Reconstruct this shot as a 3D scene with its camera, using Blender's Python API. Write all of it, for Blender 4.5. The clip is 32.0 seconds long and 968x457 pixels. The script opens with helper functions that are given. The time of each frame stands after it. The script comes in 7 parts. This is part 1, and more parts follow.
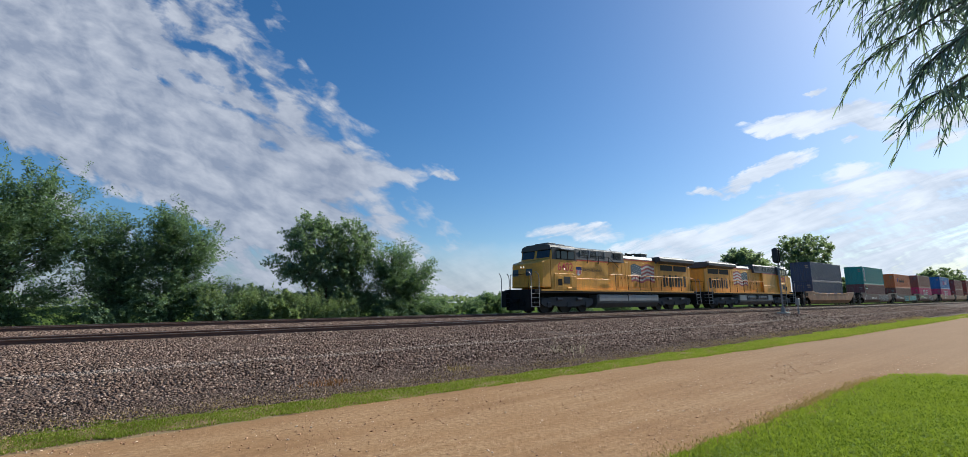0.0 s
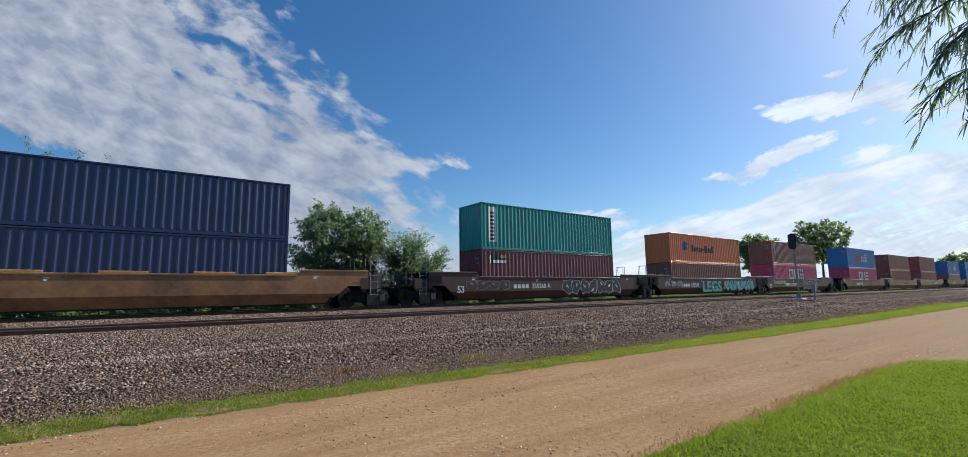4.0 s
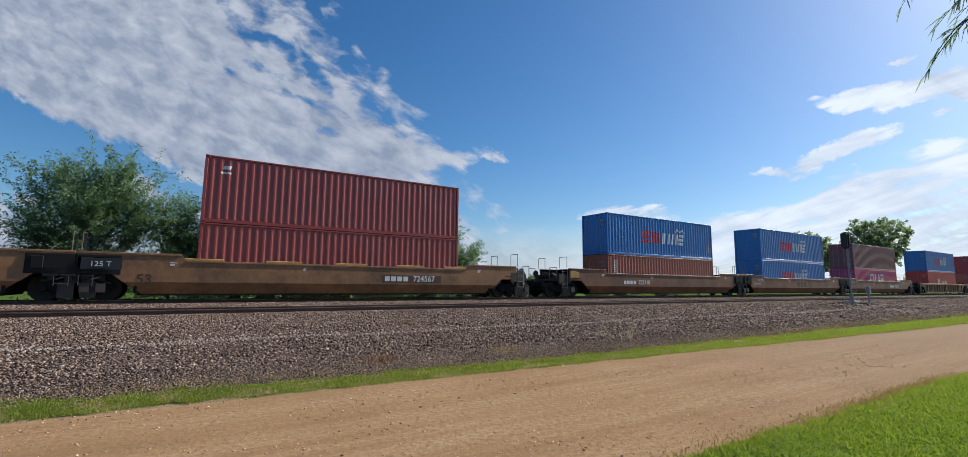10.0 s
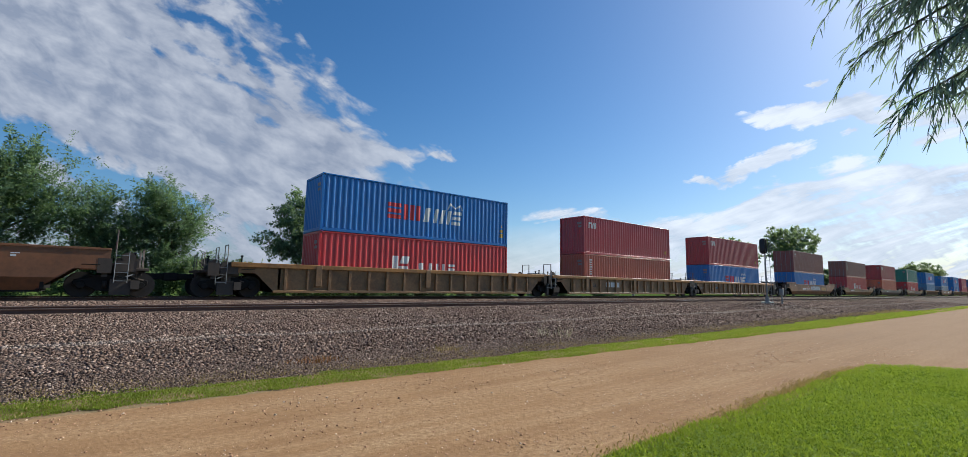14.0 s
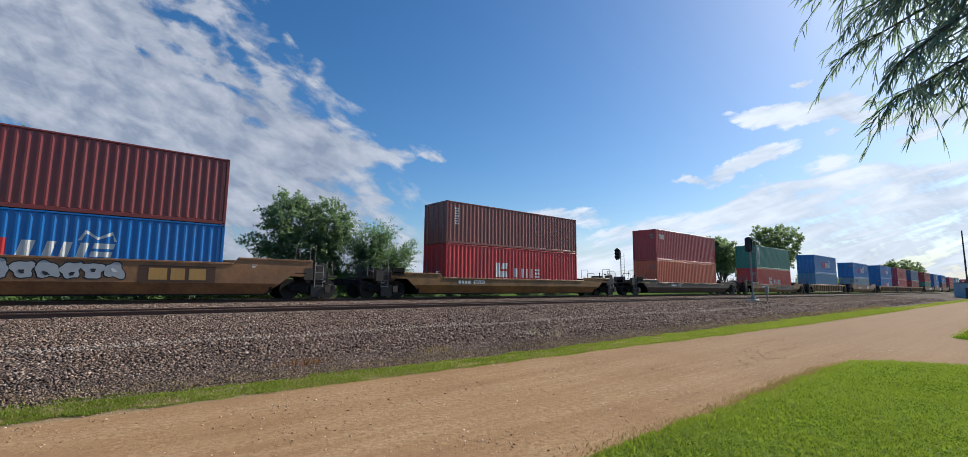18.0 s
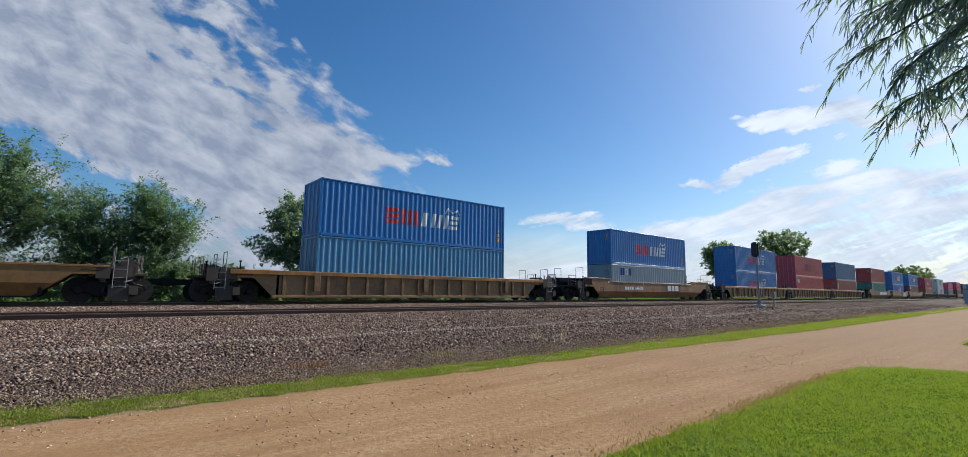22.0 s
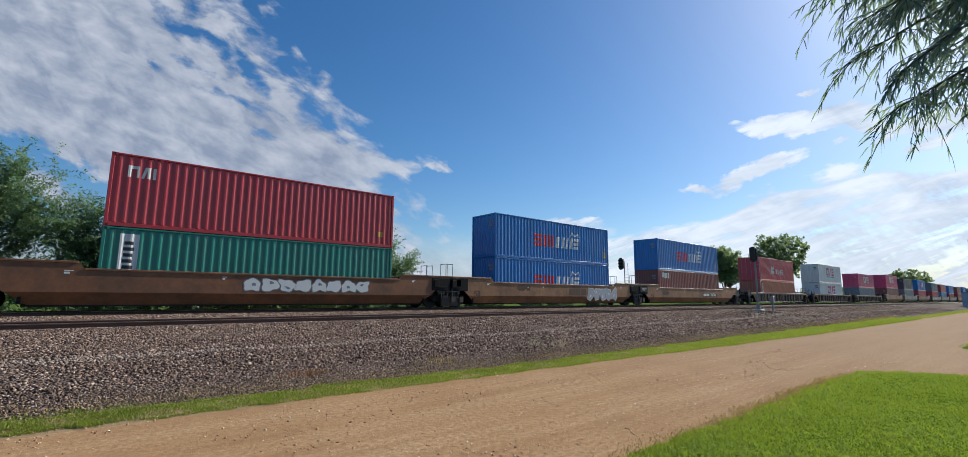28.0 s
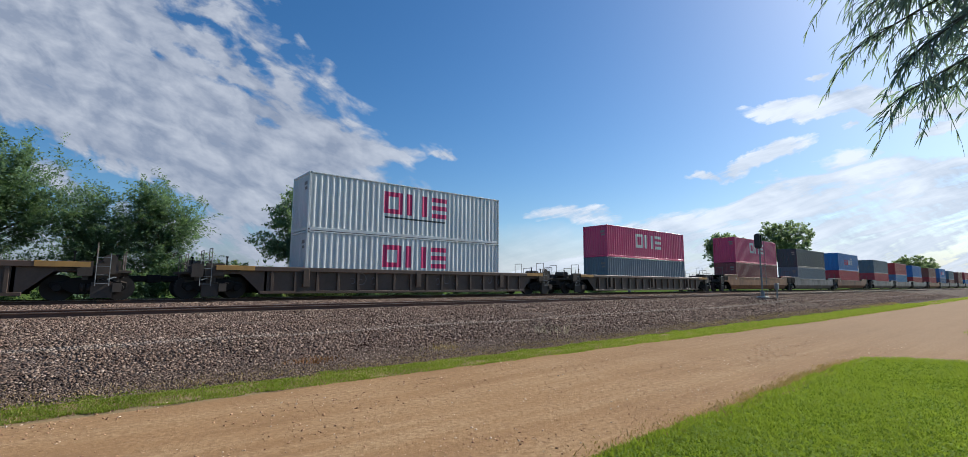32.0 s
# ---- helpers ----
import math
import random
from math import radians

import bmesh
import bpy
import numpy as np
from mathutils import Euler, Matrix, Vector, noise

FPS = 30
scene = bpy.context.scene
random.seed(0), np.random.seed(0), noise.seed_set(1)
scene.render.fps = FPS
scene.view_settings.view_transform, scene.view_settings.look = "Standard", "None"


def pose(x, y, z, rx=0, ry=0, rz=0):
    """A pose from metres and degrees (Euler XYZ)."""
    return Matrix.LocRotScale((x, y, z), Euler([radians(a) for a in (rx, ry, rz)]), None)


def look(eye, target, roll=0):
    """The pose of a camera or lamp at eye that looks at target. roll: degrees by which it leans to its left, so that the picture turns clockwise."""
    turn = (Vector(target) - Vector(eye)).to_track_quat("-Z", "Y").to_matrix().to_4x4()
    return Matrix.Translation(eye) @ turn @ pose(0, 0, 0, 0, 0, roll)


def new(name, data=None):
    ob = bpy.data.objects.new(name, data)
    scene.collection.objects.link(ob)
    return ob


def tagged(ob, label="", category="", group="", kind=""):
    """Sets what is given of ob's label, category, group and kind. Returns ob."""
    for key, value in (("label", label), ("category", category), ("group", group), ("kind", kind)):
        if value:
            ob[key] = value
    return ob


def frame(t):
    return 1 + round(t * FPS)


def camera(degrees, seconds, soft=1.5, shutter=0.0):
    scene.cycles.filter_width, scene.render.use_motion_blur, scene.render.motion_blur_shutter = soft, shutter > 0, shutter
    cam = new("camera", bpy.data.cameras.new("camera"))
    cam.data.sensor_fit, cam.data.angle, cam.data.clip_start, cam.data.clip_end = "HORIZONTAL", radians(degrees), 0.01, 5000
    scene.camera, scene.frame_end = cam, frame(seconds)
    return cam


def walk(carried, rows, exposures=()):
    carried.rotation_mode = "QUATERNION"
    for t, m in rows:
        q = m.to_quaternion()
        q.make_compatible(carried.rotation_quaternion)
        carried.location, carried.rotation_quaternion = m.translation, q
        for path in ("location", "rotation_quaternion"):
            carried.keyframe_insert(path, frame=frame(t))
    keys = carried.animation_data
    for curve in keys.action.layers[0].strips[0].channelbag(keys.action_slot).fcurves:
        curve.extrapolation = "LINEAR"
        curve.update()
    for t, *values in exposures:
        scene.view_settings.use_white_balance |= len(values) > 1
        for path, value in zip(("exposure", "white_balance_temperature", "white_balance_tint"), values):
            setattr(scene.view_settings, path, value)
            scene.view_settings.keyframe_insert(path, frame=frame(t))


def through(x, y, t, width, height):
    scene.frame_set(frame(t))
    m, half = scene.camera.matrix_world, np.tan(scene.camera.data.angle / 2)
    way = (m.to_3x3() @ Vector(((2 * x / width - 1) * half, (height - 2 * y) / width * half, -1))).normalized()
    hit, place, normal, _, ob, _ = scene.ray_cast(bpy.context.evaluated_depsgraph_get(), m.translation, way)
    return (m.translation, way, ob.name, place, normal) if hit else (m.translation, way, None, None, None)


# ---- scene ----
# The shot: a camera held by hand at eye height on a lawn, panning a little.
EYE = 1.6            # eye above the dirt road (z = 0)
FOV = 92.27
cam = camera(FOV, 32.0, soft=0.4)
# seconds, yaw, pitch, roll
PATH = [
    (0.0, -37.69, 9.04, 0.45), (0.5, -37.68, 8.81, 0.68), (1.0, -37.64, 8.52, 0.69), (1.5, -37.62, 8.37, 0.65), (2.0, -37.46, 8.25, 0.59),
    (2.5, -37.37, 8.19, 0.77), (4.5, -35.76, 7.32, 0.62), (5.0, -35.46, 6.95, 0.35), (5.5, -35.50, 6.70, 0.08), (6.0, -35.46, 6.53, 0.12),
    (6.5, -35.55, 6.37, 0.22), (7.0, -35.39, 6.41, 0.16), (7.5, -34.91, 6.15, 0.09), (8.0, -34.08, 6.10, 0.08), (8.5, -32.89, 5.86, -0.14),
    (9.0, -31.91, 5.96, -0.39), (9.5, -31.35, 6.44, -0.65), (10.0, -32.02, 6.89, -0.54), (10.5, -31.14, 7.19, -0.56), (11.0, -31.68, 7.34, -0.58),
    (11.5, -33.84, 7.27, -0.57), (12.0, -36.38, 7.19, -0.62), (12.5, -37.41, 7.05, -1.10), (13.0, -38.86, 6.91, -1.09), (13.5, -39.02, 6.88, -1.11),
    (15.5, -38.66, 7.15, -0.79), (16.0, -38.98, 7.26, -0.67), (16.5, -39.78, 7.26, -0.60), (17.0, -39.79, 7.21, -0.59), (17.5, -40.00, 7.07, -0.57),
    (18.0, -40.25, 6.96, -0.58), (18.5, -39.32, 6.98, -0.66), (19.0, -40.24, 7.11, -0.53), (19.5, -40.27, 7.31, -0.54), (20.0, -40.28, 7.45, -0.47),
    (20.5, -39.76, 7.49, -0.54), (21.0, -39.11, 7.46, -0.79), (21.5, -39.84, 7.43, -0.77), (22.0, -39.70, 7.41, -0.88), (22.5, -39.57, 7.42, -0.95),
    (23.0, -39.99, 7.53, -0.85), (23.5, -39.27, 7.60, -0.98), (24.0, -38.78, 7.67, -1.07), (24.5, -39.20, 7.79, -1.05), (25.0, -39.09, 7.77, -1.05),
    (25.5, -39.79, 7.74, -0.91), (26.0, -40.31, 7.69, -0.95), (26.5, -40.16, 7.86, -1.00), (28.5, -39.85, 8.19, -0.41), (29.0, -40.54, 7.64, -0.42),
    (29.5, -40.08, 7.25, -0.52), (30.0, -39.62, 7.04, -0.59), (30.5, -39.52, 6.98, -0.54), (31.0, -39.35, 6.87, -0.55), (31.5, -38.98, 6.77, -0.54),
    (32.0, -39.36, 6.69, -0.35),
]
walk(cam, [(t, pose(0, 0, EYE, 90 + pitch, roll, yaw)) for t, yaw, pitch, roll in PATH],
     exposures=[(0, 0.10, 5750, 6), (32, 0.10, 5750, 6)])

# ---- sun and sky ----
SUN_EL, SUN_AZ = 36.0, 96.0     # azimuth clockwise from +y
sky_world = bpy.data.worlds.new("sky")
scene.world = sky_world
sky_world.use_nodes = True
wn = sky_world.node_tree
sky = wn.nodes.new("ShaderNodeTexSky")
sky.sky_type = "NISHITA"
sky.sun_disc = False
sky.sun_elevation, sky.sun_rotation = radians(SUN_EL), radians(SUN_AZ)
sky.air_density, sky.dust_density, sky.ozone_density = 1.0, 0.85, 2.6
rich = wn.nodes.new("ShaderNodeHueSaturation")
rich.inputs["Saturation"].default_value = 1.27
wn.links.new(sky.outputs[0], rich.inputs["Color"])
wn.links.new(rich.outputs[0], wn.nodes["Background"].inputs[0])
wn.nodes["Background"].inputs[1].default_value = 0.098

sun_lamp = bpy.data.lights.new("sun", "SUN")
sun_lamp.energy, sun_lamp.angle, sun_lamp.color = 6.6, radians(0.6), (1.0, 0.90, 0.74)
sun_dir = Vector((math.sin(radians(SUN_AZ)) * math.cos(radians(SUN_EL)),
                  math.cos(radians(SUN_AZ)) * math.cos(radians(SUN_EL)), math.sin(radians(SUN_EL))))
sun = new("sun", sun_lamp)
sun.matrix_basis = look(sun_dir * 200, (0, 0, 0))

# ---- the plan ----
RAIL = 0.87                       # rail head of the far track, on which the train runs
FAR_Y, NEAR_Y = 23.69, 18.20      # track centres
NEAR_RAIL = 0.735
SPEED = 19.8185                   # metres a second, to -x


# ---- mesh building ----
class Geo:
    """Collects faces of one mesh."""

    def __init__(self):
        self.v, self.f = [], []

    def add(self, verts, faces):
        n = len(self.v)
        self.v += [tuple(p) for p in verts]
        self.f += [tuple(n + i for i in q) for q in faces]
        return self

    def box(self, x0, y0, z0, x1, y1, z1):
        return self.add([(x0, y0, z0), (x1, y0, z0), (x1, y1, z0), (x0, y1, z0), (x0, y0, z1), (x1, y0, z1), (x1, y1, z1), (x0, y1, z1)],
                        [(3, 2, 1, 0), (4, 5, 6, 7), (0, 1, 5, 4), (1, 2, 6, 5), (2, 3, 7, 6), (3, 0, 4, 7)])

    def prism(self, poly, a, b, axis="y"):
        """A polygon of (u, w) pulled from a to b along the axis: y takes (x, z), x takes (y, z), z takes (x, y)."""
        at = {"y": lambda u, w, s: (u, s, w), "x": lambda u, w, s: (s, u, w), "z": lambda u, w, s: (u, w, s)}[axis]
        n = len(poly)
        return self.add([at(u, w, a) for u, w in poly] + [at(u, w, b) for u, w in poly],
                        [tuple(range(n)), tuple(range(2 * n - 1, n - 1, -1))] + [(i, i + n, (i + 1) % n + n, (i + 1) % n) for i in range(n)])

    def tube(self, p, q, r, r2=None, n=6, caps=True):
        p, q = Vector(p), Vector(q)
        d = (q - p)
        if d.length < 1e-6:
            return self
        m = d.to_track_quat("Z", "Y").to_matrix()
        r2 = r if r2 is None else r2
        ring = [m @ Vector((math.cos(2 * math.pi * i / n), math.sin(2 * math.pi * i / n), 0)) for i in range(n)]
        faces = [(i, (i + 1) % n, (i + 1) % n + n, i + n) for i in range(n)]
        if caps:
            faces += [tuple(range(n - 1, -1, -1)), tuple(range(n, 2 * n))]
        return self.add([p + c * r for c in ring] + [q + c * r2 for c in ring], faces)

    def path(self, pts, r, n=5):
        for a, b in zip(pts, pts[1:]):
            self.tube(a, b, r, n=n)
        return self

    def mesh(self, name, bevel=0.0, smooth=False, tidy=True):
        me = bpy.data.meshes.new(name)
        me.from_pydata(self.v, [], self.f)
        if tidy:
            bm = bmesh.new()
            bm.from_mesh(me)
            bmesh.ops.recalc_face_normals(bm, faces=bm.faces)
            if bevel:
                sharp = [e for e in bm.edges if len(e.link_faces) == 2 and e.calc_face_angle(0) > 0.5]
                bmesh.ops.bevel(bm, geom=sharp, offset=bevel, segments=1, affect="EDGES", clamp_overlap=True)
            bm.to_mesh(me)
            bm.free()
        if smooth:
            me.polygons.foreach_set("use_smooth", [True] * len(me.polygons))
        me.materials.append(None)
        return me


SHARED = {}


def shared(key, make):
    if key not in SHARED:
        SHARED[key] = make()
    return SHARED[key]


def part(name, data, material, parent=None, label=""):
    """One mesh object; the material sits on the object, so that alike pieces share a mesh."""
    if isinstance(data, Geo):
        data = data.mesh(name)
    ob = new(name, data)
    if not data.materials:
        data.materials.append(None)
    ob.material_slots[0].link = "OBJECT"
    ob.material_slots[0].material = material
    ob.parent = parent
    if label:
        ob["label"] = label
    return ob


def thing(name, label, category, group="", kind="", m=None):
    ob = tagged(new(name), label, category, group, kind)
    ob.empty_display_size = 0.3
    if m is not None:
        ob.matrix_basis = m
    return ob


# ---- materials ----
class Nodes:
    def __init__(self, name):
        self.mat = bpy.data.materials.new(name)
        self.mat.use_nodes = True
        self.t = self.mat.node_tree
        self.bsdf = self.t.nodes["Principled BSDF"]
        self.out = self.t.nodes["Material Output"]

    def n(self, kind, **inputs):
        node = self.t.nodes.new("ShaderNode" + kind)
        for key, value in inputs.items():
            self.set(node, key.replace("_", " "), value)
        return node

    def set(self, node, key, value):
        socket = node.inputs[int(key)] if key.isdigit() else node.inputs[key]
        if isinstance(value, bpy.types.NodeSocket):
            self.t.links.new(value, socket)
        else:
            socket.default_value = value

    def math(self, op, a, b=0.0, c=None, clamp=False):
        node = self.t.nodes.new("ShaderNodeMath")
        node.operation, node.use_clamp = op, clamp
        for i, value in enumerate((a, b) if c is None else (a, b, c)):
            self.set(node, str(i), value)
        return node.outputs[0]

    def mix(self, fac, a, b, blend="MIX"):
        node = self.t.nodes.new("ShaderNodeMix")
        node.data_type, node.blend_type = "RGBA", blend
        self.set(node, "0", fac)
        self.set(node, "6", a)
        self.set(node, "7", b)
        return node.outputs[2]

    def coords(self, scale=(1, 1, 1), which="Object"):
        tc = self.t.nodes.new("ShaderNodeTexCoord")
        mp = self.t.nodes.new("ShaderNodeMapping")
        self.t.links.new(tc.outputs[which], mp.inputs[0])
        mp.inputs["Scale"].default_value = scale
        return mp.outputs[0]

    def noise(self, scale, detail=4.0, rough=0.55, vec=None, dist=0.0):
        node = self.n("TexNoise", Scale=scale, Detail=detail, Roughness=rough, Distortion=dist)
        if vec is not None:
            self.set(node, "Vector", vec)
        return node.outputs[0]

    def ramp(self, value, stops):
        node = self.t.nodes.new("ShaderNodeValToRGB")
        self.set(node, "0", value)
        while len(node.color_ramp.elements) < len(stops):
            node.color_ramp.elements.new(0.5)
        for e, (pos, col) in zip(node.color_ramp.elements, stops):
            e.position = pos
            e.color = (*col, 1) if len(col) == 3 else (col[0],) * 3 + (1,)
        return node.outputs[0]

    def bump(self, height, strength=0.4, distance=0.01):
        node = self.n("Bump", Strength=strength, Distance=distance, Height=height)
        self.set(self.bsdf, "Normal", node.outputs[0])

    def done(self, color=None, rough=None, metal=None, spec=None):
        for key, value in (("Base Color", color), ("Roughness", rough), ("Metallic", metal), ("Specular IOR Level", spec)):
            if value is not None:
                self.set(self.bsdf, key, value)
        return self.mat


def rgb(r, g, b):
    """sRGB of 0 to 255 as a linear colour."""
    return tuple(((c / 255) / 12.92 if c / 255 < 0.04045 else ((c / 255 + 0.055) / 1.055) ** 2.4) for c in (r, g, b))


def c4(c):
    return (*c, 1.0)


def paint(name, color, rough=0.5, dirt=0.35, dirt_color=(0.10, 0.075, 0.055), rust=0.0, streak=(1.2, 1.2, 0.25), metal=0.0, spec=0.4):
    """Weathered paint: faded patches, grime that runs down, rust spots."""
    k = Nodes(name)
    base = k.coords()
    info = k.t.nodes.new("ShaderNodeObjectInfo")
    broad = k.noise(0.6, 3, 0.5, base)
    fine = k.noise(9.0, 5, 0.6, base)
    runs = k.noise(1.6, 5, 0.65, k.coords(streak))
    fade = k.mix(k.math("MULTIPLY", broad, 0.45), c4(color), c4([min(1, c * 0.8 + 0.06) for c in color]))
    fade = k.mix(k.math("MULTIPLY", info.outputs["Random"], 0.25), fade, c4([c * 0.72 for c in color]))
    amount = k.math("MULTIPLY", k.math("SUBTRACT", k.math("ADD", runs, k.math("MULTIPLY", fine, 0.35)), 0.52), dirt * 2.4, clamp=True)
    col = k.mix(amount, fade, c4(dirt_color))
    if rust:
        spots = k.math("MULTIPLY", k.math("SUBTRACT", k.noise(5.0, 6, 0.7, base), 0.62), 9.0 * rust, clamp=True)
        col = k.mix(spots, col, c4((0.16, 0.06, 0.025)))
    k.bump(fine, 0.12, 0.004)
    return k.done(col, k.math("ADD", rough - 0.1, k.math("MULTIPLY", runs, 0.25)), metal, spec)


def plain(name, color, rough=0.5, metal=0.0, var=0.25, scale=8.0, bump=0.15):
    k = Nodes(name)
    v = k.noise(scale, 5, 0.6, k.coords())
    big = k.noise(scale * 0.12, 3, 0.5, k.coords())
    col = k.mix(k.math("MULTIPLY", k.math("ADD", v, big), 0.5), c4([c * (1 - var) for c in color]), c4([min(1, c * (1 + var)) for c in color]))
    k.bump(v, bump, 0.004)
    return k.done(col, rough, metal)


def glow(name, color, strength):
    k = Nodes(name)
    k.set(k.bsdf, "Emission Color", c4(color))
    k.set(k.bsdf, "Emission Strength", strength)
    return k.done(c4(color), 0.4)


def leaf_material(name, dark, light, through=0.35, gloss=0.25):
    k = Nodes(name)
    geo = k.t.nodes.new("ShaderNodeNewGeometry")
    col = k.mix(geo.outputs["Random Per Island"], c4(dark), c4(light))
    col = k.mix(k.math("MULTIPLY", k.noise(0.5, 3, 0.5, k.coords()), 0.5), col, c4([c * 0.6 for c in dark]))
    tr = k.n("BsdfTranslucent", Color=k.mix(0.5, col, c4((light[0] * 1.5, light[1] * 1.6, light[2] * 0.6))))
    k.done(col, 0.62 - 0.35 * gloss, 0.0, gloss)
    mx = k.n("MixShader")
    k.set(mx, "0", through)
    k.set(mx, "1", k.bsdf.outputs[0])
    k.set(mx, "2", tr.outputs[0])
    k.t.links.new(mx.outputs[0], k.out.inputs[0])
    return k.mat


def ballast_material():
    k = Nodes("ballast_base")
    vec = k.coords()
    cell = k.n("TexVoronoi", Scale=24.0, Vector=vec)
    tone = k.ramp(cell.outputs["Color"], [(0.0, (0.030, 0.021, 0.017)), (0.5, (0.095, 0.067, 0.053)), (1.0, (0.22, 0.165, 0.135))])
    dirty = k.noise(0.35, 5, 0.6, vec)
    col = k.mix(k.math("MULTIPLY", k.math("SUBTRACT", dirty, 0.42), 2.0, clamp=True), tone, c4((0.12, 0.083, 0.064)))
    at = k.n("SeparateXYZ", Vector=vec)
    mx, my = k.math("DIVIDE", k.math("SUBTRACT", at.outputs[0], 35.2), 4.6), k.math("DIVIDE", k.math("SUBTRACT", at.outputs[1], 11.6), 2.2)
    soil = k.math("MULTIPLY", k.math("SUBTRACT", k.math("ADD", 1.0, k.math("MULTIPLY", dirty, 0.5)), k.math("ADD", k.math("MULTIPLY", mx, mx), k.math("MULTIPLY", my, my))), 2.0, clamp=True)
    col = k.mix(soil, col, k.mix(k.noise(3.0, 5, 0.65, vec), c4((0.13, 0.095, 0.072)), c4((0.24, 0.185, 0.145))))
    k.bump(k.math("SUBTRACT", 1.0, cell.outputs["Distance"]), 1.0, 0.05)
    return k.done(col, 0.95, 0.0, 0.1)


def stone_material(name, tones, dust):
    k = Nodes(name)
    geo = k.t.nodes.new("ShaderNodeNewGeometry")
    tone = k.ramp(geo.outputs["Random Per Island"], tones)
    big = k.noise(0.3, 4, 0.6, k.coords())
    col = k.mix(k.math("MULTIPLY", k.math("SUBTRACT", big, 0.45), 1.6, clamp=True), tone, c4(dust))
    # a pale line of dust along the bench of the slope
    at = k.n("SeparateXYZ", Vector=k.coords())
    off = k.math("ADD", k.math("SUBTRACT", at.outputs[1], 11.2), k.math("MULTIPLY", k.math("SUBTRACT", k.noise(0.35, 4, 0.6, k.coords()), 0.5), 1.1))
    line = k.math("SUBTRACT", 1.0, k.math("MULTIPLY", k.math("ABSOLUTE", off), 4.0), clamp=True)
    col = k.mix(k.math("MULTIPLY", line, 0.8), col, c4((0.34, 0.28, 0.235)))
    k.bump(k.noise(40, 3, 0.6, k.coords()), 0.3, 0.01)
    return k.done(col, 0.95, 0.0, 0.1)


def road_material():
    k = Nodes("dirt_road")
    vec = k.coords()
    long = k.coords((0.06, 1.1, 1.0))
    big = k.noise(0.5, 5, 0.6, vec)
    ruts = k.noise(1.3, 4, 0.55, long)
    fine = k.noise(14, 6, 0.7, vec)
    tracks = k.noise(1.0, 5, 0.6, k.coords((0.13, 5.0, 1.0)))
    grit = k.n("TexVoronoi", Scale=38.0, Vector=vec)
    col = k.ramp(k.math("ADD", k.math("ADD", k.math("MULTIPLY", ruts, 0.42), k.math("MULTIPLY", big, 0.25)), k.math("MULTIPLY", tracks, 0.33)),
                 [(0.38, rgb(126, 95, 65)), (0.49, rgb(182, 147, 107)), (0.60, rgb(220, 191, 150))])
    col = k.mix(k.math("MULTIPLY", k.math("SUBTRACT", fine, 0.35), 1.1, clamp=True), c4(rgb(130, 101, 72)), col)
    spots = k.math("LESS_THAN", grit.outputs["Distance"], 0.16)
    col = k.mix(k.math("MULTIPLY", spots, 0.6), col, k.mix(grit.outputs["Color"], c4(rgb(86, 66, 56)), c4(rgb(214, 190, 165))))
    at = k.n("SeparateXYZ", Vector=vec)
    joint = k.math("MULTIPLY", k.math("ADD", k.math("SUBTRACT", at.outputs[0], 9.0), k.math("MULTIPLY", big, 6.0)), 0.07, clamp=True)
    col = k.mix(k.math("MULTIPLY", joint, 0.7), col, k.mix(fine, c4(rgb(92, 72, 56)), c4(rgb(160, 132, 104))))
    k.bump(k.math("ADD", fine, k.math("MULTIPLY", ruts, 0.8)), 0.5, 0.03)
    return k.done(col, 0.97, 0.0, 0.1)


def grass_ground(name, a, b, scale=6.0):
    k = Nodes(name)
    vec = k.coords()
    n1 = k.noise(scale, 6, 0.65, vec)
    n2 = k.noise(scale * 0.08, 4, 0.6, vec)
    col = k.mix(n1, c4(a), c4(b))
    col = k.mix(k.math("MULTIPLY", k.math("SUBTRACT", n2, 0.5), 1.5, clamp=True), col, c4((a[0] * 1.6, a[1] * 1.1, a[2])))
    k.bump(n1, 0.8, 0.04)
    return k.done(col, 1.0, 0.0, 0.0)


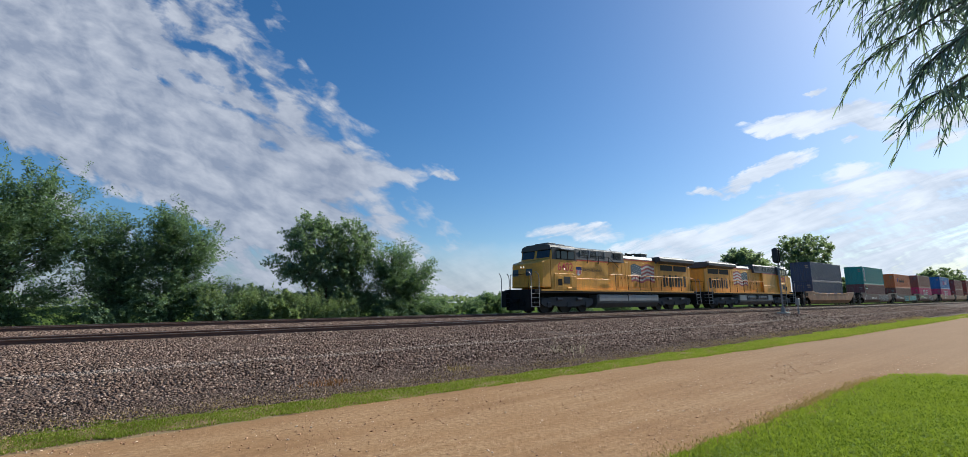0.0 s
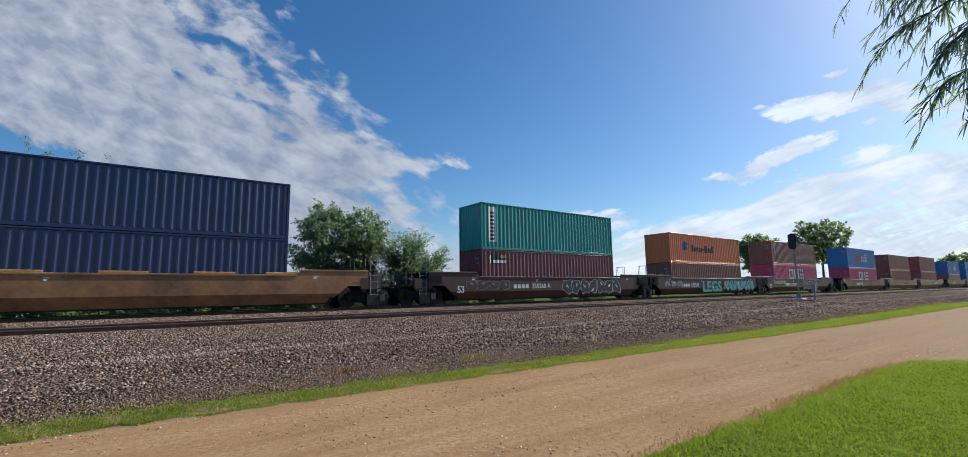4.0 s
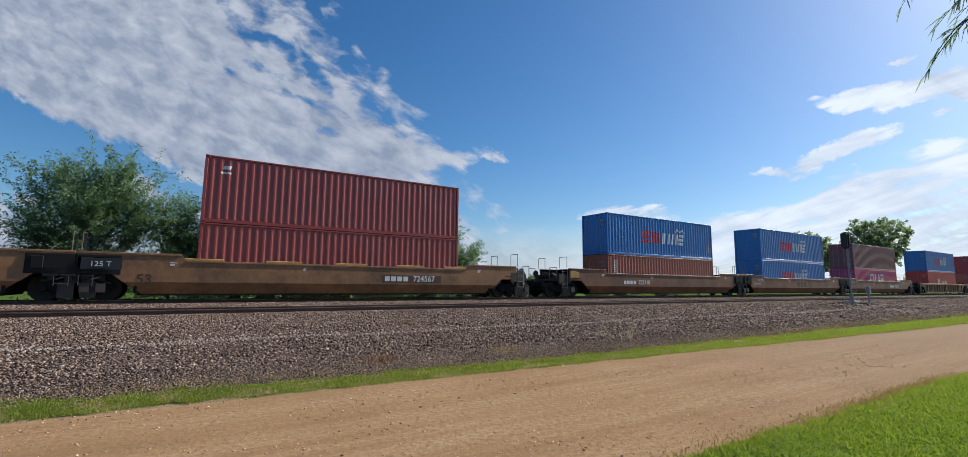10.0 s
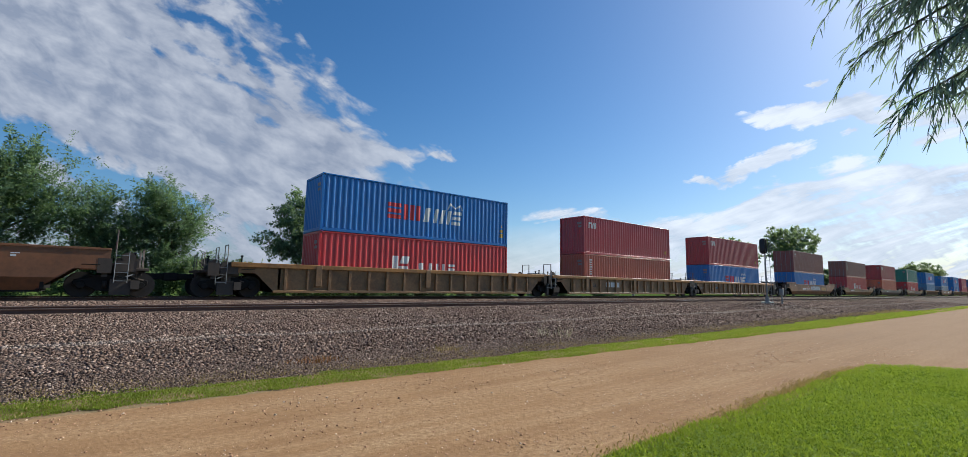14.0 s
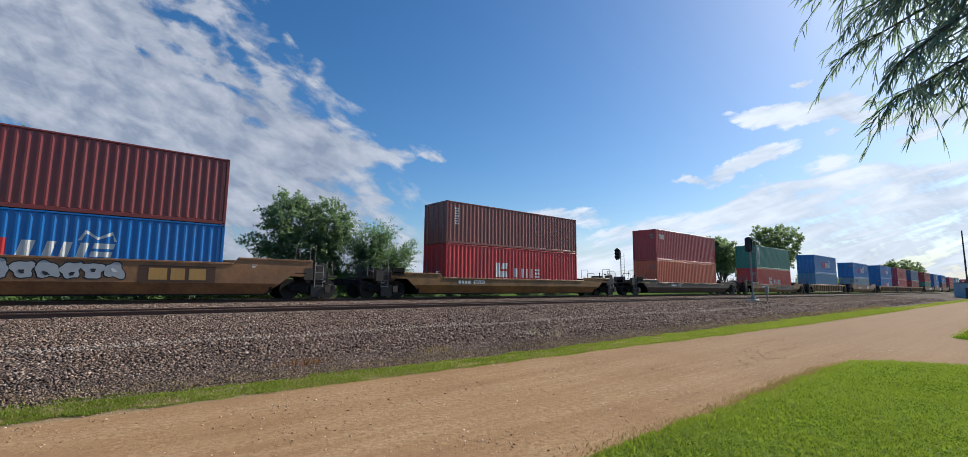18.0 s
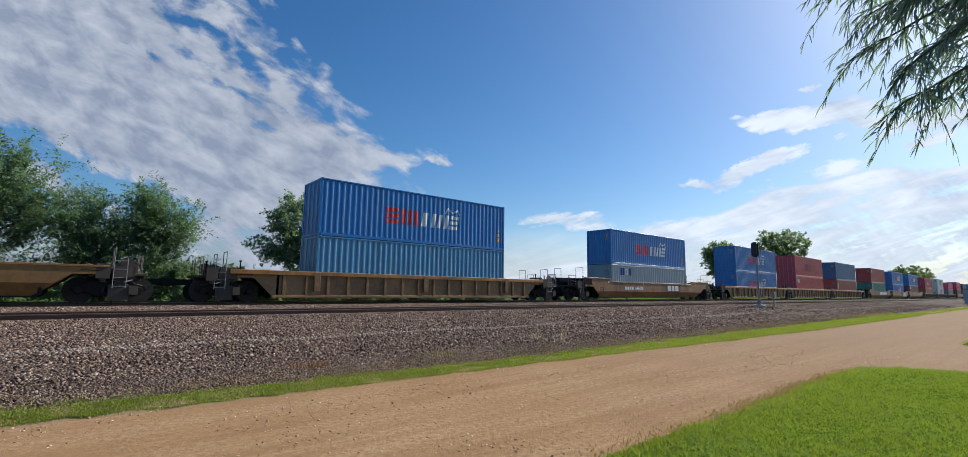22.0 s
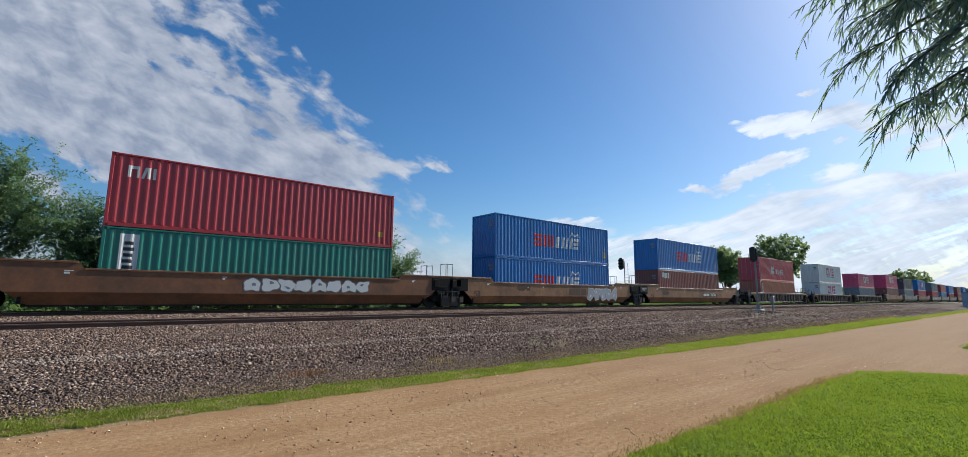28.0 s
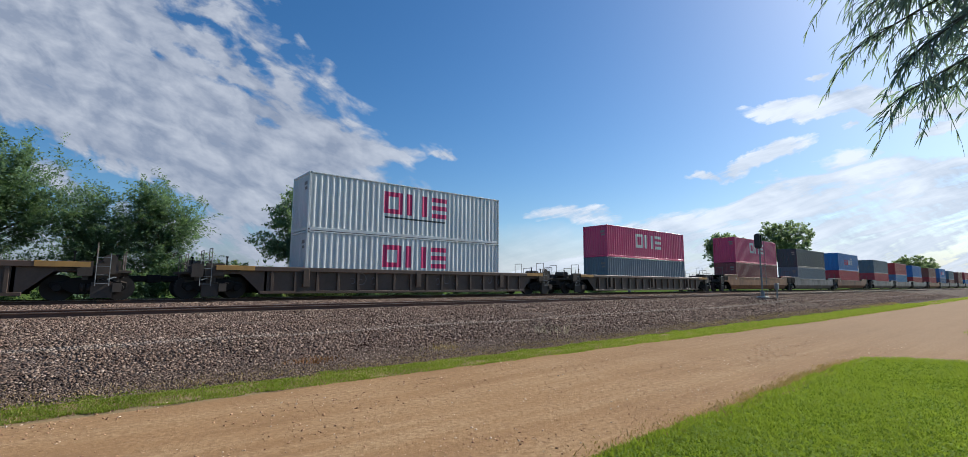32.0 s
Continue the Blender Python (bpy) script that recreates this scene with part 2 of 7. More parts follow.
MAT = {
    "ballast": ballast_material(), "stone": stone_material("ballast_stone", [(0.0, (0.040, 0.028, 0.024)), (0.45, (0.155, 0.104, 0.080)), (0.90, (0.27, 0.195, 0.155)), (1.0, (0.42, 0.33, 0.27))], (0.175, 0.114, 0.084)),
    "gravel": stone_material("toe_gravel", [(0.0, (0.07, 0.05, 0.04)), (0.5, (0.19, 0.135, 0.10)), (1.0, (0.34, 0.26, 0.20))], (0.21, 0.15, 0.11)),
    "pebble": stone_material("road_pebble", [(0.0, rgb(118, 88, 70)), (0.35, rgb(160, 122, 96)), (0.8, rgb(186, 150, 120)), (1.0, rgb(226, 208, 186))], rgb(160, 126, 92)), "road": road_material(),
    "field": grass_ground("field_grass", (0.045, 0.075, 0.018), (0.10, 0.14, 0.035), 0.8),
    "lawn": grass_ground("lawn_ground", (0.040, 0.072, 0.006), (0.095, 0.150, 0.012)),
    "verge": grass_ground("verge_ground", (0.17, 0.125, 0.070), (0.30, 0.22, 0.13)),
    "blade": leaf_material("grass_blade", (0.045, 0.09, 0.008), (0.32, 0.38, 0.06), 0.45, 0.08),
    "clover": leaf_material("clover", (0.10, 0.18, 0.03), (0.36, 0.43, 0.12), 0.4, 0.06),
    "verge_blade": leaf_material("verge_blade", (0.085, 0.125, 0.020), (0.33, 0.38, 0.085), 0.45, 0.03),
    "dry": leaf_material("dry_weed", (0.30, 0.20, 0.08), (0.50, 0.38, 0.19), 0.2, 0.05),
    "elm": leaf_material("elm_leaf", (0.046, 0.094, 0.060), (0.250, 0.345, 0.215), 0.38, 0.20),
    "light_leaf": leaf_material("light_leaf", (0.075, 0.13, 0.082), (0.255, 0.335, 0.215), 0.40, 0.35),
    "weed_leaf": leaf_material("tall_weed_leaf", (0.105, 0.165, 0.085), (0.34, 0.41, 0.23), 0.45, 0.3),
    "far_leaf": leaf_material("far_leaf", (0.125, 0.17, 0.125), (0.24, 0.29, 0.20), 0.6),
    "willow": leaf_material("willow_leaf", (0.115, 0.160, 0.190), (0.235, 0.300, 0.340), 0.6, 0.6),
    "bark": plain("bark", (0.10, 0.078, 0.058), 0.9, 0, 0.4, 12, 0.7),
    "rail": plain("rusty_rail", (0.115, 0.062, 0.046), 0.85, 0.0, 0.35, 20, 0.3),
    "rail_top": plain("worn_rail_head", (0.42, 0.40, 0.38), 0.28, 1.0, 0.1, 30, 0.05),
    "tie": plain("weathered_tie", (0.085, 0.07, 0.06), 0.9, 0, 0.4, 10, 0.6),
    "steel_black": paint("black_grime", (0.010, 0.010, 0.011), 0.75, 0.5, (0.018, 0.016, 0.014), spec=0.08),
    "truck": paint("truck_grime", (0.011, 0.010, 0.010), 0.85, 0.6, (0.020, 0.017, 0.014), spec=0.08),
    "loco_truck": paint("loco_truck_dust", (0.060, 0.062, 0.066), 0.8, 0.5, (0.11, 0.098, 0.085), spec=0.15),
    "wheel": plain("wheel_steel", (0.030, 0.024, 0.021), 0.7, 0.2, 0.3, 12),
    "tank": paint("tank_grey", (0.07, 0.075, 0.08), 0.5, 0.45, (0.05, 0.042, 0.035)),
    "silver": paint("silver_paint", (0.31, 0.315, 0.325), 0.45, 0.25, metal=0.2),
    "white": paint("white_paint", (0.74, 0.74, 0.73), 0.5, 0.2),
    "letter_white": plain("white_lettering", (0.68, 0.67, 0.64), 0.55, 0, 0.15, 6, 0.05),
    "letter_faded": plain("faded_lettering", (0.26, 0.22, 0.21), 0.6, 0, 0.3, 5, 0.05),
    "letter_red": plain("red_lettering", (0.56, 0.028, 0.032), 0.5, 0, 0.15, 6, 0.05),
    "letter_magenta": plain("magenta_lettering", (0.55, 0.02, 0.13), 0.5, 0, 0.15, 6, 0.05),
    "letter_blue": plain("blue_lettering", (0.010, 0.035, 0.21), 0.5, 0, 0.15, 6, 0.05),
    "letter_dark": plain("dark_lettering", (0.02, 0.02, 0.025), 0.55, 0, 0.2, 6, 0.05),
    "letter_brown": plain("brown_lettering", (0.085, 0.040, 0.022), 0.6, 0, 0.2, 6, 0.05),
    "letter_grey": plain("grey_lettering", (0.20, 0.21, 0.24), 0.6, 0, 0.3, 5, 0.05),
    "letter_yellow": plain("yellow_panel", (0.46, 0.27, 0.035), 0.55, 0, 0.2, 6, 0.05),
    "spray_teal": plain("teal_spray", (0.10, 0.34, 0.34), 0.6, 0, 0.3, 5, 0.05),
    "spray_green": plain("green_spray", (0.28, 0.34, 0.16), 0.6, 0, 0.4, 5, 0.05),
    "spray_silver": plain("silver_spray", (0.40, 0.40, 0.42), 0.5, 0, 0.35, 5, 0.05),
    "glass": plain("cab_glass", (0.012, 0.015, 0.018), 0.08, 0, 0.1, 3, 0.0),
    "lamp": glow("headlight", (1.0, 0.86, 0.62), 0.55),
    "amber_pad": paint("pad_yellow", (0.52, 0.28, 0.07), 0.6, 0.35),
    "painted_out": paint("painted_over_patch", (0.36, 0.05, 0.075), 0.6, 0.6, (0.14, 0.09, 0.09)),
    "rusty_weed": leaf_material("rusty_weed", (0.20, 0.085, 0.035), (0.40, 0.20, 0.09), 0.2, 0.05),
    "straw": leaf_material("straw", (0.36, 0.30, 0.22), (0.58, 0.50, 0.40), 0.2, 0.05),
    "end_grime": paint("end_grime", (0.055, 0.043, 0.036), 0.7, 0.7, (0.11, 0.085, 0.065), 0.4, spec=0.25),
    "end_rail": paint("end_rail", (0.17, 0.145, 0.125), 0.6, 0.5, (0.09, 0.06, 0.045), 0.4, spec=0.3),
    "faded_amber": paint("faded_amber", (0.26, 0.13, 0.035), 0.6, 0.5),
    "concrete": plain("concrete", (0.42, 0.40, 0.37), 0.9, 0, 0.2, 10, 0.4),
    "galvanised": plain("galvanised_steel", (0.24, 0.245, 0.25), 0.55, 0.3, 0.15, 8, 0.1),
    "signal_black": plain("signal_black", (0.012, 0.012, 0.013), 0.5, 0, 0.2, 8, 0.1),
    "loco_yellow": paint("loco_yellow", rgb(236, 168, 54), 0.5, 0.45, (0.12, 0.075, 0.04), 0.3),
    "loco_grey": paint("loco_grey", (0.054, 0.057, 0.066), 0.55, 0.4),
    "loco_red": plain("loco_red_stripe", (0.52, 0.045, 0.02), 0.45, 0, 0.2, 5, 0.05),
    "grille": plain("dark_grille", (0.020, 0.018, 0.016), 0.7, 0, 0.3, 20, 0.3),
}
# container paints
BOX_PAINT = {
    "navy": rgb(22, 40, 92), "teal": rgb(20, 144, 138), "wine": rgb(118, 40, 52), "orange": rgb(226, 106, 34), "maroon": rgb(128, 54, 50),
    "brown": rgb(146, 72, 61), "pink": rgb(214, 32, 108), "blue": rgb(6, 114, 194), "red_brown": rgb(142, 52, 48), "red7": rgb(158, 56, 50),
    "rust": rgb(172, 84, 60), "dark_maroon": rgb(132, 38, 52), "red": rgb(206, 34, 42), "cherry": rgb(184, 36, 48), "rusty": rgb(188, 84, 56),
    "burnt": rgb(226, 100, 62), "sky": rgb(74, 140, 186), "grey": rgb(148, 164, 176), "green": rgb(20, 124, 108), "white": rgb(222, 224, 224),
    "slate": rgb(96, 112, 130), "pale_blue": rgb(150, 172, 192), "dark_blue": rgb(14, 92, 150), "crimson": rgb(204, 28, 60), "faded_red": rgb(164, 64, 58), "ink": rgb(38, 46, 66),
}
PAINT = {key: paint(key + "_container_paint", [c * 0.96 for c in col], 0.34, 0.22, (0.09, 0.065, 0.055), 0.3, spec=0.6) for key, col in BOX_PAINT.items()}
# "grey" is the glare-paled tone of the farthest cars, put into their paint
WAGON_PAINT = {"tan": rgb(176, 124, 80), "chocolate": rgb(88, 50, 40), "tan2": rgb(146, 94, 58), "ochre": rgb(190, 132, 62), "dark": rgb(104, 82, 68),
               "black": rgb(96, 80, 70), "grey": rgb(150, 146, 140), "brown": rgb(172, 130, 84), "low_tan": rgb(164, 118, 60)}
WAGON = {key: paint(key + "_wagon_paint", [c * 0.84 for c in col], 0.52, 0.80, (0.055, 0.04, 0.03), 0.5, (0.5, 1.0, 0.5), spec=0.38) for key, col in WAGON_PAINT.items()}

# ---- ground ----
def strip(rows, xs, wobble=0.0, seed=3):
    """A sheet over the lengthwise stations xs, with the cross profile rows of (y, z)."""
    rng = random.Random(seed)
    g = Geo()
    ny = len(rows)
    verts = []
    for x in xs:
        for y, z in rows:
            verts.append((x, y + rng.uniform(-wobble, wobble), z + rng.uniform(-wobble, wobble) * 0.5))
    faces = []
    for i in range(len(xs) - 1):
        for j in range(ny - 1):
            a = i * ny + j
            faces.append((a, a + ny, a + ny + 1, a + 1))
    return g.add(verts, faces)


FAR_XS = [-2500, -800, -300, -120, -60] + [x * 2.0 for x in range(-20, 61)] + [130, 150, 180, 220, 280, 360, 500, 800, 1600, 3500]
ground = part("ground", strip([(-3000, -0.03), (-600, -0.03), (-100, -0.03), (-30, -0.03), (7, -0.05), (16, -0.05), (28, -0.03), (34, -0.02), (60, 0.0), (200, 0.0), (900, 0.0), (3500, 0.0)], FAR_XS).mesh("ground", tidy=False), MAT["field"])
tagged(ground, "flat green field that reaches the horizon", "ground", kind="structure")


def road_mesh():
    g = Geo()
    xs = [-200, -80, -30] + [x * 0.5 for x in range(-40, 121)] + [70, 90, 130, 200, 320, 450]
    ys = [-25, -12, -5, -1, 1, 2, 3, 3.5, 4, 4.5, 5, 5.5, 6, 6.5, 7, 7.4, 7.7, 8.0]
    verts = []
    for x in xs:
        for y in ys:
            z = 0.015 * noise.noise(Vector((x * 0.12, y * 1.4, 2))) + 0.010 * noise.noise(Vector((x * 0.9, y * 0.9, 5)))
            if y > 7.5:
                z -= (y - 7.5) * 0.12
            verts.append((x, y, z))
    n = len(ys)
    return g.add(verts, [(i * n + j, (i + 1) * n + j, (i + 1) * n + j + 1, i * n + j + 1) for i in range(len(xs) - 1) for j in range(n - 1)]).mesh("road", smooth=True, tidy=False)


road = tagged(part("road", road_mesh(), MAT["road"]), "dry brown dirt road with wheel ruts and loose gravel", "road", kind="structure")


def edge_noise(x, amp=0.12):
    return amp * (noise.noise(Vector((x * 0.8, 1.7, 0))) + 0.6 * noise.noise(Vector((x * 2.9, 4.2, 0))))


def lawn_edge(x):
    """The lawn's edge along the road, rounded off where the drive branches away."""
    y = 2.84 + edge_noise(x, 0.09)
    if x > 12.6:
        y -= 2.6 * ((x - 12.6) / 2.0) ** 2.6
    return y


def lawn_sheet(xs, edge, low, height):
    g = Geo()
    ks = [0, 0.012, 0.03, 0.08, 0.2, 0.45, 1.0]
    verts = []
    for x in xs:
        e = edge(x)
        for k in ks:
            y = e + (low - e) * k
            verts.append((x, y, (-0.02 if k == 0 else height * min(1, 0.5 + k * 20)) + 0.008 * noise.noise(Vector((x, y, 0)))))
    n = len(ks)
    return g.add(verts, [(i * n + j, i * n + j + 1, (i + 1) * n + j + 1, (i + 1) * n + j) for i in range(len(xs) - 1) for j in range(n - 1)])


lawn = part("lawn", lawn_sheet([-60, -30, -15] + [x * 0.25 for x in range(-40, 58)] + [14.45, 14.6], lawn_edge, -24, 0.035).mesh("lawn", smooth=True, tidy=False), MAT["lawn"])
tagged(lawn, "mown bright green lawn beside the dirt road", "lawn", kind="structure")


def lawn_edge_far(x):
    return 2.1 + edge_noise(x) - (2.2 * max(0, (22.6 - x) / 1.8) ** 2 if x < 22.6 else 0)


lawn_far = part("lawn", lawn_sheet([20.9, 21.2, 21.6, 22] + [22.5 + i for i in range(40)] + [70, 100, 160, 300], lawn_edge_far, -24, 0.05).mesh("lawn", smooth=True, tidy=False), MAT["lawn"])
tagged(lawn_far, "second patch of lawn past the gravel drive", "lawn", kind="structure")


# the embankment: toe, steep lower face, gentle upper face, track bed
def bank_profile(x):
    return [(7.9, -0.02), (8.3, 0.07), (9.2, 0.22), (10.6, 0.36), (11.2, 0.40), (13.5, 0.49), (15.6, 0.575), (16.2, 0.60), (16.7, 0.605), (18.9, 0.61), (19.3, 0.69), (19.9, 0.725), (21.2, 0.73), (21.8, 0.735),
            (22.3, 0.735), (25.3, 0.70), (26.0, 0.60), (28.0, 0.10), (29.0, -0.02)]


def bank_mesh():
    xs = [-300, -120, -60, -30] + [x * 0.4 for x in range(-50, 151)] + [65, 72, 80, 100, 130, 180, 260, 400, 700, 1200]
    verts = []
    for x in xs:
        for y, z in bank_profile(x):
            bumpy = 0.035 * noise.noise(Vector((x * 0.5, y * 0.9, 0))) + 0.015 * noise.noise(Vector((x * 2.0, y * 2.0, 3)))
            mound = 0.30 * math.exp(-((x - 34.6) / 3.0) ** 2 - ((y - 12.2) / 1.7) ** 2)
            inside = 1.0 if 8.2 < y < 16.3 else 0.25
            verts.append((x, y, z + bumpy * inside + mound))
    n = len(bank_profile(0))
    return Geo().add(verts, [(i * n + j, (i + 1) * n + j, (i + 1) * n + j + 1, i * n + j + 1) for i in range(len(xs) - 1) for j in range(n - 1)]).mesh("ballast_bank", smooth=True, tidy=False)


bank = tagged(part("ballast_bank", bank_mesh(), MAT["ballast"]), "grey-brown crushed stone railway embankment", "embankment", kind="structure")


def bank_height(x, y):
    p = bank_profile(x)
    for (y0, z0), (y1, z1) in zip(p, p[1:]):
        if y0 <= y <= y1:
            z = z0 + (z1 - z0) * (y - y0) / (y1 - y0)
            break
    else:
        z = 0
    bumpy = 0.035 * noise.noise(Vector((x * 0.5, y * 0.9, 0)))
    return z + bumpy * (1.0 if 8.2 < y < 16.3 else 0.25) + 0.30 * math.exp(-((x - 34.6) / 3.0) ** 2 - ((y - 12.2) / 1.7) ** 2)


def scatter_mesh(name, places, shapes, seed):
    """Many small solids in one mesh. places: x, y, z, size. shapes: (verts, faces of 4)."""
    rng = np.random.default_rng(seed)
    places = np.asarray(places)
    pick = rng.integers(0, len(shapes), len(places))
    vs, fs, off = [], [], 0
    for k, (sv, sf) in enumerate(shapes):
        p = places[pick == k]
        if not len(p):
            continue
        a = rng.uniform(0, 2 * np.pi, len(p))
        b = rng.uniform(-0.9, 0.9, len(p))
        ca, sa, cb, sb = np.cos(a), np.sin(a), np.cos(b), np.sin(b)
        x, y, z = sv[:, 0][None], sv[:, 1][None], sv[:, 2][None]
        y2, z2 = y * cb[:, None] - z * sb[:, None], y * sb[:, None] + z * cb[:, None]
        x3, y3 = x * ca[:, None] - y2 * sa[:, None], x * sa[:, None] + y2 * ca[:, None]
        q = np.stack([x3, y3, z2], 2) * p[:, 3][:, None, None] + p[:, None, :3]
        vs.append(q.reshape(-1, 3))
        fs.append((sf[None] + (off + np.arange(len(p)) * len(sv))[:, None, None]).reshape(-1, sf.shape[1]))
        off += len(p) * len(sv)
    return quick_mesh(name, np.concatenate(vs), np.concatenate(fs))


def quick_mesh(name, verts, faces):
    me = bpy.data.meshes.new(name)
    k = faces.shape[1]
    me.vertices.add(len(verts))
    me.vertices.foreach_set("co", verts.astype(np.float32).ravel())
    me.loops.add(faces.size)
    me.loops.foreach_set("vertex_index", faces.astype(np.int32).ravel())
    me.polygons.add(len(faces))
    me.polygons.foreach_set("loop_start", np.arange(0, faces.size, k, dtype=np.int32))
    me.polygons.foreach_set("loop_total", np.full(len(faces), k, dtype=np.int32))
    me.update(calc_edges=True)
    me.materials.append(None)
    return me


CUBE_F = np.array([(3, 2, 1, 0), (4, 5, 6, 7), (0, 1, 5, 4), (1, 2, 6, 5), (2, 3, 7, 6), (3, 0, 4, 7)])


def stone_shapes(count, seed):
    rng = np.random.default_rng(seed)
    base = np.array([(x, y, z) for z in (-1, 1) for x, y in ((-1, -1), (1, -1), (1, 1), (-1, 1))], float) * 0.5
    return [(base * rng.uniform(0.7, 1.15, 3) * np.array((1.35, 0.9, 0.62)) + rng.uniform(-0.26, 0.26, base.shape), CUBE_F[1:]) for _ in range(count)]



def ballast_stones():
    rng = random.Random(11)
    places = []
    while len(places) < 128000:
        x = -6 + 46 * rng.random() ** 1.35
        y = rng.uniform(8.15, 16.9)
        if x < -0.2 * y - 1.5:
            continue
        if y < 8.5 and rng.random() < 0.5:
            continue
        if ((x - 35.2) / 4.6) ** 2 + ((y - 11.6) / 2.2) ** 2 < 1 and rng.random() < 0.85:
            continue
        s = rng.choice((0.015, 0.018, 0.022, 0.027, 0.033)) * rng.uniform(0.8, 1.2) * (1 + max(0.0, x) / 30)
        if y < 9.0:
            s *= 0.7
        places.append((x, y, bank_height(x, y) + s * rng.uniform(0.05, 0.6), s))
    for _ in range(22000):
        x, y = 34 + 60 * rng.random() ** 1.3, rng.uniform(8.6, 16.8)
        if ((x - 35.2) / 4.6) ** 2 + ((y - 11.6) / 2.2) ** 2 < 1:
            continue
        s = rng.uniform(0.045, 0.085)
        places.append((x, y, bank_height(x, y) + s * 0.15, s))
    for _ in range(27000):
        x = -6 + 60 * rng.random() ** 1.2
        y = rng.uniform(19.05, 22.5)
        s = rng.uniform(0.028, 0.050)
        places.append((x, y, bank_height(x, y) + s * 0.2, s))
    return scatter_mesh("ballast_stones", places, stone_shapes(10, 5), 6)


tagged(part("ballast_stones", ballast_stones(), MAT["stone"]), "loose grey and brown crushed ballast stones", "ballast", kind="stuff")


def toe_gravel():
    rng = random.Random(15)
    places = []
    for _ in range(16000):
        x = -4 + 34 * rng.random() ** 1.5
        y = 7.95 + abs(rng.gauss(0, 0.42))
        s = rng.uniform(0.010, 0.022)
        places.append((x, y, max(bank_height(x, y), 0.0) + 0.012 + s * 0.2, s))
    return scatter_mesh("toe_gravel", places, stone_shapes(8, 7), 8)


tagged(part("toe_gravel", toe_gravel(), MAT["gravel"]), "fine brown gravel at the foot of the ballast", "gravel", kind="stuff")


def road_pebbles():
    rng = random.Random(21)
    places = []
    for i in range(17000):
        x = -2 + 20 * rng.random() ** 1.5
        y = rng.uniform(2.6, 7.6)
        if i > 15500:
            x, y = rng.gauss(8.2, 2.6), 3.0 + abs(rng.gauss(0.25, 0.7))
        elif noise.noise(Vector((x * 0.6, y * 0.9, 8))) < rng.uniform(-0.5, 0.35):
            continue
        s = 0.005 + (0.015 if i <= 15500 else 0.008) * rng.random() ** 4
        places.append((x, y, 0.002, s))
    return scatter_mesh("road_pebbles", places, stone_shapes(6, 9), 10)


tagged(part("road_pebbles", road_pebbles(), MAT["pebble"]), "small loose pebbles on the dirt road", "pebbles", kind="stuff")


def blades(name, spots, height, width, seed, lean=0.5):
    """Grass blades: two-segment bent strips."""
    rng = np.random.default_rng(seed)
    p = np.asarray(spots)
    n = len(p)
    a = rng.uniform(0, 2 * np.pi, n)
    h = height * rng.uniform(0.55, 1.3, n) * (p[:, 3] if p.shape[1] > 3 else 1)
    ln = lean * rng.uniform(0.1, 1.2, n) * h
    b = rng.uniform(0, 2 * np.pi, n)
    w = width * rng.uniform(0.7, 1.3, n)
    side = np.stack([np.cos(a) * w, np.sin(a) * w, np.zeros(n)], 1)
    tip = np.stack([np.cos(b) * ln, np.sin(b) * ln, h], 1)
    mid = np.stack([np.cos(b) * ln * 0.35, np.sin(b) * ln * 0.35, h * 0.6], 1)
    o = p[:, :3]
    verts = np.stack([o - side, o + side, o + mid + side * 0.8, o + mid - side * 0.8, o + tip], 1).reshape(-1, 3)
    k = np.arange(n)[:, None] * 5
    tri = np.concatenate([k + np.array([0, 1, 2]), k + np.array([0, 2, 3]), k + np.array([3, 2, 4])])
    return quick_mesh(name, verts, tri)


def lawn_blades():
    rng = random.Random(31)
    spots = []
    while len(spots) < 190000:
        r = 3.2 + 13 * rng.random() ** 1.25
        az = radians(rng.uniform(50, 97))
        x, y = r * math.sin(az), r * math.cos(az)
        if x > 14.4 or y > lawn_edge(x) - 0.02 * rng.random():
            continue
        thin = 1.0
        if y > lawn_edge(x) - 0.25 and rng.random() < 0.35:
            thin = 1.3
        clump = 0.8 + 0.35 * noise.noise(Vector((x * 1.3, y * 1.3, 0))) + 0.5 * noise.noise(Vector((x * 8, y * 8, 3)))
        spots.append((x, y, 0.028, thin * clump))
    return blades("lawn_grass", spots, 0.046, 0.0040, 32, 1.2)


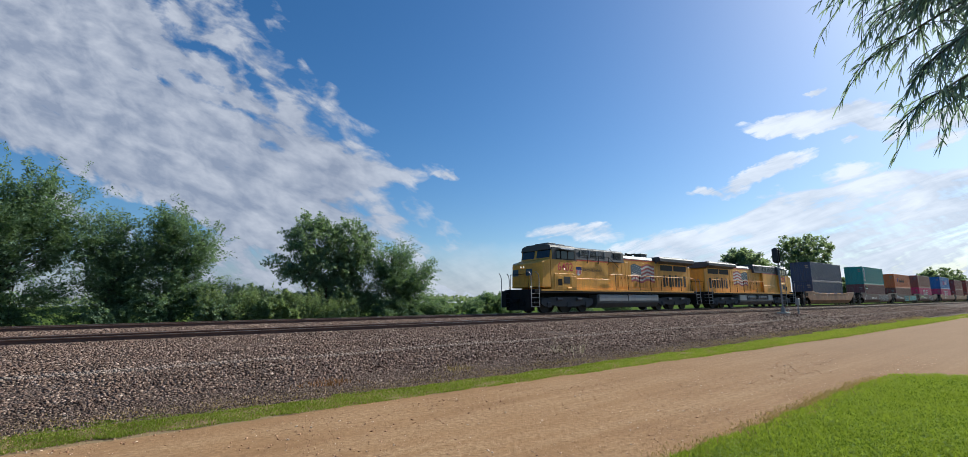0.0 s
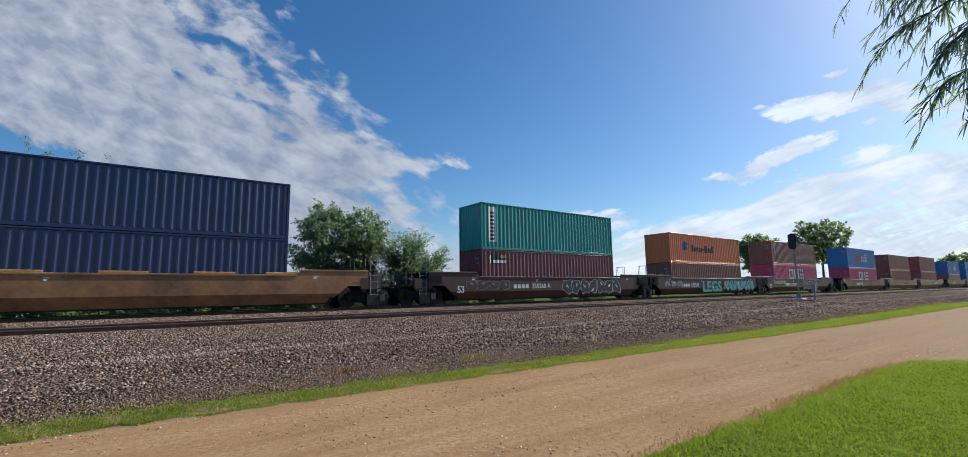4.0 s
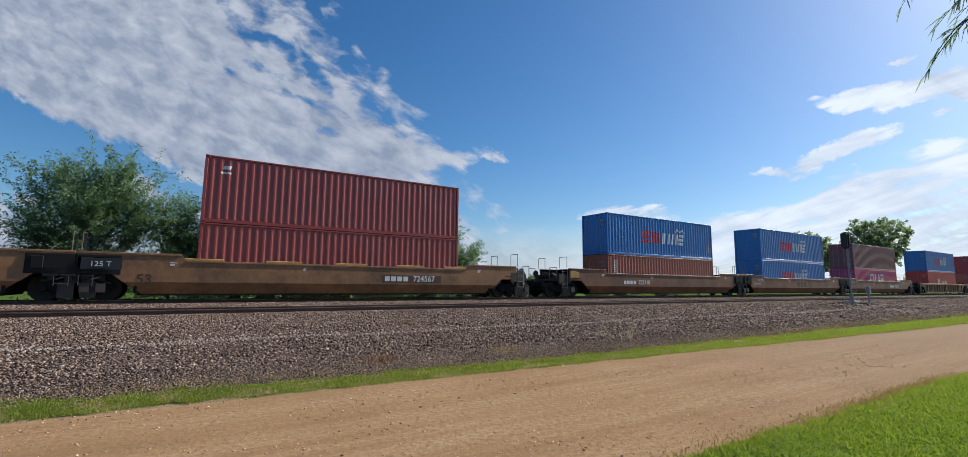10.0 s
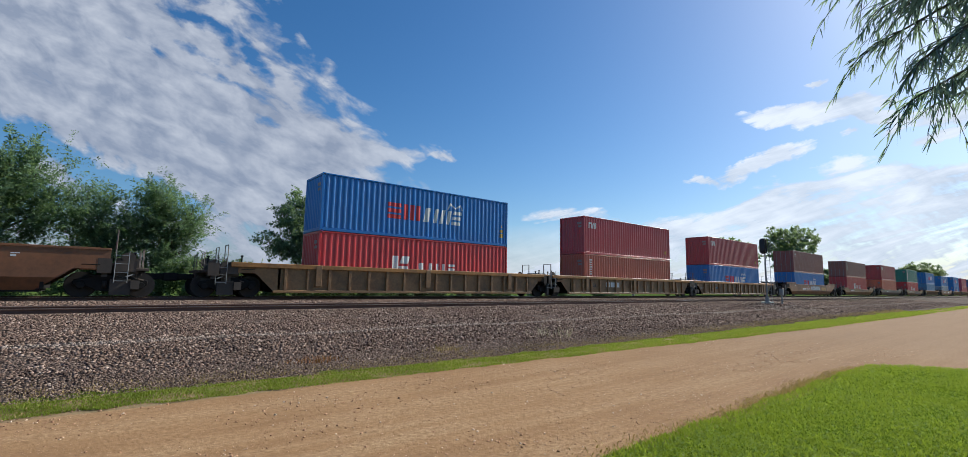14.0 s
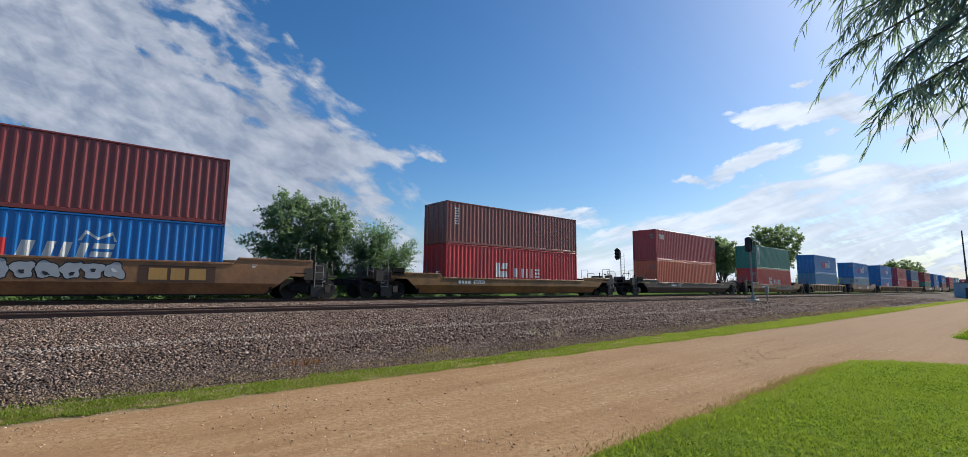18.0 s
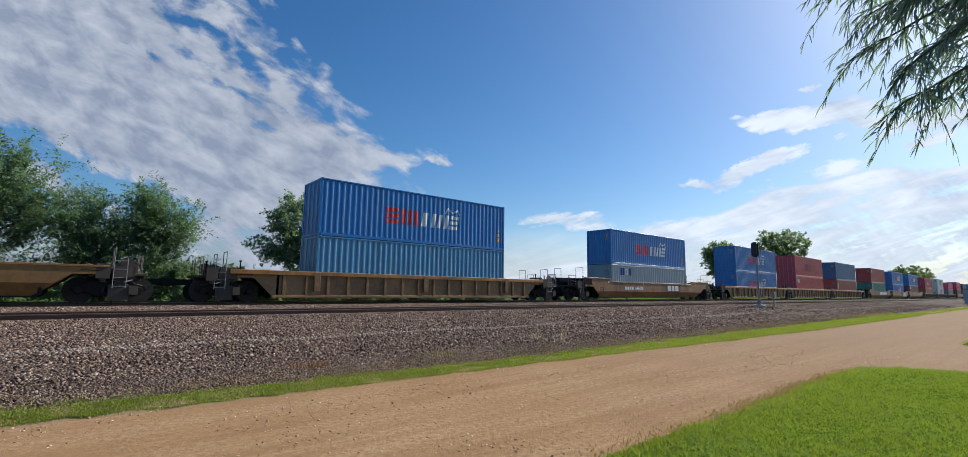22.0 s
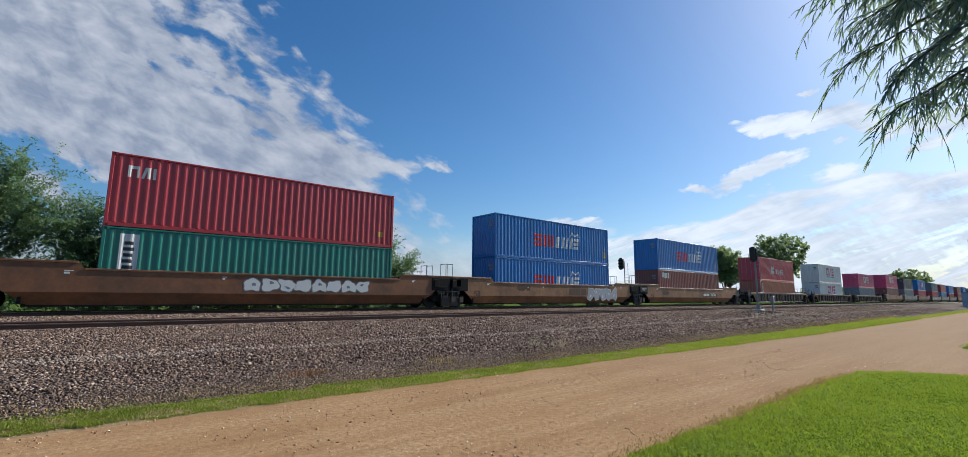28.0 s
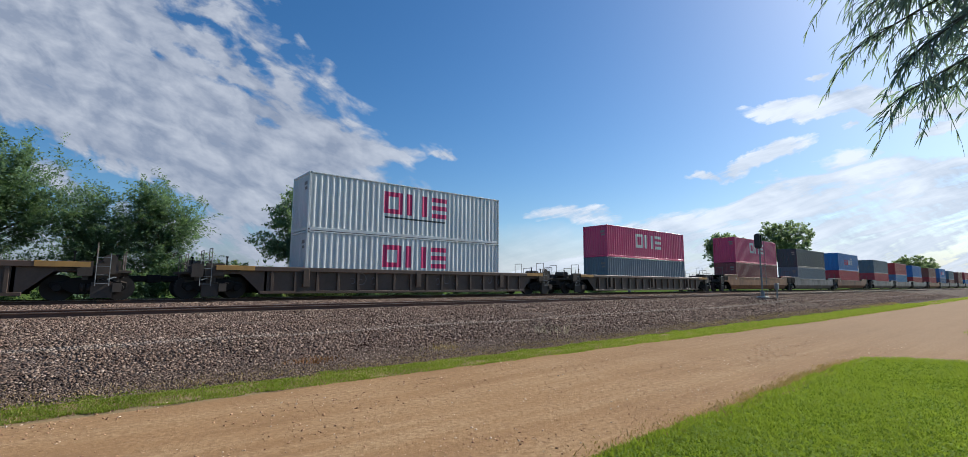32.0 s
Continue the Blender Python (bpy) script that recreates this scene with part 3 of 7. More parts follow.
def lawn_clover():
    """Small flat clover leaves lying on top of the mown grass."""
    rng = np.random.default_rng(34)
    rnd = random.Random(34)
    pts = []
    while len(pts) < 26000:
        r = 3.2 + 12 * rnd.random() ** 1.3
        az = radians(rnd.uniform(50, 97))
        x, y = r * math.sin(az), r * math.cos(az)
        if x > 14.2 or y > lawn_edge(x) - 0.15 or noise.noise(Vector((x * 1.1, y * 1.1, 22))) < rnd.uniform(-0.7, 0.3):
            continue
        pts.append((x, y, rnd.uniform(0.060, 0.078)))
    o = np.array(pts)
    n = len(o)
    up = rng.normal(0, 0.45, (n, 3)) + np.array((0, 0, 1.0))
    a = np.cross(up, rng.normal(0, 1, (n, 3)))
    a /= np.linalg.norm(a, axis=1)[:, None]
    b = np.cross(up, a)
    b /= np.linalg.norm(b, axis=1)[:, None]
    w = rng.uniform(0.006, 0.012, n)[:, None]
    verts = np.stack([o - a * w, o + b * w * 0.8, o + a * w, o - b * w * 0.8], 1).reshape(-1, 3)
    return quick_mesh("clover", verts, np.arange(n)[:, None] * 4 + np.array([0, 1, 2, 3]))


tagged(part("clover", lawn_clover(), MAT["clover"]), "small pale clover leaves among the mown grass", "clover", kind="stuff")
tagged(part("lawn_grass", lawn_blades(), MAT["blade"]), "short bright green blades of mown grass", "grass", kind="stuff")


def far_lawn_blades():
    rng = random.Random(35)
    spots = []
    while len(spots) < 9000:
        x, y = rng.uniform(21, 40), rng.uniform(-3, 2.3)
        if y < lawn_edge_far(x):
            spots.append((x, y, 0.04, 1.0))
    return blades("lawn_grass", spots, 0.05, 0.007, 36, 0.8)


tagged(part("lawn_grass", far_lawn_blades(), MAT["blade"]), "short green grass past the gravel drive", "grass", kind="stuff")


def verge_line(x):
    """Road-side edge of the grass strip."""
    return 7.62 - 0.03 * min(max(x, 0), 25) + edge_noise(x, 0.10)


def verge_back(x):
    """Ballast-side edge of the grass strip."""
    return 8.12 + edge_noise(x + 40, 0.12) + 0.5 * max(0, min(1, (x - 9) / 18))


def verge_height(x, y):
    k = (y - verge_line(x)) / (verge_back(x) - verge_line(x))
    z = max(-0.004, 0.006 + 0.095 * k) if k < 0.6 else 0.063 - 0.155 * (k - 0.6)
    return max(z, bank_height(x, y) if y > 7.9 else 0.0, 0.0)


def verge_sheet():
    verts, xs = [], [-120, -50, -20] + [x * 0.4 for x in range(-30, 111)] + [50, 60, 80, 120, 200, 350]
    ks = [0, 0.1, 0.3, 0.6, 1.0]
    for x in xs:
        e0, e1 = verge_line(x), verge_back(x)
        for k in ks:
            y = e0 + (e1 - e0) * k - (0.16 if k == 0 else 0)
            verts.append((x, y, -0.018 if k == 0 else 0.006 + 0.095 * k + (-0.10 if k == 1.0 else 0)))
    n = len(ks)
    return Geo().add(verts, [(i * n + j, (i + 1) * n + j, (i + 1) * n + j + 1, i * n + j + 1) for i in range(len(xs) - 1) for j in range(n - 1)]).mesh("verge", smooth=True, tidy=False)


tagged(part("verge", verge_sheet(), MAT["verge"]), "strip of green grass between road and ballast", "grass verge", kind="structure")


def verge_blades(dry=False):
    rng = random.Random(41 + dry)
    spots = []
    while len(spots) < (22000 if dry else 140000):
        x = -3 + 55 * rng.random() ** 1.3
        e0 = verge_line(x)
        if dry:
            y = rng.gauss(8.18 + 0.45 * max(0, min(1, (x - 9) / 18)), 0.2) if rng.random() < 0.65 else (rng.gauss(e0 + 0.01, 0.06) if rng.random() < 0.5 else rng.uniform(e0, 8.5))
            size = rng.uniform(0.5, 1.3)
        else:
            y = e0 - 0.10 + 0.08 * noise.noise(Vector((x * 3.0, 0, 9))) + (0.72 + 0.75 * max(0, min(1, (x - 8) / 18)) + 0.3 * noise.noise(Vector((x * 0.7, 3, 1)))) * rng.random()
            size = 0.8 + 0.9 * noise.noise(Vector((x * 1.6, y * 4, 6)))
            if noise.noise(Vector((x * 2.4, y * 5.0, 27))) < rng.uniform(-0.9, 0.05):
                continue
            if x > 5 and noise.noise(Vector((x * 0.9, y * 2.2, 16))) < rng.uniform(-0.85, -0.15) - 0.25 * (y < e0 + 0.5):
                continue
        z = verge_height(x, y) - 0.002
        spots.append((x, y, z, max(0.35, size) * (1 + 0.03 * max(0, x - 6))))
    return blades("verge_grass", spots, 0.040, 0.0046, 43, 1.2)


tagged(part("verge_grass", verge_blades(), MAT["verge_blade"]), "green grass along the foot of the ballast", "grass", kind="stuff")
tagged(part("verge_weeds", verge_blades(True), MAT["dry"]), "dry straw-coloured weeds along the ballast edge", "weeds", kind="stuff")


def far_verge_blades():
    rng = random.Random(45)
    spots = []
    while len(spots) < 17000:
        x = 15 + 145 * rng.random() ** 1.5
        e0 = verge_line(x)
        y = e0 - 0.1 + (1.15 + 0.7 * noise.noise(Vector((x * 0.35, 2, 5)))) * rng.random()
        if noise.noise(Vector((x * 0.4, y * 2.0, 16))) < rng.uniform(-0.4, 0.3) or noise.noise(Vector((x * 1.3, y * 4.0, 28))) < rng.uniform(-0.8, 0.15):
            continue
        spots.append((x, y, verge_height(x, y), rng.uniform(0.7, 1.4) * min(1, 0.4 + 0.6 * (x - 15) / 25)))
    return blades("verge_grass", spots, 0.075, 0.012, 46, 1.0)


tagged(part("verge_grass", far_verge_blades(), MAT["verge_blade"]), "ragged bright green grass along the far ballast", "grass", kind="stuff")


def lawn_weeds():
    rng = random.Random(47)
    spots = []
    while len(spots) < 4500:
        x = rng.gauss(9.2, 1.6) if rng.random() < 0.6 else rng.uniform(3.0, 12.5)
        y = lawn_edge(x) + abs(rng.gauss(0.04, 0.11))
        spots.append((x, y, 0.015, rng.uniform(0.3, 0.8)))
    return blades("edge_weeds", spots, 0.045, 0.005, 48, 1.2)


tagged(part("edge_weeds", lawn_weeds(), MAT["dry"]), "low orange-brown weeds along the lawn's edge", "weeds", kind="stuff")


def weed_tuft(x, y, n, h, seed, mat, label):
    rng = random.Random(seed)
    spots = [(x + rng.gauss(0, 0.24), y + rng.gauss(0, 0.10), bank_height(x, y), rng.uniform(0.5, 1.2)) for _ in range(n)]
    return tagged(part("weed_tuft", blades("weed_tuft", spots, h, 0.006, seed, 1.1), MAT[mat]), label, "weed", kind="stuff")


weed_tuft(3.1, 8.75, 130, 0.10, 51, "rusty_weed", "dry orange weed at the foot of the ballast")
weed_tuft(9.6, 9.2, 26, 0.36, 52, "straw", "dry bent weed stalks on the ballast slope")
weed_tuft(10.3, 9.0, 20, 0.30, 53, "straw", "dry straw-coloured weed on the ballast slope")
weed_tuft(6.0, 8.7, 80, 0.14, 54, "dry", "small dry weed on the ballast edge")


# ---- tracks ----
def rail_geo(y, z, x0, x1):
    h = 0.178
    prof = [(-0.075, 0), (0.075, 0), (0.075, 0.018), (0.012, 0.04), (0.012, h - 0.045), (0.036, h - 0.035), (0.036, h - 0.006), (0.028, h - 0.001),
            (-0.028, h - 0.001), (-0.036, h - 0.006), (-0.036, h - 0.035), (-0.012, h - 0.045), (-0.012, 0.04), (-0.075, 0.018)]
    return Geo().prism([(y + u, z - h + w) for u, w in prof], x0, x1, "x")


def track(name, y, z, label):
    t = thing(name, label, "railway track", kind="structure")
    for s in (-0.755, 0.755):
        r = part("rail", rail_geo(y + s, z, -300, 1300).mesh("rail"), MAT["rail"], t)
        part("rail_head", Geo().box(-300, y + s - 0.030, z - 0.004, 1300, y + s + 0.030, z + 0.001).mesh("rail_head"), MAT["rail_top"], r, "polished running surface")
    tie = Geo().box(-0.115, -1.30, -0.17, 0.115, 1.30, 0.0).mesh("tie", bevel=0.012)
    rng = random.Random(int(y * 10))
    for i in range(110):
        x = -12 + i * 0.508
        ob = part("tie", tie, MAT["tie"], t)
        ob.matrix_basis = pose(x + rng.uniform(-0.02, 0.02), y + rng.uniform(-0.03, 0.03), z - 0.182, 0, 0, rng.uniform(-1, 1))
    return t


track("track_near", NEAR_Y, NEAR_RAIL, "empty rusty railway track on ballast")
track("track_far", FAR_Y, RAIL, "railway track under the passing train")

# ---- the train ----
MOVING = []           # (thing, x at 0 s)
CORR = 39             # corrugations on a long side


def corrugation(x0, x1, count):
    """Stations (x, depth behind the outer face) of a trapezoid-corrugated sheet."""
    p = (x1 - x0) / count
    out = []
    for i in range(count):
        a = x0 + i * p
        out += [(a, 0.036), (a + p * 0.19, 0.036), (a + p * 0.49, 0.0), (a + p * 0.68, 0.0)]
    return out + [(x1, 0.036)]


SIDE_X = corrugation(0.10, 12.09, CORR)


def corr_sheet(stations, z0, z1, y_of):
    """A corrugated wall whose waves run upright, with slanted ends top and bottom."""
    g, verts, faces = Geo(), [], []
    for x, d in stations:
        s = 0.05 * (1 - d / 0.036)
        verts += [(x, y_of(0.036), z0), (x, y_of(d), z0 + s), (x, y_of(d), z1 - s), (x, y_of(0.036), z1)]
    for i in range(len(stations) - 1):
        a = i * 4
        faces += [(a + j, a + 4 + j, a + 5 + j, a + 1 + j) for j in range(3)]
    return g.add(verts, faces)


def container_meshes(h):
    W2, L = 1.219, 12.192
    m = {}
    m["side"] = corr_sheet(SIDE_X, 0.15, h - 0.07, lambda d: -W2 + 0.012 + d).mesh("side_panel", tidy=False)
    m["side_far"] = corr_sheet(SIDE_X, 0.15, h - 0.07, lambda d: W2 - 0.012 - d).mesh("side_panel", tidy=False)
    st = corrugation(-1.10, 1.10, 9)
    g = corr_sheet(st, 0.16, h - 0.10, lambda d: d)
    m["front"] = Geo().add([(0.012 + y, x, z) for x, y, z in g.v], g.f).mesh("front_wall", tidy=False)
    m["back"] = Geo().add([(L - 0.012 - y, x, z) for x, y, z in g.v], g.f).mesh("end_wall", tidy=False)
    m["door"] = Geo().box(0.03, -0.545, 0.16, 0.07, 0.545, h - 0.10).mesh("door", bevel=0.006)
    m["rod"] = Geo().tube((0.005, 0, 0.12), (0.005, 0, h - 0.08), 0.017, n=6).box(-0.01, -0.05, 1.0, 0.02, 0.05, 1.12).mesh("lock_rod")
    g = Geo()
    for s in (-1, 1):
        g.box(0.12, s * W2 - (0.07 if s > 0 else 0), h - 0.075, L - 0.12, s * W2 + (0 if s > 0 else 0.07), h - 0.01)
    for x in (0.0, L - 0.08):
        g.box(x, -W2 + 0.12, h - 0.11, x + 0.08, W2 - 0.12, h - 0.01)
    m["top_rail"] = g.mesh("top_rail", bevel=0.008)
    g = Geo()
    for s in (-1, 1):
        g.box(0.12, s * W2 - (0.06 if s > 0 else 0), 0.02, L - 0.12, s * W2 + (0 if s > 0 else 0.06), 0.165)
    for x in (0.0, L - 0.08):
        g.box(x, -W2 + 0.12, 0.02, x + 0.08, W2 - 0.12, 0.17)
    m["bottom_rail"] = g.mesh("bottom_rail", bevel=0.008)
    m["roof"] = Geo().box(0.06, -W2 + 0.06, h - 0.05, L - 0.06, W2 - 0.06, h - 0.028).mesh("roof_panel")
    m["floor"] = Geo().box(0.06, -W2 + 0.06, 0.10, L - 0.06, W2 - 0.06, 0.13).mesh("floor")
    m["post"] = Geo().box(0, 0, 0.118, 0.11, 0.13, h - 0.118).mesh("corner_post", bevel=0.012)
    m["casting"] = Geo().box(0, 0, 0, 0.178, 0.162, 0.118).mesh("corner_casting", bevel=0.012)
    m["casting_hole"] = Geo().box(0.05, -0.003, 0.03, 0.128, 0.02, 0.09).mesh("casting_hole")
    return m


def clip_slab(poly, x0, x1):
    for sign, lim in ((1, x0), (-1, -x1)):
        out = []
        for (ax, az), (bx, bz) in zip(poly, poly[1:] + poly[:1]):
            a_in, b_in = sign * ax >= lim, sign * bx >= lim
            if a_in:
                out.append((ax, az))
            if a_in != b_in:
                k = (sign * lim - ax) / (bx - ax)
                out.append((sign * lim, az + (bz - az) * k))
        poly = out
        if len(poly) < 3:
            return []
    return poly


def on_corrugation(polys, lift=0.009):
    """Painted shapes that follow the waves of the near long side."""
    g = Geo()
    for poly in polys:
        lo, hi = min(p[0] for p in poly), max(p[0] for p in poly)
        for (xa, da), (xb, db) in zip(SIDE_X, SIDE_X[1:]):
            if xb <= lo or xa >= hi or xb - xa < 1e-6:
                continue
            c = clip_slab(poly, xa, xb)
            if c:
                g.add([(x, -1.219 + 0.018 - lift + da + (db - da) * (x - xa) / (xb - xa), z) for x, z in c], [tuple(range(len(c)))])
    return g


def bar(x0, z0, x1, z1, slant=0.0):
    return [(x0, z0), (x1, z0), (x1 + slant * (z1 - z0), z1), (x0 + slant * (z1 - z0), z1)]


def ring(x0, z0, x1, z1, t):
    return [bar(x0, z0, x0 + t, z1), bar(x1 - t, z0, x1, z1), bar(x0 + t, z1 - t, x1 - t, z1), bar(x0 + t, z0, x1 - t, z0 + t)]


def stack(x0, z, x1, h, t, slant=0.0):
    """Three level bars over one another."""
    return [[bar(x0 + slant * d, z + d, x1 + slant * d, z + d + t, slant)] for d in (0.0, (h - t) / 2, h - t)]


def three_block(x, z, s):
    """A hollow square, two posts and three bars, as painted on the magenta and white boxes."""
    a, b, h, t = x + 1.32 * s, x + 2.86 * s, 1.12 * s, 0.24 * s
    return [ring(x, z, x + 1.06 * s, z + h, t), [bar(a, z, a + t * 1.3, z + h)], [bar(a + 0.92 * s, z, a + 0.92 * s + t * 1.3, z + h)]] + stack(b, z, b + 1.0 * s, h, t)


def blue_box_mark(z):
    """Red bars, slanted white bars and a folded ribbon over their end."""
    red = stack(3.58, z, 4.42, 0.86, 0.22) + [[bar(u, z, u + 0.26, z + 0.86)] for u in (4.56, 4.96, 5.36)]
    sl = 0.22
    white = [[bar(u, z, u + w, z + 0.82, sl)] for u, w in ((5.80, 0.36), (6.46, 0.24), (6.90, 0.24), (7.36, 0.24))] + stack(7.74, z, 8.36, 0.82, 0.20, sl)
    x = 7.45
    wave = [[[(x, z + 0.90), (x + 0.15, z + 1.22), (x + 0.22, z + 1.16), (x + 0.10, z + 0.90)], [(x + 0.15, z + 1.22), (x + 0.2, z + 1.30), (x + 0.56, z + 1.04), (x + 0.56, z + 0.94)],
             [(x + 0.56, z + 0.94), (x + 0.56, z + 1.04), (x + 0.98, z + 1.28), (x + 1.02, z + 1.16)], [(x + 0.98, z + 1.28), (x + 1.02, z + 1.16), (x + 1.12, z + 0.92), (x + 1.04, z + 0.90)]]]
    return [("letter_red", red), ("letter_white", white + wave)]


def k_mark(z, x=3.98):
    """One tall pair of blocks and a row of low bars."""
    big = [[bar(x, z, x + 0.36, z + 0.92)], [bar(x + 0.48, z, x + 1.06, z + 0.38, -0.3)], [bar(x + 0.46, z + 0.52, x + 0.96, z + 0.92, 0.3)]]
    a, h = x + 1.66, 0.60
    return [("letter_white", big + [[bar(a + u, z, a + u + w, z + h)] for u, w in ((0.0, 0.30), (0.66, 0.20), (1.14, 0.16), (1.56, 0.16))] + stack(a + 1.96, z, a + 2.46, h, 0.14))]


def upright_marks(x, z0, z1, n, w=0.30):
    step = (z1 - z0) / n
    return [bar(x + (0.02 if i % 2 else 0), z0 + i * step + 0.05 * step, x + w - (0.03 if i % 3 else 0), z0 + (i + 0.62) * step) for i in range(n)]


def container_marks(kind, h):
    """Painted blocks: (paint, list of blocks, each a list of faces that touch)."""
    top = h - 0.25
    if kind == "two_tone":
        return blue_box_mark(h - 1.89) + [("letter_yellow", [[bar(11.55, 0.55, 11.85, 0.80)], [bar(11.55, 0.88, 11.85, 1.05)], [[(11.62, 1.2), (11.78, 1.2), (11.70, 1.36)]]])]
    if kind == "blocks":
        return [("letter_white", three_block(4.02, h - 1.66, 1.06))]
    if kind == "blocks_magenta":
        return [("letter_magenta", three_block(4.02, h - 1.66, 1.06)), ("letter_dark", [[bar(4.1, h - 1.92, 8.0, h - 1.83)]])]
    if kind == "k":
        return k_mark(h - 1.93)
    if kind == "cherry":
        return [("letter_white", [[bar(0.55, top - 0.66, 0.66, top - 0.2), bar(0.66, top - 0.32, 0.84, top - 0.2), bar(0.84, top - 0.66, 0.92, top - 0.2)], [[(0.98, top - 0.66), (1.08, top - 0.66), (1.20, top - 0.2), (1.10, top - 0.2)], bar(1.18, top - 0.66, 1.28, top - 0.2)], [bar(1.36, top - 0.66, 1.46, top - 0.2)]]), ("letter_yellow", [[bar(11.3, 0.55, 11.6, 0.82)]])]
    if kind == "orange":
        x, dark = 3.40, []
        for w, hh in ((0.42, 0.62), (0.30, 0.42), (0.32, 0.42), (0.30, 0.42), (0.32, 0.42), (0.18, 0.12), (0.30, 0.62), (0.14, 0.62), (0.34, 0.42), (0.30, 0.42), (0.34, 0.62)):
            up = 0.2 if hh < 0.2 else 0
            dark.append([bar(x, h - 1.55 + up, x + w, h - 1.55 + up + hh)])
            x += w + 0.055
        return [("letter_blue", [[bar(2.02, h - 1.46, 2.32, h - 0.70, 0.12), bar(2.32, h - 1.46, 2.62, h - 0.70, 0.12)], [bar(1.84, h - 1.28, 2.0, h - 0.92, 0.2)], [bar(2.74, h - 1.40, 2.96, h - 1.18), bar(2.80, h - 1.02, 3.0, h - 0.80)]]), ("letter_dark", dark)]
    if kind == "upright":
        return [("letter_white", [[q] for q in upright_marks(0.62, h * 0.46, h - 0.32, 7, 0.30)])]
    if kind == "panel":
        return [("white", [[bar(0.55, 0.50, 1.16, h - 0.25)]]), ("letter_dark", [[q] for q in upright_marks(0.68, 0.6, h - 0.45, 8, 0.34)])]
    if kind == "square":
        return [("letter_white", [[bar(0.60, top - 0.50, 1.0, top - 0.42), bar(0.66, top - 0.30, 0.96, top - 0.14, 0.4)]])]
    if kind == "plate":
        return [("letter_dark", [[bar(0.58, top - 0.62, 1.95, top - 0.02)]]), ("letter_white", [[bar(0.62, top - 0.58, 0.74, top - 0.08)], [bar(0.86, top - 0.54, 1.88, top - 0.36)]]), ("letter_yellow", [[bar(1.40, top - 0.24, 1.90, top - 0.06)]])]
    if kind == "white_patch":
        return [("letter_white", [[bar(0.75, top - 0.42, 1.05, top + 0.02)], [bar(1.10, top - 0.5, 1.62, top - 0.02)], [bar(1.72, top - 0.5, 2.0, top)]])]
    if kind == "corner_blue":
        return [("letter_blue", [[bar(1.2, top - 0.6, 1.85, top)], [bar(2.45, top - 0.6, 2.85, top)]]), ("letter_white", [ring(1.95, top - 0.55, 2.38, top - 0.05, 0.10)])]
    if kind == "small_white":
        return [("letter_white", [[bar(1.0, 0.55, 2.55, 0.80)], [bar(1.05, 1.0, 1.5, 1.2)]])]
    if kind == "painted_out":
        return [("painted_out", [[bar(4.05, 0.86, 4.8, 1.9)], [bar(4.88, 0.82, 5.5, 1.86)], [bar(5.86, 0.96, 6.66, 1.92)], [bar(8.16, 0.98, 8.5, 1.8)]])]
    if kind == "diamonds":
        return [("letter_faded", [[[(x, top - 0.3), (x + 0.2, top - 0.5), (x + 0.4, top - 0.3), (x + 0.2, top - 0.1)]] for x in (5.1, 5.55)])]
    return []


COLOUR_WORDS = {"navy": "dark navy blue", "teal": "teal green", "wine": "dark red", "orange": "bright orange", "maroon": "maroon", "brown": "brown", "pink": "magenta pink", "blue": "bright blue",
                "red_brown": "red-brown", "red7": "red-brown", "rust": "rust brown", "dark_maroon": "dark maroon", "red": "bright red", "cherry": "red", "rusty": "rusty orange", "burnt": "burnt orange",
                "sky": "faded light blue", "grey": "pale grey", "green": "green", "white": "white", "slate": "slate grey", "dark_blue": "deep blue", "crimson": "crimson", "faded_red": "faded red", "ink": "near-black blue"}
MARK_WORDS = {"two_tone": "red and white mark", "blocks": "white block mark", "blocks_magenta": "magenta block mark", "k": "white block mark", "cherry": "small white corner mark", "orange": "dark blue mark",
              "upright": "upright white mark", "panel": "upright white panel", "square": "small square mark", "plate": "dark label plate", "white_patch": "white corner patch", "corner_blue": "blue corner mark",
              "small_white": "small white marks", "diamonds": "diamond labels", "painted_out": "dull painted-over patches", "": "plain sides"}
HIGH, STD = 2.896, 2.591


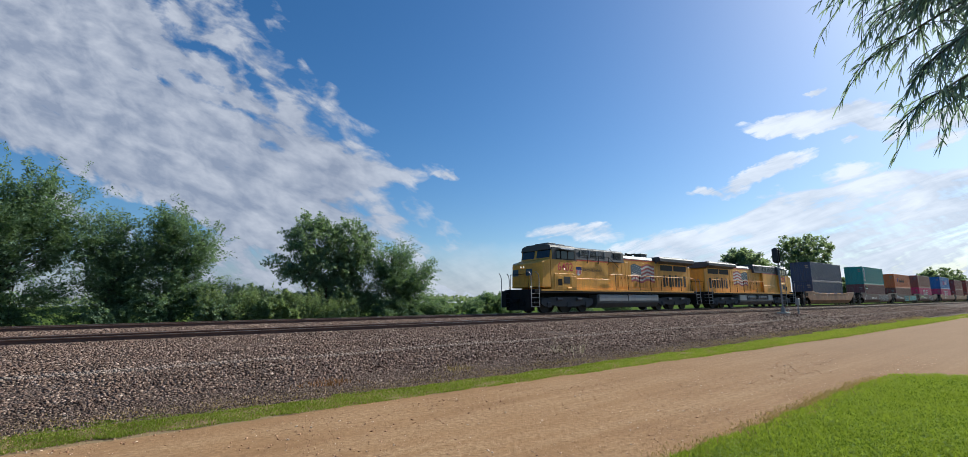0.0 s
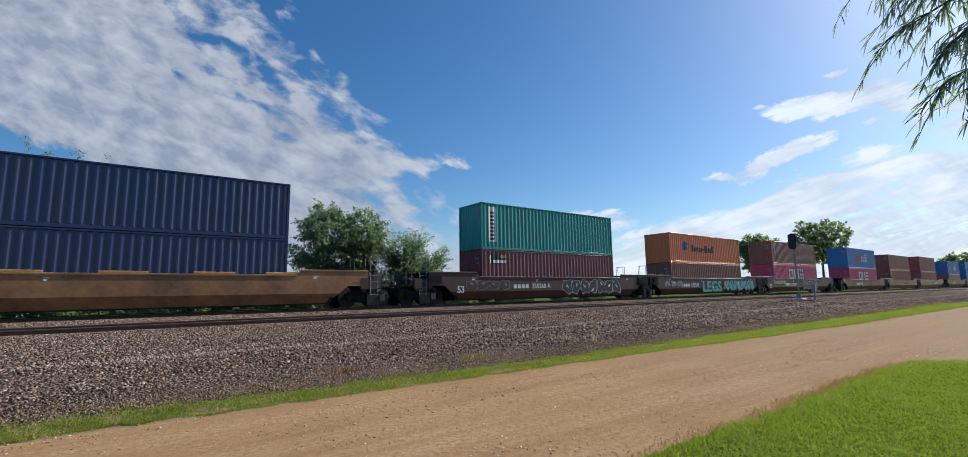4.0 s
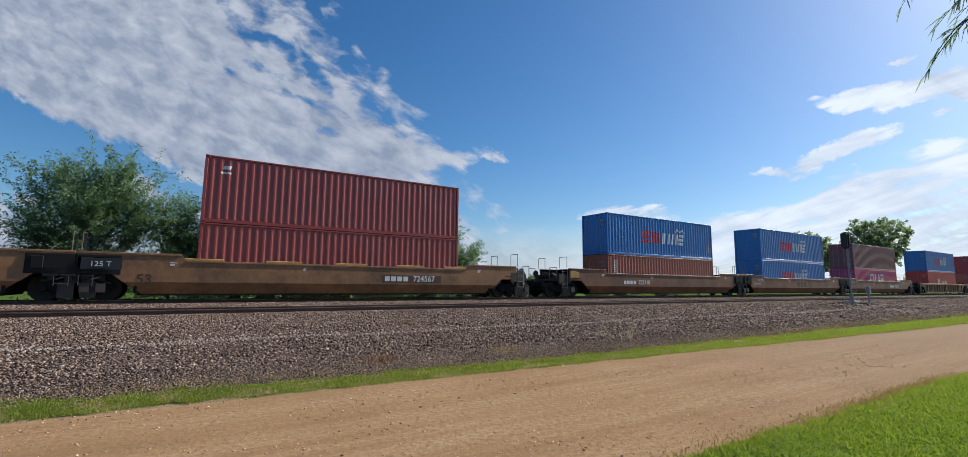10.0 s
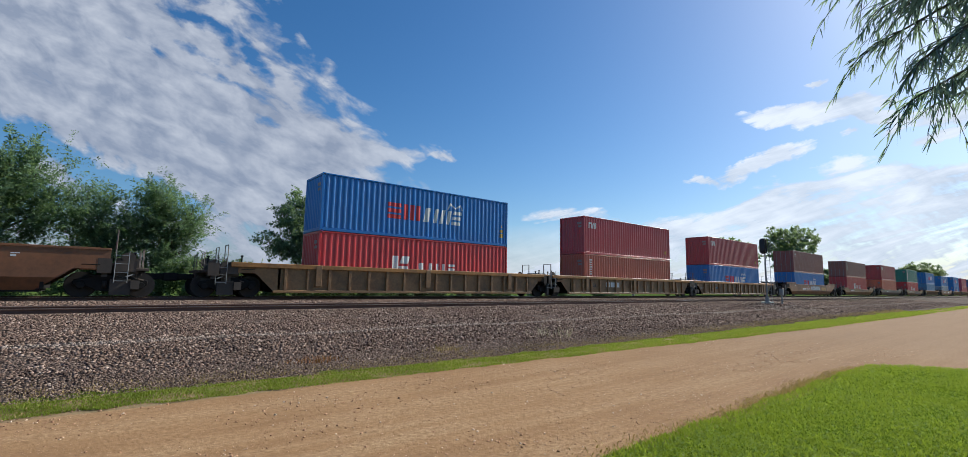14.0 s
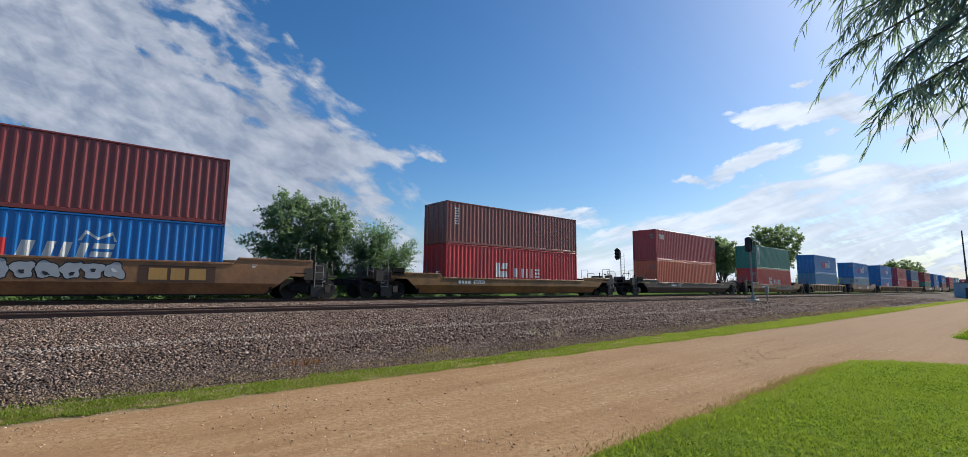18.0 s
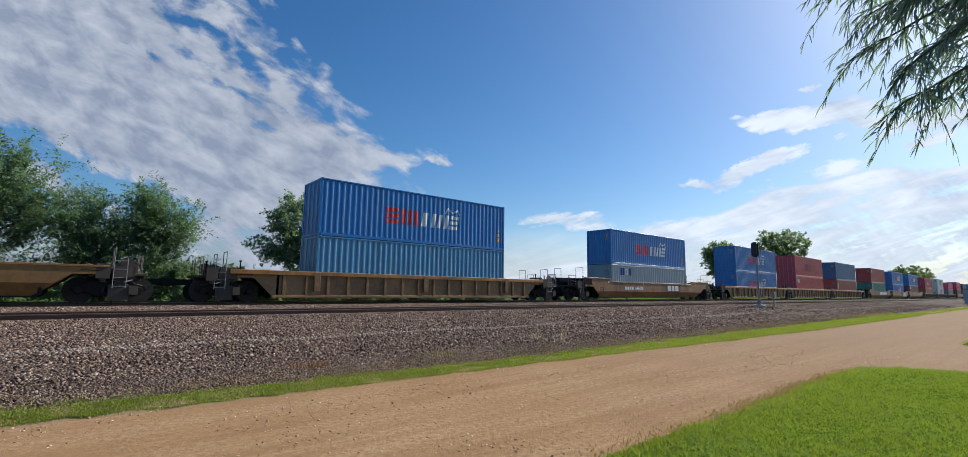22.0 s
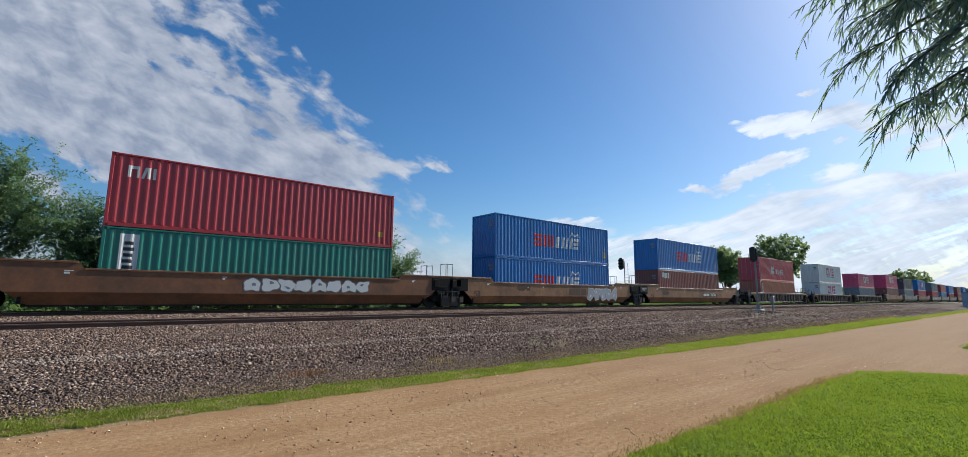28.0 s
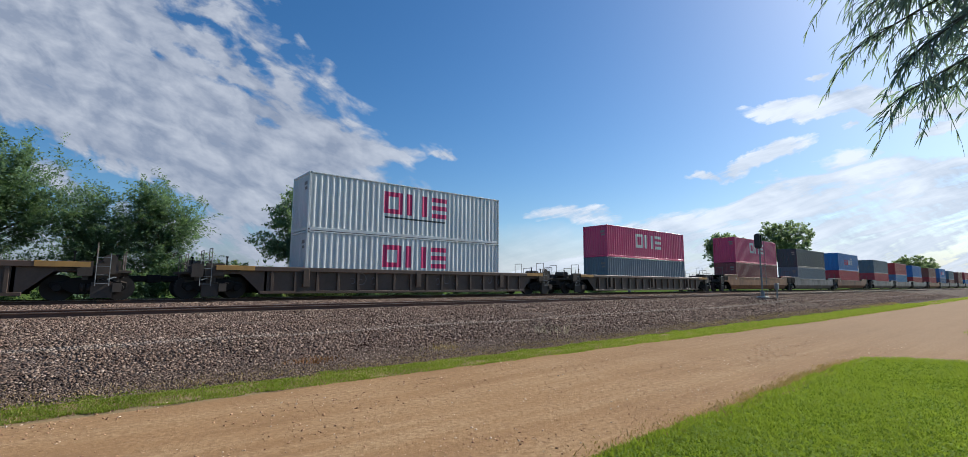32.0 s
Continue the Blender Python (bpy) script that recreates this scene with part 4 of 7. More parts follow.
def container(colour, mark, h, x, z, upper, doors, detail=True):
    m = shared(("box", h), lambda: container_meshes(h))
    box = thing("shipping_container", "%s corrugated container, %s, %s" % (COLOUR_WORDS[colour], MARK_WORDS[mark], "stacked on top" if upper else "in a well car"), "shipping container", "containers on the train")
    p = PAINT[colour]
    part("side_panel", m["side"], p, box)
    part("side_panel", m["side_far"], p, box)
    part("roof_panel", m["roof"], p, box)
    part("floor", m["floor"], MAT["tie"], box)
    if doors:
        for sgn in (-1, 1):
            d = part("door", m["door"], p, box)
            d.matrix_basis = pose(0, sgn * 0.555, 0)
            for ry in (-0.27, 0.27):
                part("lock_rod", m["rod"], MAT["galvanised"], d).matrix_basis = pose(0, ry, 0)
    else:
        part("front_wall", m["front"], p, box)
    part("end_wall", m["back"], p, box)
    part("top_rail", m["top_rail"], p, box)
    part("bottom_rail", m["bottom_rail"], p, box)
    for cx in (0.0, 12.082):
        for cy in (-1.219, 1.089):
            part("corner_post", m["post"], p, box).matrix_basis = pose(cx, cy, 0)
    for cx in (0.0, 12.014):
        for cy in (-1.219 - 0.002, 1.059):
            for cz in (0.0, h - 0.118):
                c = part("corner_casting", m["casting"], p, box)
                c.matrix_basis = pose(cx, cy, cz)
                if detail and cy < 0:
                    part("casting_hole", m["casting_hole"], MAT["signal_black"], c)
    for mat, blocks in container_marks(mark, h):
        for i, polys in enumerate(blocks):
            lift = 0.009 if mat != "letter_dark" or mark not in ("panel",) else 0.013
            lift = 0.013 if mark == "plate" and mat != "letter_dark" else lift
            part("painted_mark", shared(("mark", mark, h, mat, i), lambda: on_corrugation(polys, lift).mesh("painted_mark", tidy=False)), MAT[mat], box)
    if detail and not doors:
        for k, (a, b) in enumerate(((0.62, 0.45), (0.86, 0.72))):
            part("end_stencil", shared(("end_stencil", h, k), lambda: Geo().box(-0.001, -0.95, h - a, 0.006, -0.55 - 0.07 * k, h - b).mesh("end_stencil")), MAT["letter_faded"], box)
    place(box, x, z)
    return box


def place(ob, x, z):
    MOVING.append((ob, x, z))
    ob.matrix_basis = pose(x, FAR_Y, RAIL + z)


# -- wagons --
def bogie(parent, x, key):
    """A two-axle truck."""
    b = part("truck", shared("truck_bolster", lambda: Geo().box(-0.25, -0.95, 0.38, 0.25, 0.95, 0.66).mesh("truck", bevel=0.03)), MAT["truck"], parent)
    b.matrix_basis = pose(x, 0, 0)
    def frame_mesh():
        g = Geo()
        poly = [(-1.12, 0.50), (-0.98, 0.36), (-0.72, 0.40), (-0.40, 0.24), (0.40, 0.24), (0.72, 0.40), (0.98, 0.36), (1.12, 0.50), (1.10, 0.66), (0.80, 0.70), (0.45, 0.84), (-0.45, 0.84), (-0.80, 0.70), (-1.10, 0.66)]
        return g.prism(poly, -0.09, 0.09, "y").mesh("side_frame", bevel=0.02)
    for y in (-1.06, 1.06):
        part("side_frame", shared("bogie_frame", frame_mesh), MAT["truck"], b).matrix_basis = pose(0, y, 0)
    def spring_mesh():
        g = Geo()
        for sx in (-0.2, 0.0, 0.2):
            g.tube((sx, 0, 0.34), (sx, 0, 0.62), 0.07, n=8)
        return g.mesh("spring", smooth=True)
    part("spring", shared("bogie_spring", spring_mesh), MAT["wheel"], b).matrix_basis = pose(0, -1.16, 0)
    def wheel_mesh():
        g = Geo()
        g.tube((0, -0.07, 0), (0, 0.07, 0), 0.457, n=24).tube((0, 0.05, 0), (0, 0.09, 0), 0.485, n=24).tube((0, -0.085, 0), (0, -0.06, 0), 0.15, n=12)
        return g.mesh("wheel")
    for wx in (-0.89, 0.89):
        for y, turn in ((-0.78, 0), (0.78, 180)):
            part("wheel", shared("wheel", wheel_mesh), MAT["wheel"], b).matrix_basis = pose(wx, y, 0.457, 0, 0, turn)
        part("axle", shared("axle", lambda: Geo().tube((0, -1.12, 0), (0, 1.12, 0), 0.08, n=8).mesh("axle")), MAT["wheel"], b).matrix_basis = pose(wx, 0, 0.457)
        part("bearing_cap", shared("cap", lambda: Geo().tube((0, -1.24, 0), (0, -1.10, 0), 0.12, 0.14, n=10).mesh("bearing_cap")), MAT["truck"], b).matrix_basis = pose(wx, 0, 0.457)
    return b


def ladder_mesh():
    g = Geo()
    for x in (-0.2, 0.2):
        g.tube((x, 0, 0.55), (x, 0, 1.75), 0.014, n=5)
    for i in range(4):
        g.tube((-0.2, 0, 0.62 + i * 0.32), (0.2, 0, 0.62 + i * 0.32), 0.012, n=5)
    return g.mesh("ladder")


def end_fittings(parent, x, sign, top, paint_mat, coupled):
    """Handrails, ladder, brake gear, platform and coupler at one end; sign is the way out."""
    def posts():
        g = Geo().path([(0, -0.34, 0), (0, -0.34, 0.72), (0, 0.34, 0.72), (0, 0.34, 0)], 0.018)
        return g.mesh("handrail")
    for y in (-1.08, 1.08):
        part("handrail", shared("end_posts", posts), MAT["end_rail"], parent).matrix_basis = pose(x + sign * 0.15, y, top)
        if coupled:
            part("handrail", shared("end_posts", posts), MAT["end_rail"], parent).matrix_basis = pose(x + sign * 1.0, y, 1.12)
    part("ladder", shared("ladder", ladder_mesh), MAT["galvanised"], parent).matrix_basis = pose(x + sign * 0.35, -1.46, 0)
    part("end_platform", shared("platform", lambda: Geo().box(-0.75, -1.35, 1.02, 0.75, 1.35, 1.12).box(-0.7, -0.4, 0.6, 0.7, 0.4, 1.02).mesh("end_platform", bevel=0.01)), MAT["end_grime"], parent).matrix_basis = pose(x + sign * 0.45, 0, 0)
    def gear():
        g = Geo()
        g.tube((0, -0.5, 1.45), (0, 0.5, 1.45), 0.17, n=10).box(-0.2, -1.2, 1.12, 0.2, -0.75, 1.42).tube((0.1, -1.25, 1.5), (0.1, -1.21, 1.5), 0.22, n=12)
        g.path([(0.2, -0.4, 0.9), (0.35, -0.6, 0.7), (0.5, -0.5, 0.45), (0.7, -0.4, 0.62)], 0.03)
        return g.mesh("brake_gear")
    def clutter():
        rng = random.Random(3)
        g = Geo()
        for _ in range(16):
            cx, cy, cz = rng.uniform(-0.9, 0.75), rng.uniform(-1.42, -0.5), rng.uniform(0.35, 1.3)
            w, d, h = rng.uniform(0.08, 0.35), rng.uniform(0.05, 0.3), rng.uniform(0.06, 0.3)
            g.box(cx - w, cy - d / 2, cz - h, cx + w, cy + d / 2, cz + h)
        for _ in range(12):
            a = Vector((rng.uniform(-0.9, 0.9), rng.uniform(-1.45, -0.9), rng.uniform(0.3, 1.5)))
            g.tube(a, a + Vector((rng.uniform(-0.6, 0.6), rng.uniform(-0.1, 0.1), rng.uniform(-0.5, 0.5))), 0.022, n=5)
        return g.mesh("end_machinery")
    tagged(part("end_machinery", shared("end_machinery", clutter), MAT["end_grime"], parent), kind="stuff").matrix_basis = pose(x + sign * 0.25, 0, 0)
    def lever():
        g = Geo().path([(0.5, -1.46, 0.78), (0.7, -1.42, 0.86), (0.8, -0.9, 0.86), (0.85, -0.3, 0.92)], 0.022)
        return g.mesh("uncoupling_lever")
    part("uncoupling_lever", shared("uncoupling_lever", lever), MAT["galvanised"], parent).matrix_basis = pose(x, 0, 0) if sign > 0 else pose(x - 1.0, 0, 0)
    part("grab_iron", shared("grab_iron", lambda: Geo().path([(-0.2, -1.5, 1.2), (-0.2, -1.54, 1.2), (0.3, -1.54, 1.2), (0.3, -1.5, 1.2)], 0.018).mesh("grab_iron")), MAT["truck"], parent).matrix_basis = pose(x - sign * 0.6, -0.02, 0)
    for k, (px, hh) in enumerate(((-0.5, 0.62), (0.75, 0.55))):
        part("end_post", shared(("end_post", hh), lambda: Geo().box(-0.025, -0.025, 0, 0.025, 0.025, hh).box(-0.05, -0.035, hh - 0.06, 0.05, 0.035, hh).mesh("end_post")), MAT["steel_black"], parent).matrix_basis = pose(x + sign * px, -0.9 + 0.35 * k, 1.0 + 0.2 * (k < 2))
    part("brake_gear", shared("brake_gear", gear), MAT["end_grime"], parent).matrix_basis = pose(x + sign * 0.45, 0, 0, 0, 0, 0 if sign > 0 else 180)
    if coupled:
        part("coupler", shared("coupler", lambda: Geo().box(0.0, -0.11, 0.70, 1.0, 0.11, 0.95).box(0.86, -0.17, 0.66, 1.14, 0.17, 0.99).mesh("coupler", bevel=0.03)), MAT["truck"], parent).matrix_basis = pose(x + sign * 0.9, 0, 0, 0, 0, 0 if sign > 0 else 180)


def smooth_car_meshes(top_mid, top_end):
    kink, low, W2 = 0.71, 0.26, 1.50
    L0, L1 = -3.75, 15.95
    m = {}
    for s, key in ((-1, "side"), (1, "side_far")):
        g = Geo()
        upper = [(L0, 1.05), (-2.75, 1.05), (-2.35, kink), (14.55, kink), (14.95, 1.05), (L1, 1.05), (L1, top_end), (12.75, top_end), (12.55, top_mid), (-0.35, top_mid), (-0.55, top_end), (L0, top_end)]
        g.prism(upper, s * W2, s * (W2 - 0.09), "y")
        a, b = s * W2, s * (W2 - 0.28)
        g.add([(-2.35, a, kink), (14.55, a, kink), (13.95, b, low), (-1.75, b, low)], [(0, 1, 2, 3)])
        g.add([(-1.75, b, low), (13.95, b, low), (13.95, b * 0.86, low), (-1.75, b * 0.86, low)], [(0, 1, 2, 3)])
        m[key] = g.mesh("side_wall")
    g = Geo()
    for s in (-1, 1):
        g.box(-0.35, s * 1.53 if s < 0 else 1.38, top_mid - 0.07, 12.55, -1.38 if s < 0 else 1.53, top_mid + 0.012)
        for a, b in ((L0, -0.55), (12.75, L1)):
            g.box(a, s * 1.53 if s < 0 else 1.38, top_end - 0.07, b, -1.38 if s < 0 else 1.53, top_end + 0.012)
    m["chord"] = g.mesh("top_chord", bevel=0.01)
    m["deck"] = Geo().box(L0, -1.38, top_end - 0.10, -1.9, 1.38, top_end - 0.05).mesh("end_deck")
    m["bulk"] = Geo().box(-2.0, -1.40, 0.30, -1.9, 1.40, top_end - 0.1).mesh("bulkhead")
    m["floor"] = Geo().box(-1.9, -1.22, 0.20, 14.1, 1.22, 0.30).mesh("well_floor")
    m["pad"] = Geo().box(-0.75, -0.035, 0, 0.75, 0.035, 0.09).mesh("guide_pad", bevel=0.015)
    return m


def ribbed_car_meshes(top):
    W2, low = 1.50, 0.20
    L0, L1 = -3.75, 15.95
    m = {}
    for s, key in ((-1, "side"), (1, "side_far")):
        y0 = s * (W2 - 0.14)
        poly = [(L0 + 0.2, 1.05), (-2.75, 1.05), (-2.0, low + 0.1), (14.2, low + 0.1), (14.95, 1.05), (L1 - 0.2, 1.05), (L1 - 0.2, top - 0.1), (L0 + 0.2, top - 0.1)]
        m[key] = Geo().prism(poly, y0, y0 - s * 0.04, "y").mesh("side_wall")
    g = Geo()
    for s in (-1, 1):
        g.box(L0, min(s * W2, s * (W2 - 0.2)), top - 0.20, L1, max(s * W2, s * (W2 - 0.2)), top)
    m["chord"] = g.mesh("top_chord", bevel=0.015)
    g = Geo()
    for s in (-1, 1):
        g.box(-2.0, min(s * (W2 - 0.02), s * (W2 - 0.24)), low, 14.2, max(s * (W2 - 0.02), s * (W2 - 0.24)), low + 0.12)
    m["sill"] = g.mesh("bottom_sill", bevel=0.01)
    m["rib"] = Geo().prism([(-0.06, -W2 + 0.02), (0.06, -W2 + 0.02), (0.06, -W2 + 0.15), (-0.06, -W2 + 0.15)], low + 0.12, top - 0.20, "z").mesh("rib", bevel=0.008)
    m["post"] = Geo().box(-0.14, -W2 - 0.015, low + 0.30, 0.14, -W2 + 0.15, top - 0.02).mesh("corner_bracket", bevel=0.015)
    g = Geo()
    for i in range(16):
        g.box(-1.5 + i * 1.02 - 0.06, W2 - 0.15, low + 0.12, -1.5 + i * 1.02 + 0.06, W2 - 0.02, top - 0.20)
    m["far_ribs"] = g.mesh("far_ribs")
    m["deck"] = Geo().box(L0, -1.3, top - 0.06, -1.7, 1.3, top - 0.02).mesh("end_deck")
    m["bulk"] = Geo().box(-1.8, -1.36, 0.30, -1.7, 1.36, top - 0.1).mesh("bulkhead")
    m["floor"] = Geo().box(-1.7, -1.22, 0.20, 13.9, 1.22, 0.30).mesh("well_floor")
    return m


def text_mesh(body, size, x, z, y=-1.508, bold=0.0):
    """Flat lettering on a side that faces -y."""
    cu = bpy.data.curves.new("lettering", "FONT")
    cu.body, cu.size, cu.offset = body, size, bold
    ob = bpy.data.objects.new("lettering", cu)
    scene.collection.objects.link(ob)
    bpy.context.view_layer.update()
    me = bpy.data.meshes.new_from_object(ob.evaluated_get(bpy.context.evaluated_depsgraph_get()))
    bpy.data.objects.remove(ob)
    bpy.data.curves.remove(cu)
    for v in me.vertices:
        v.co = Vector((x + v.co.x, y, z + v.co.y))
    me.materials.clear()
    me.materials.append(None)
    return me


def flat(polys, y=-1.506):
    g = Geo()
    for p in polys:
        g.add([(u, y, w) for u, w in p], [tuple(range(len(p)))])
    return g


def letter_bars(x, z, n, w, h, gap=0.35):
    """Plain blocks in place of a company's letters."""
    return [bar(x + i * w * (1 + gap), z, x + i * w * (1 + gap) + w, z + h) for i in range(n)]


def spray(parent, x0, x1, z0, z1, n, fill, edge, seed, label):
    """Bubble-shaped spray paint, in no letters."""
    rng = random.Random(seed)
    w = (x1 - x0) / n
    for i in range(n):
        cx, cz = x0 + w * (i + 0.5), (z0 + z1) / 2
        rx, rz, skew, ph = w * rng.uniform(0.54, 0.66), (z1 - z0) * 0.48, rng.uniform(-0.25, 0.25), rng.uniform(0, 6)
        l3, l5 = rng.uniform(0.05, 0.16), rng.uniform(0.04, 0.13)
        def blob(k, dx=0.0, dz=0.0):
            out = []
            for j in range(22):
                a = 2 * math.pi * j / 22
                sq = 1 / max(abs(math.cos(a)), abs(math.sin(a))) ** 0.55
                q = k * sq * (0.86 + l3 * math.sin(3 * a + ph) + l5 * math.sin(5 * a + ph * 2))
                out.append((cx + dx + math.cos(a) * rx * q + skew * math.sin(a) * rz, max(z0, min(z1, cz + dz + math.sin(a) * rz * q))))
            return out
        e = part("graffiti", flat([blob(1.0)], -1.505).mesh("graffiti", tidy=False), MAT[edge], parent, label)
        part("fill", flat([blob(0.88)], -1.509).mesh("graffiti_fill", tidy=False), MAT[fill], e)
        part("slit", flat([blob(0.22, rng.uniform(-0.1, 0.1) * w, rng.uniform(-0.2, 0.2) * (z1 - z0))], -1.513).mesh("graffiti_slit", tidy=False), MAT[edge if rng.random() < 0.75 else "letter_white"], e)


def car_rest(car, kind, m, p, left, right):
    part("side_wall", m["side"], p, car)
    part("side_wall", m["side_far"], p, car)
    for turn in (0, 180):
        part("end_deck", m["deck"], MAT["truck"], car).matrix_basis = pose(0 if not turn else 12.2, 0, 0, 0, 0, turn)
        part("bulkhead", m["bulk"], MAT["truck"], car).matrix_basis = pose(0 if not turn else 12.2, 0, 0, 0, 0, turn)
    for end, lx in ((left, -3.76), (right, 14.62)):
        if end == "joint" and kind == "smooth":
            part("joint_casting", shared("joint_casting", lambda: Geo().box(0, -1.53, 0.98, 1.34, 1.53, 1.70).box(0.15, -1.56, 1.15, 0.5, -1.52, 1.60).mesh("joint_casting", bevel=0.03)), MAT["steel_black"], car)\
                .matrix_basis = pose(lx, 0, 0)
    part("well_floor", m["floor"], MAT["truck"], car)


WAGON_WORDS = {"tan": "dusty tan", "chocolate": "dark brown", "tan2": "brown", "ochre": "yellow-brown", "dark": "dark grimy", "black": "black-brown", "grey": "pale grey", "brown": "brown", "low_tan": "yellow-tan"}


def smooth_car(x, colour, left, right, tops=(1.57, 1.81), pads=False, extra=None):
    """left, right: 'joint' shares a truck with the next unit, 'end' is coupled."""
    m = shared(("smooth", tops), lambda: smooth_car_meshes(*tops))
    p = WAGON[colour]
    car = thing("well_car", "%s smooth-sided double-stack well car, %s" % (WAGON_WORDS[colour], "grimy and sprayed with graffiti" if extra and "spray" in extra else "grimy and rust-stained"), "freight wagon", "well cars of the train")
    car_rest(car, "smooth", m, p, left, right)
    part("top_chord", m["chord"], p, car)
    if pads:
        for px in (0.2, 3.3, 6.3, 9.3, 12.0):
            part("guide_pad", m["pad"], MAT["amber_pad"], car).matrix_basis = pose(px, -1.46, tops[0] + 0.012)
    bogie(car, -3.85 if left == "end" else -3.75, 0)
    end_fittings(car, -3.75, -1, tops[1], p, left == "end")
    if right == "end":
        bogie(car, 16.05, 0)
    end_fittings(car, 15.95, 1, tops[1], p, right == "end")
    part("end_box", shared("end_box", lambda: Geo().box(-3.70, -1.53, 1.22, -2.95, -1.44, 1.62).mesh("end_box", bevel=0.01)), MAT["amber_pad"] if colour in ("tan2", "ochre") else MAT["truck"], car)
    for tx, tz, tw in ((-0.9, 1.36, 0.16), (4.1, 1.28, 0.10), (13.3, 1.40, 0.14)):
        part("stencil", shared(("stencil", tx), lambda: flat([bar(tx, tz, tx + tw, tz + 0.07), bar(tx, tz + 0.10, tx + tw * 1.6, tz + 0.13)]).mesh("stencil", tidy=False)), MAT["letter_white"], car)
    if extra:
        car_marks(car, extra)
    place(car, x, 0)
    return car


def car_marks(car, extra):
    if "word" in extra:
        me = text_mesh("LEGS", 1.26, 0, 0.42, y=-1.517, bold=0.045)
        me.transform(Matrix.Translation((extra["word"], 0, 0)) @ Matrix.Diagonal((1.22, 1, 1, 1)))
        part("graffiti", me, MAT["spray_teal"], car, "teal spray-painted letters")
    z = 0.93
    if "53" in extra:
        part("lettering", shared(("53", extra["53"]), lambda: text_mesh("53", 0.52, -1.95, z - 0.28, bold=0.012)), MAT[extra["53"]], car)
    if "125" in extra:
        part("number_board", shared("board125", lambda: flat([bar(-3.6, 1.16, -2.40, 1.58)], -1.57).mesh("number_board")), MAT["letter_dark"], car)
        part("lettering", shared("125t", lambda: text_mesh("125 T", 0.27, -3.35, 1.28, y=-1.578)), MAT["letter_white"], car)
    if "number" in extra:
        nx = extra.get("nx", 2.2)
        col = extra.get("ink", "letter_white")
        nz, ns = (z - 0.07, 1.0) if "low" not in extra else (0.82, 0.75)
        if "board" in extra:
            part("number_board", flat([bar(nx - 0.15, nz - 0.08, nx + 3.1, nz + 0.30)], -1.5045).mesh("number_board", tidy=False), MAT["letter_brown"], car, "dark repainted patch behind the number")
        for q in letter_bars(nx, nz, 4, 0.25 * ns, 0.24 * ns, 0.3):
            part("reporting_mark", flat([q], -1.508).mesh("reporting_mark", tidy=False), MAT[col], car)
        part("lettering", text_mesh(extra["number"], 0.41 * ns, nx + 1.50 * ns, nz, bold=0.006), MAT[col], car)
    if "panel" in extra:
        px = extra["panel"]
        part("logo_panel", flat([bar(px, 0.72, px + 2.6, 1.38)], -1.505).mesh("logo_panel", tidy=False), MAT[extra.get("panel_mat", "letter_yellow")], car)
        ink = MAT[extra.get("panel_ink", "letter_brown")]
        for q in ([bar(px + 0.32, 0.82, px + 0.92, 1.28)], [bar(px + 1.04, 0.82, px + 1.52, 1.28)], [bar(px + 1.66, 0.82, px + 2.26, 1.28)]):
            part("logo_block", flat(q, -1.509).mesh("logo_block", tidy=False), ink, car)
    if "scribble" in extra:
        for body, u, w in (("GRIMEG", -1.4, 1.24), ("GRAPHIX", -2.07, 0.95)):
            part("graffiti", text_mesh(body, 0.28, u, w), MAT["spray_silver"], car, "thin white spray-painted words")
    if "reflect" in extra:
        for k in range(6):
            part("reflector", flat([bar(-2.6 + k * 3.05, 1.05, -1.85 + k * 3.05, 1.13)], -1.534).mesh("reflector", tidy=False), MAT["letter_yellow"], car)
    for k, s in enumerate(extra.get("spray", ())):
        spray(car, *s, 60 + k + int(s[0] * 10), "spray-painted graffiti")


def ribbed_car(x, colour, left, right, top=1.50, ribs=1.02, chord=None, extra=None):
    m = shared(("ribbed", top), lambda: ribbed_car_meshes(top))
    p = WAGON[colour]
    car = thing("well_car", "%s double-stack well car with upright ribs and a top rail" % WAGON_WORDS[colour], "freight wagon", "well cars of the train")
    car_rest(car, "ribbed", m, p, left, right)
    part("top_chord", m["chord"], WAGON[chord or colour], car)
    part("bottom_sill", m["sill"], p, car)
    for i in range(16):
        part("rib", m["rib"], p, car).matrix_basis = pose(-1.5 + i * ribs, 0, 0)
    for bx in (0.0, 6.1, 12.2):
        part("corner_bracket", m["post"], p, car).matrix_basis = pose(bx, 0, 0)
    part("rib", m["far_ribs"], p, car)
    if colour == "dark":
        patch = shared(("chord_patch", top), lambda: Geo().box(0, -1.508, top - 0.19, 1.5, -1.29, top + 0.012).mesh("chord_patch", bevel=0.006))
        for px in (-3.74, 14.44):
            part("chord_patch", patch, MAT["amber_pad"], car, "yellow-painted end of the top rail").matrix_basis = pose(px, 0, 0)
    bogie(car, -3.75, 0)
    end_fittings(car, -3.75, -1, top, p, left == "end")
    if right == "end":
        bogie(car, 15.95, 0)
    end_fittings(car, 15.95, 1, top, p, right == "end")
    if extra:
        car_marks_ribbed(car, extra)
    place(car, x, 0)
    return car


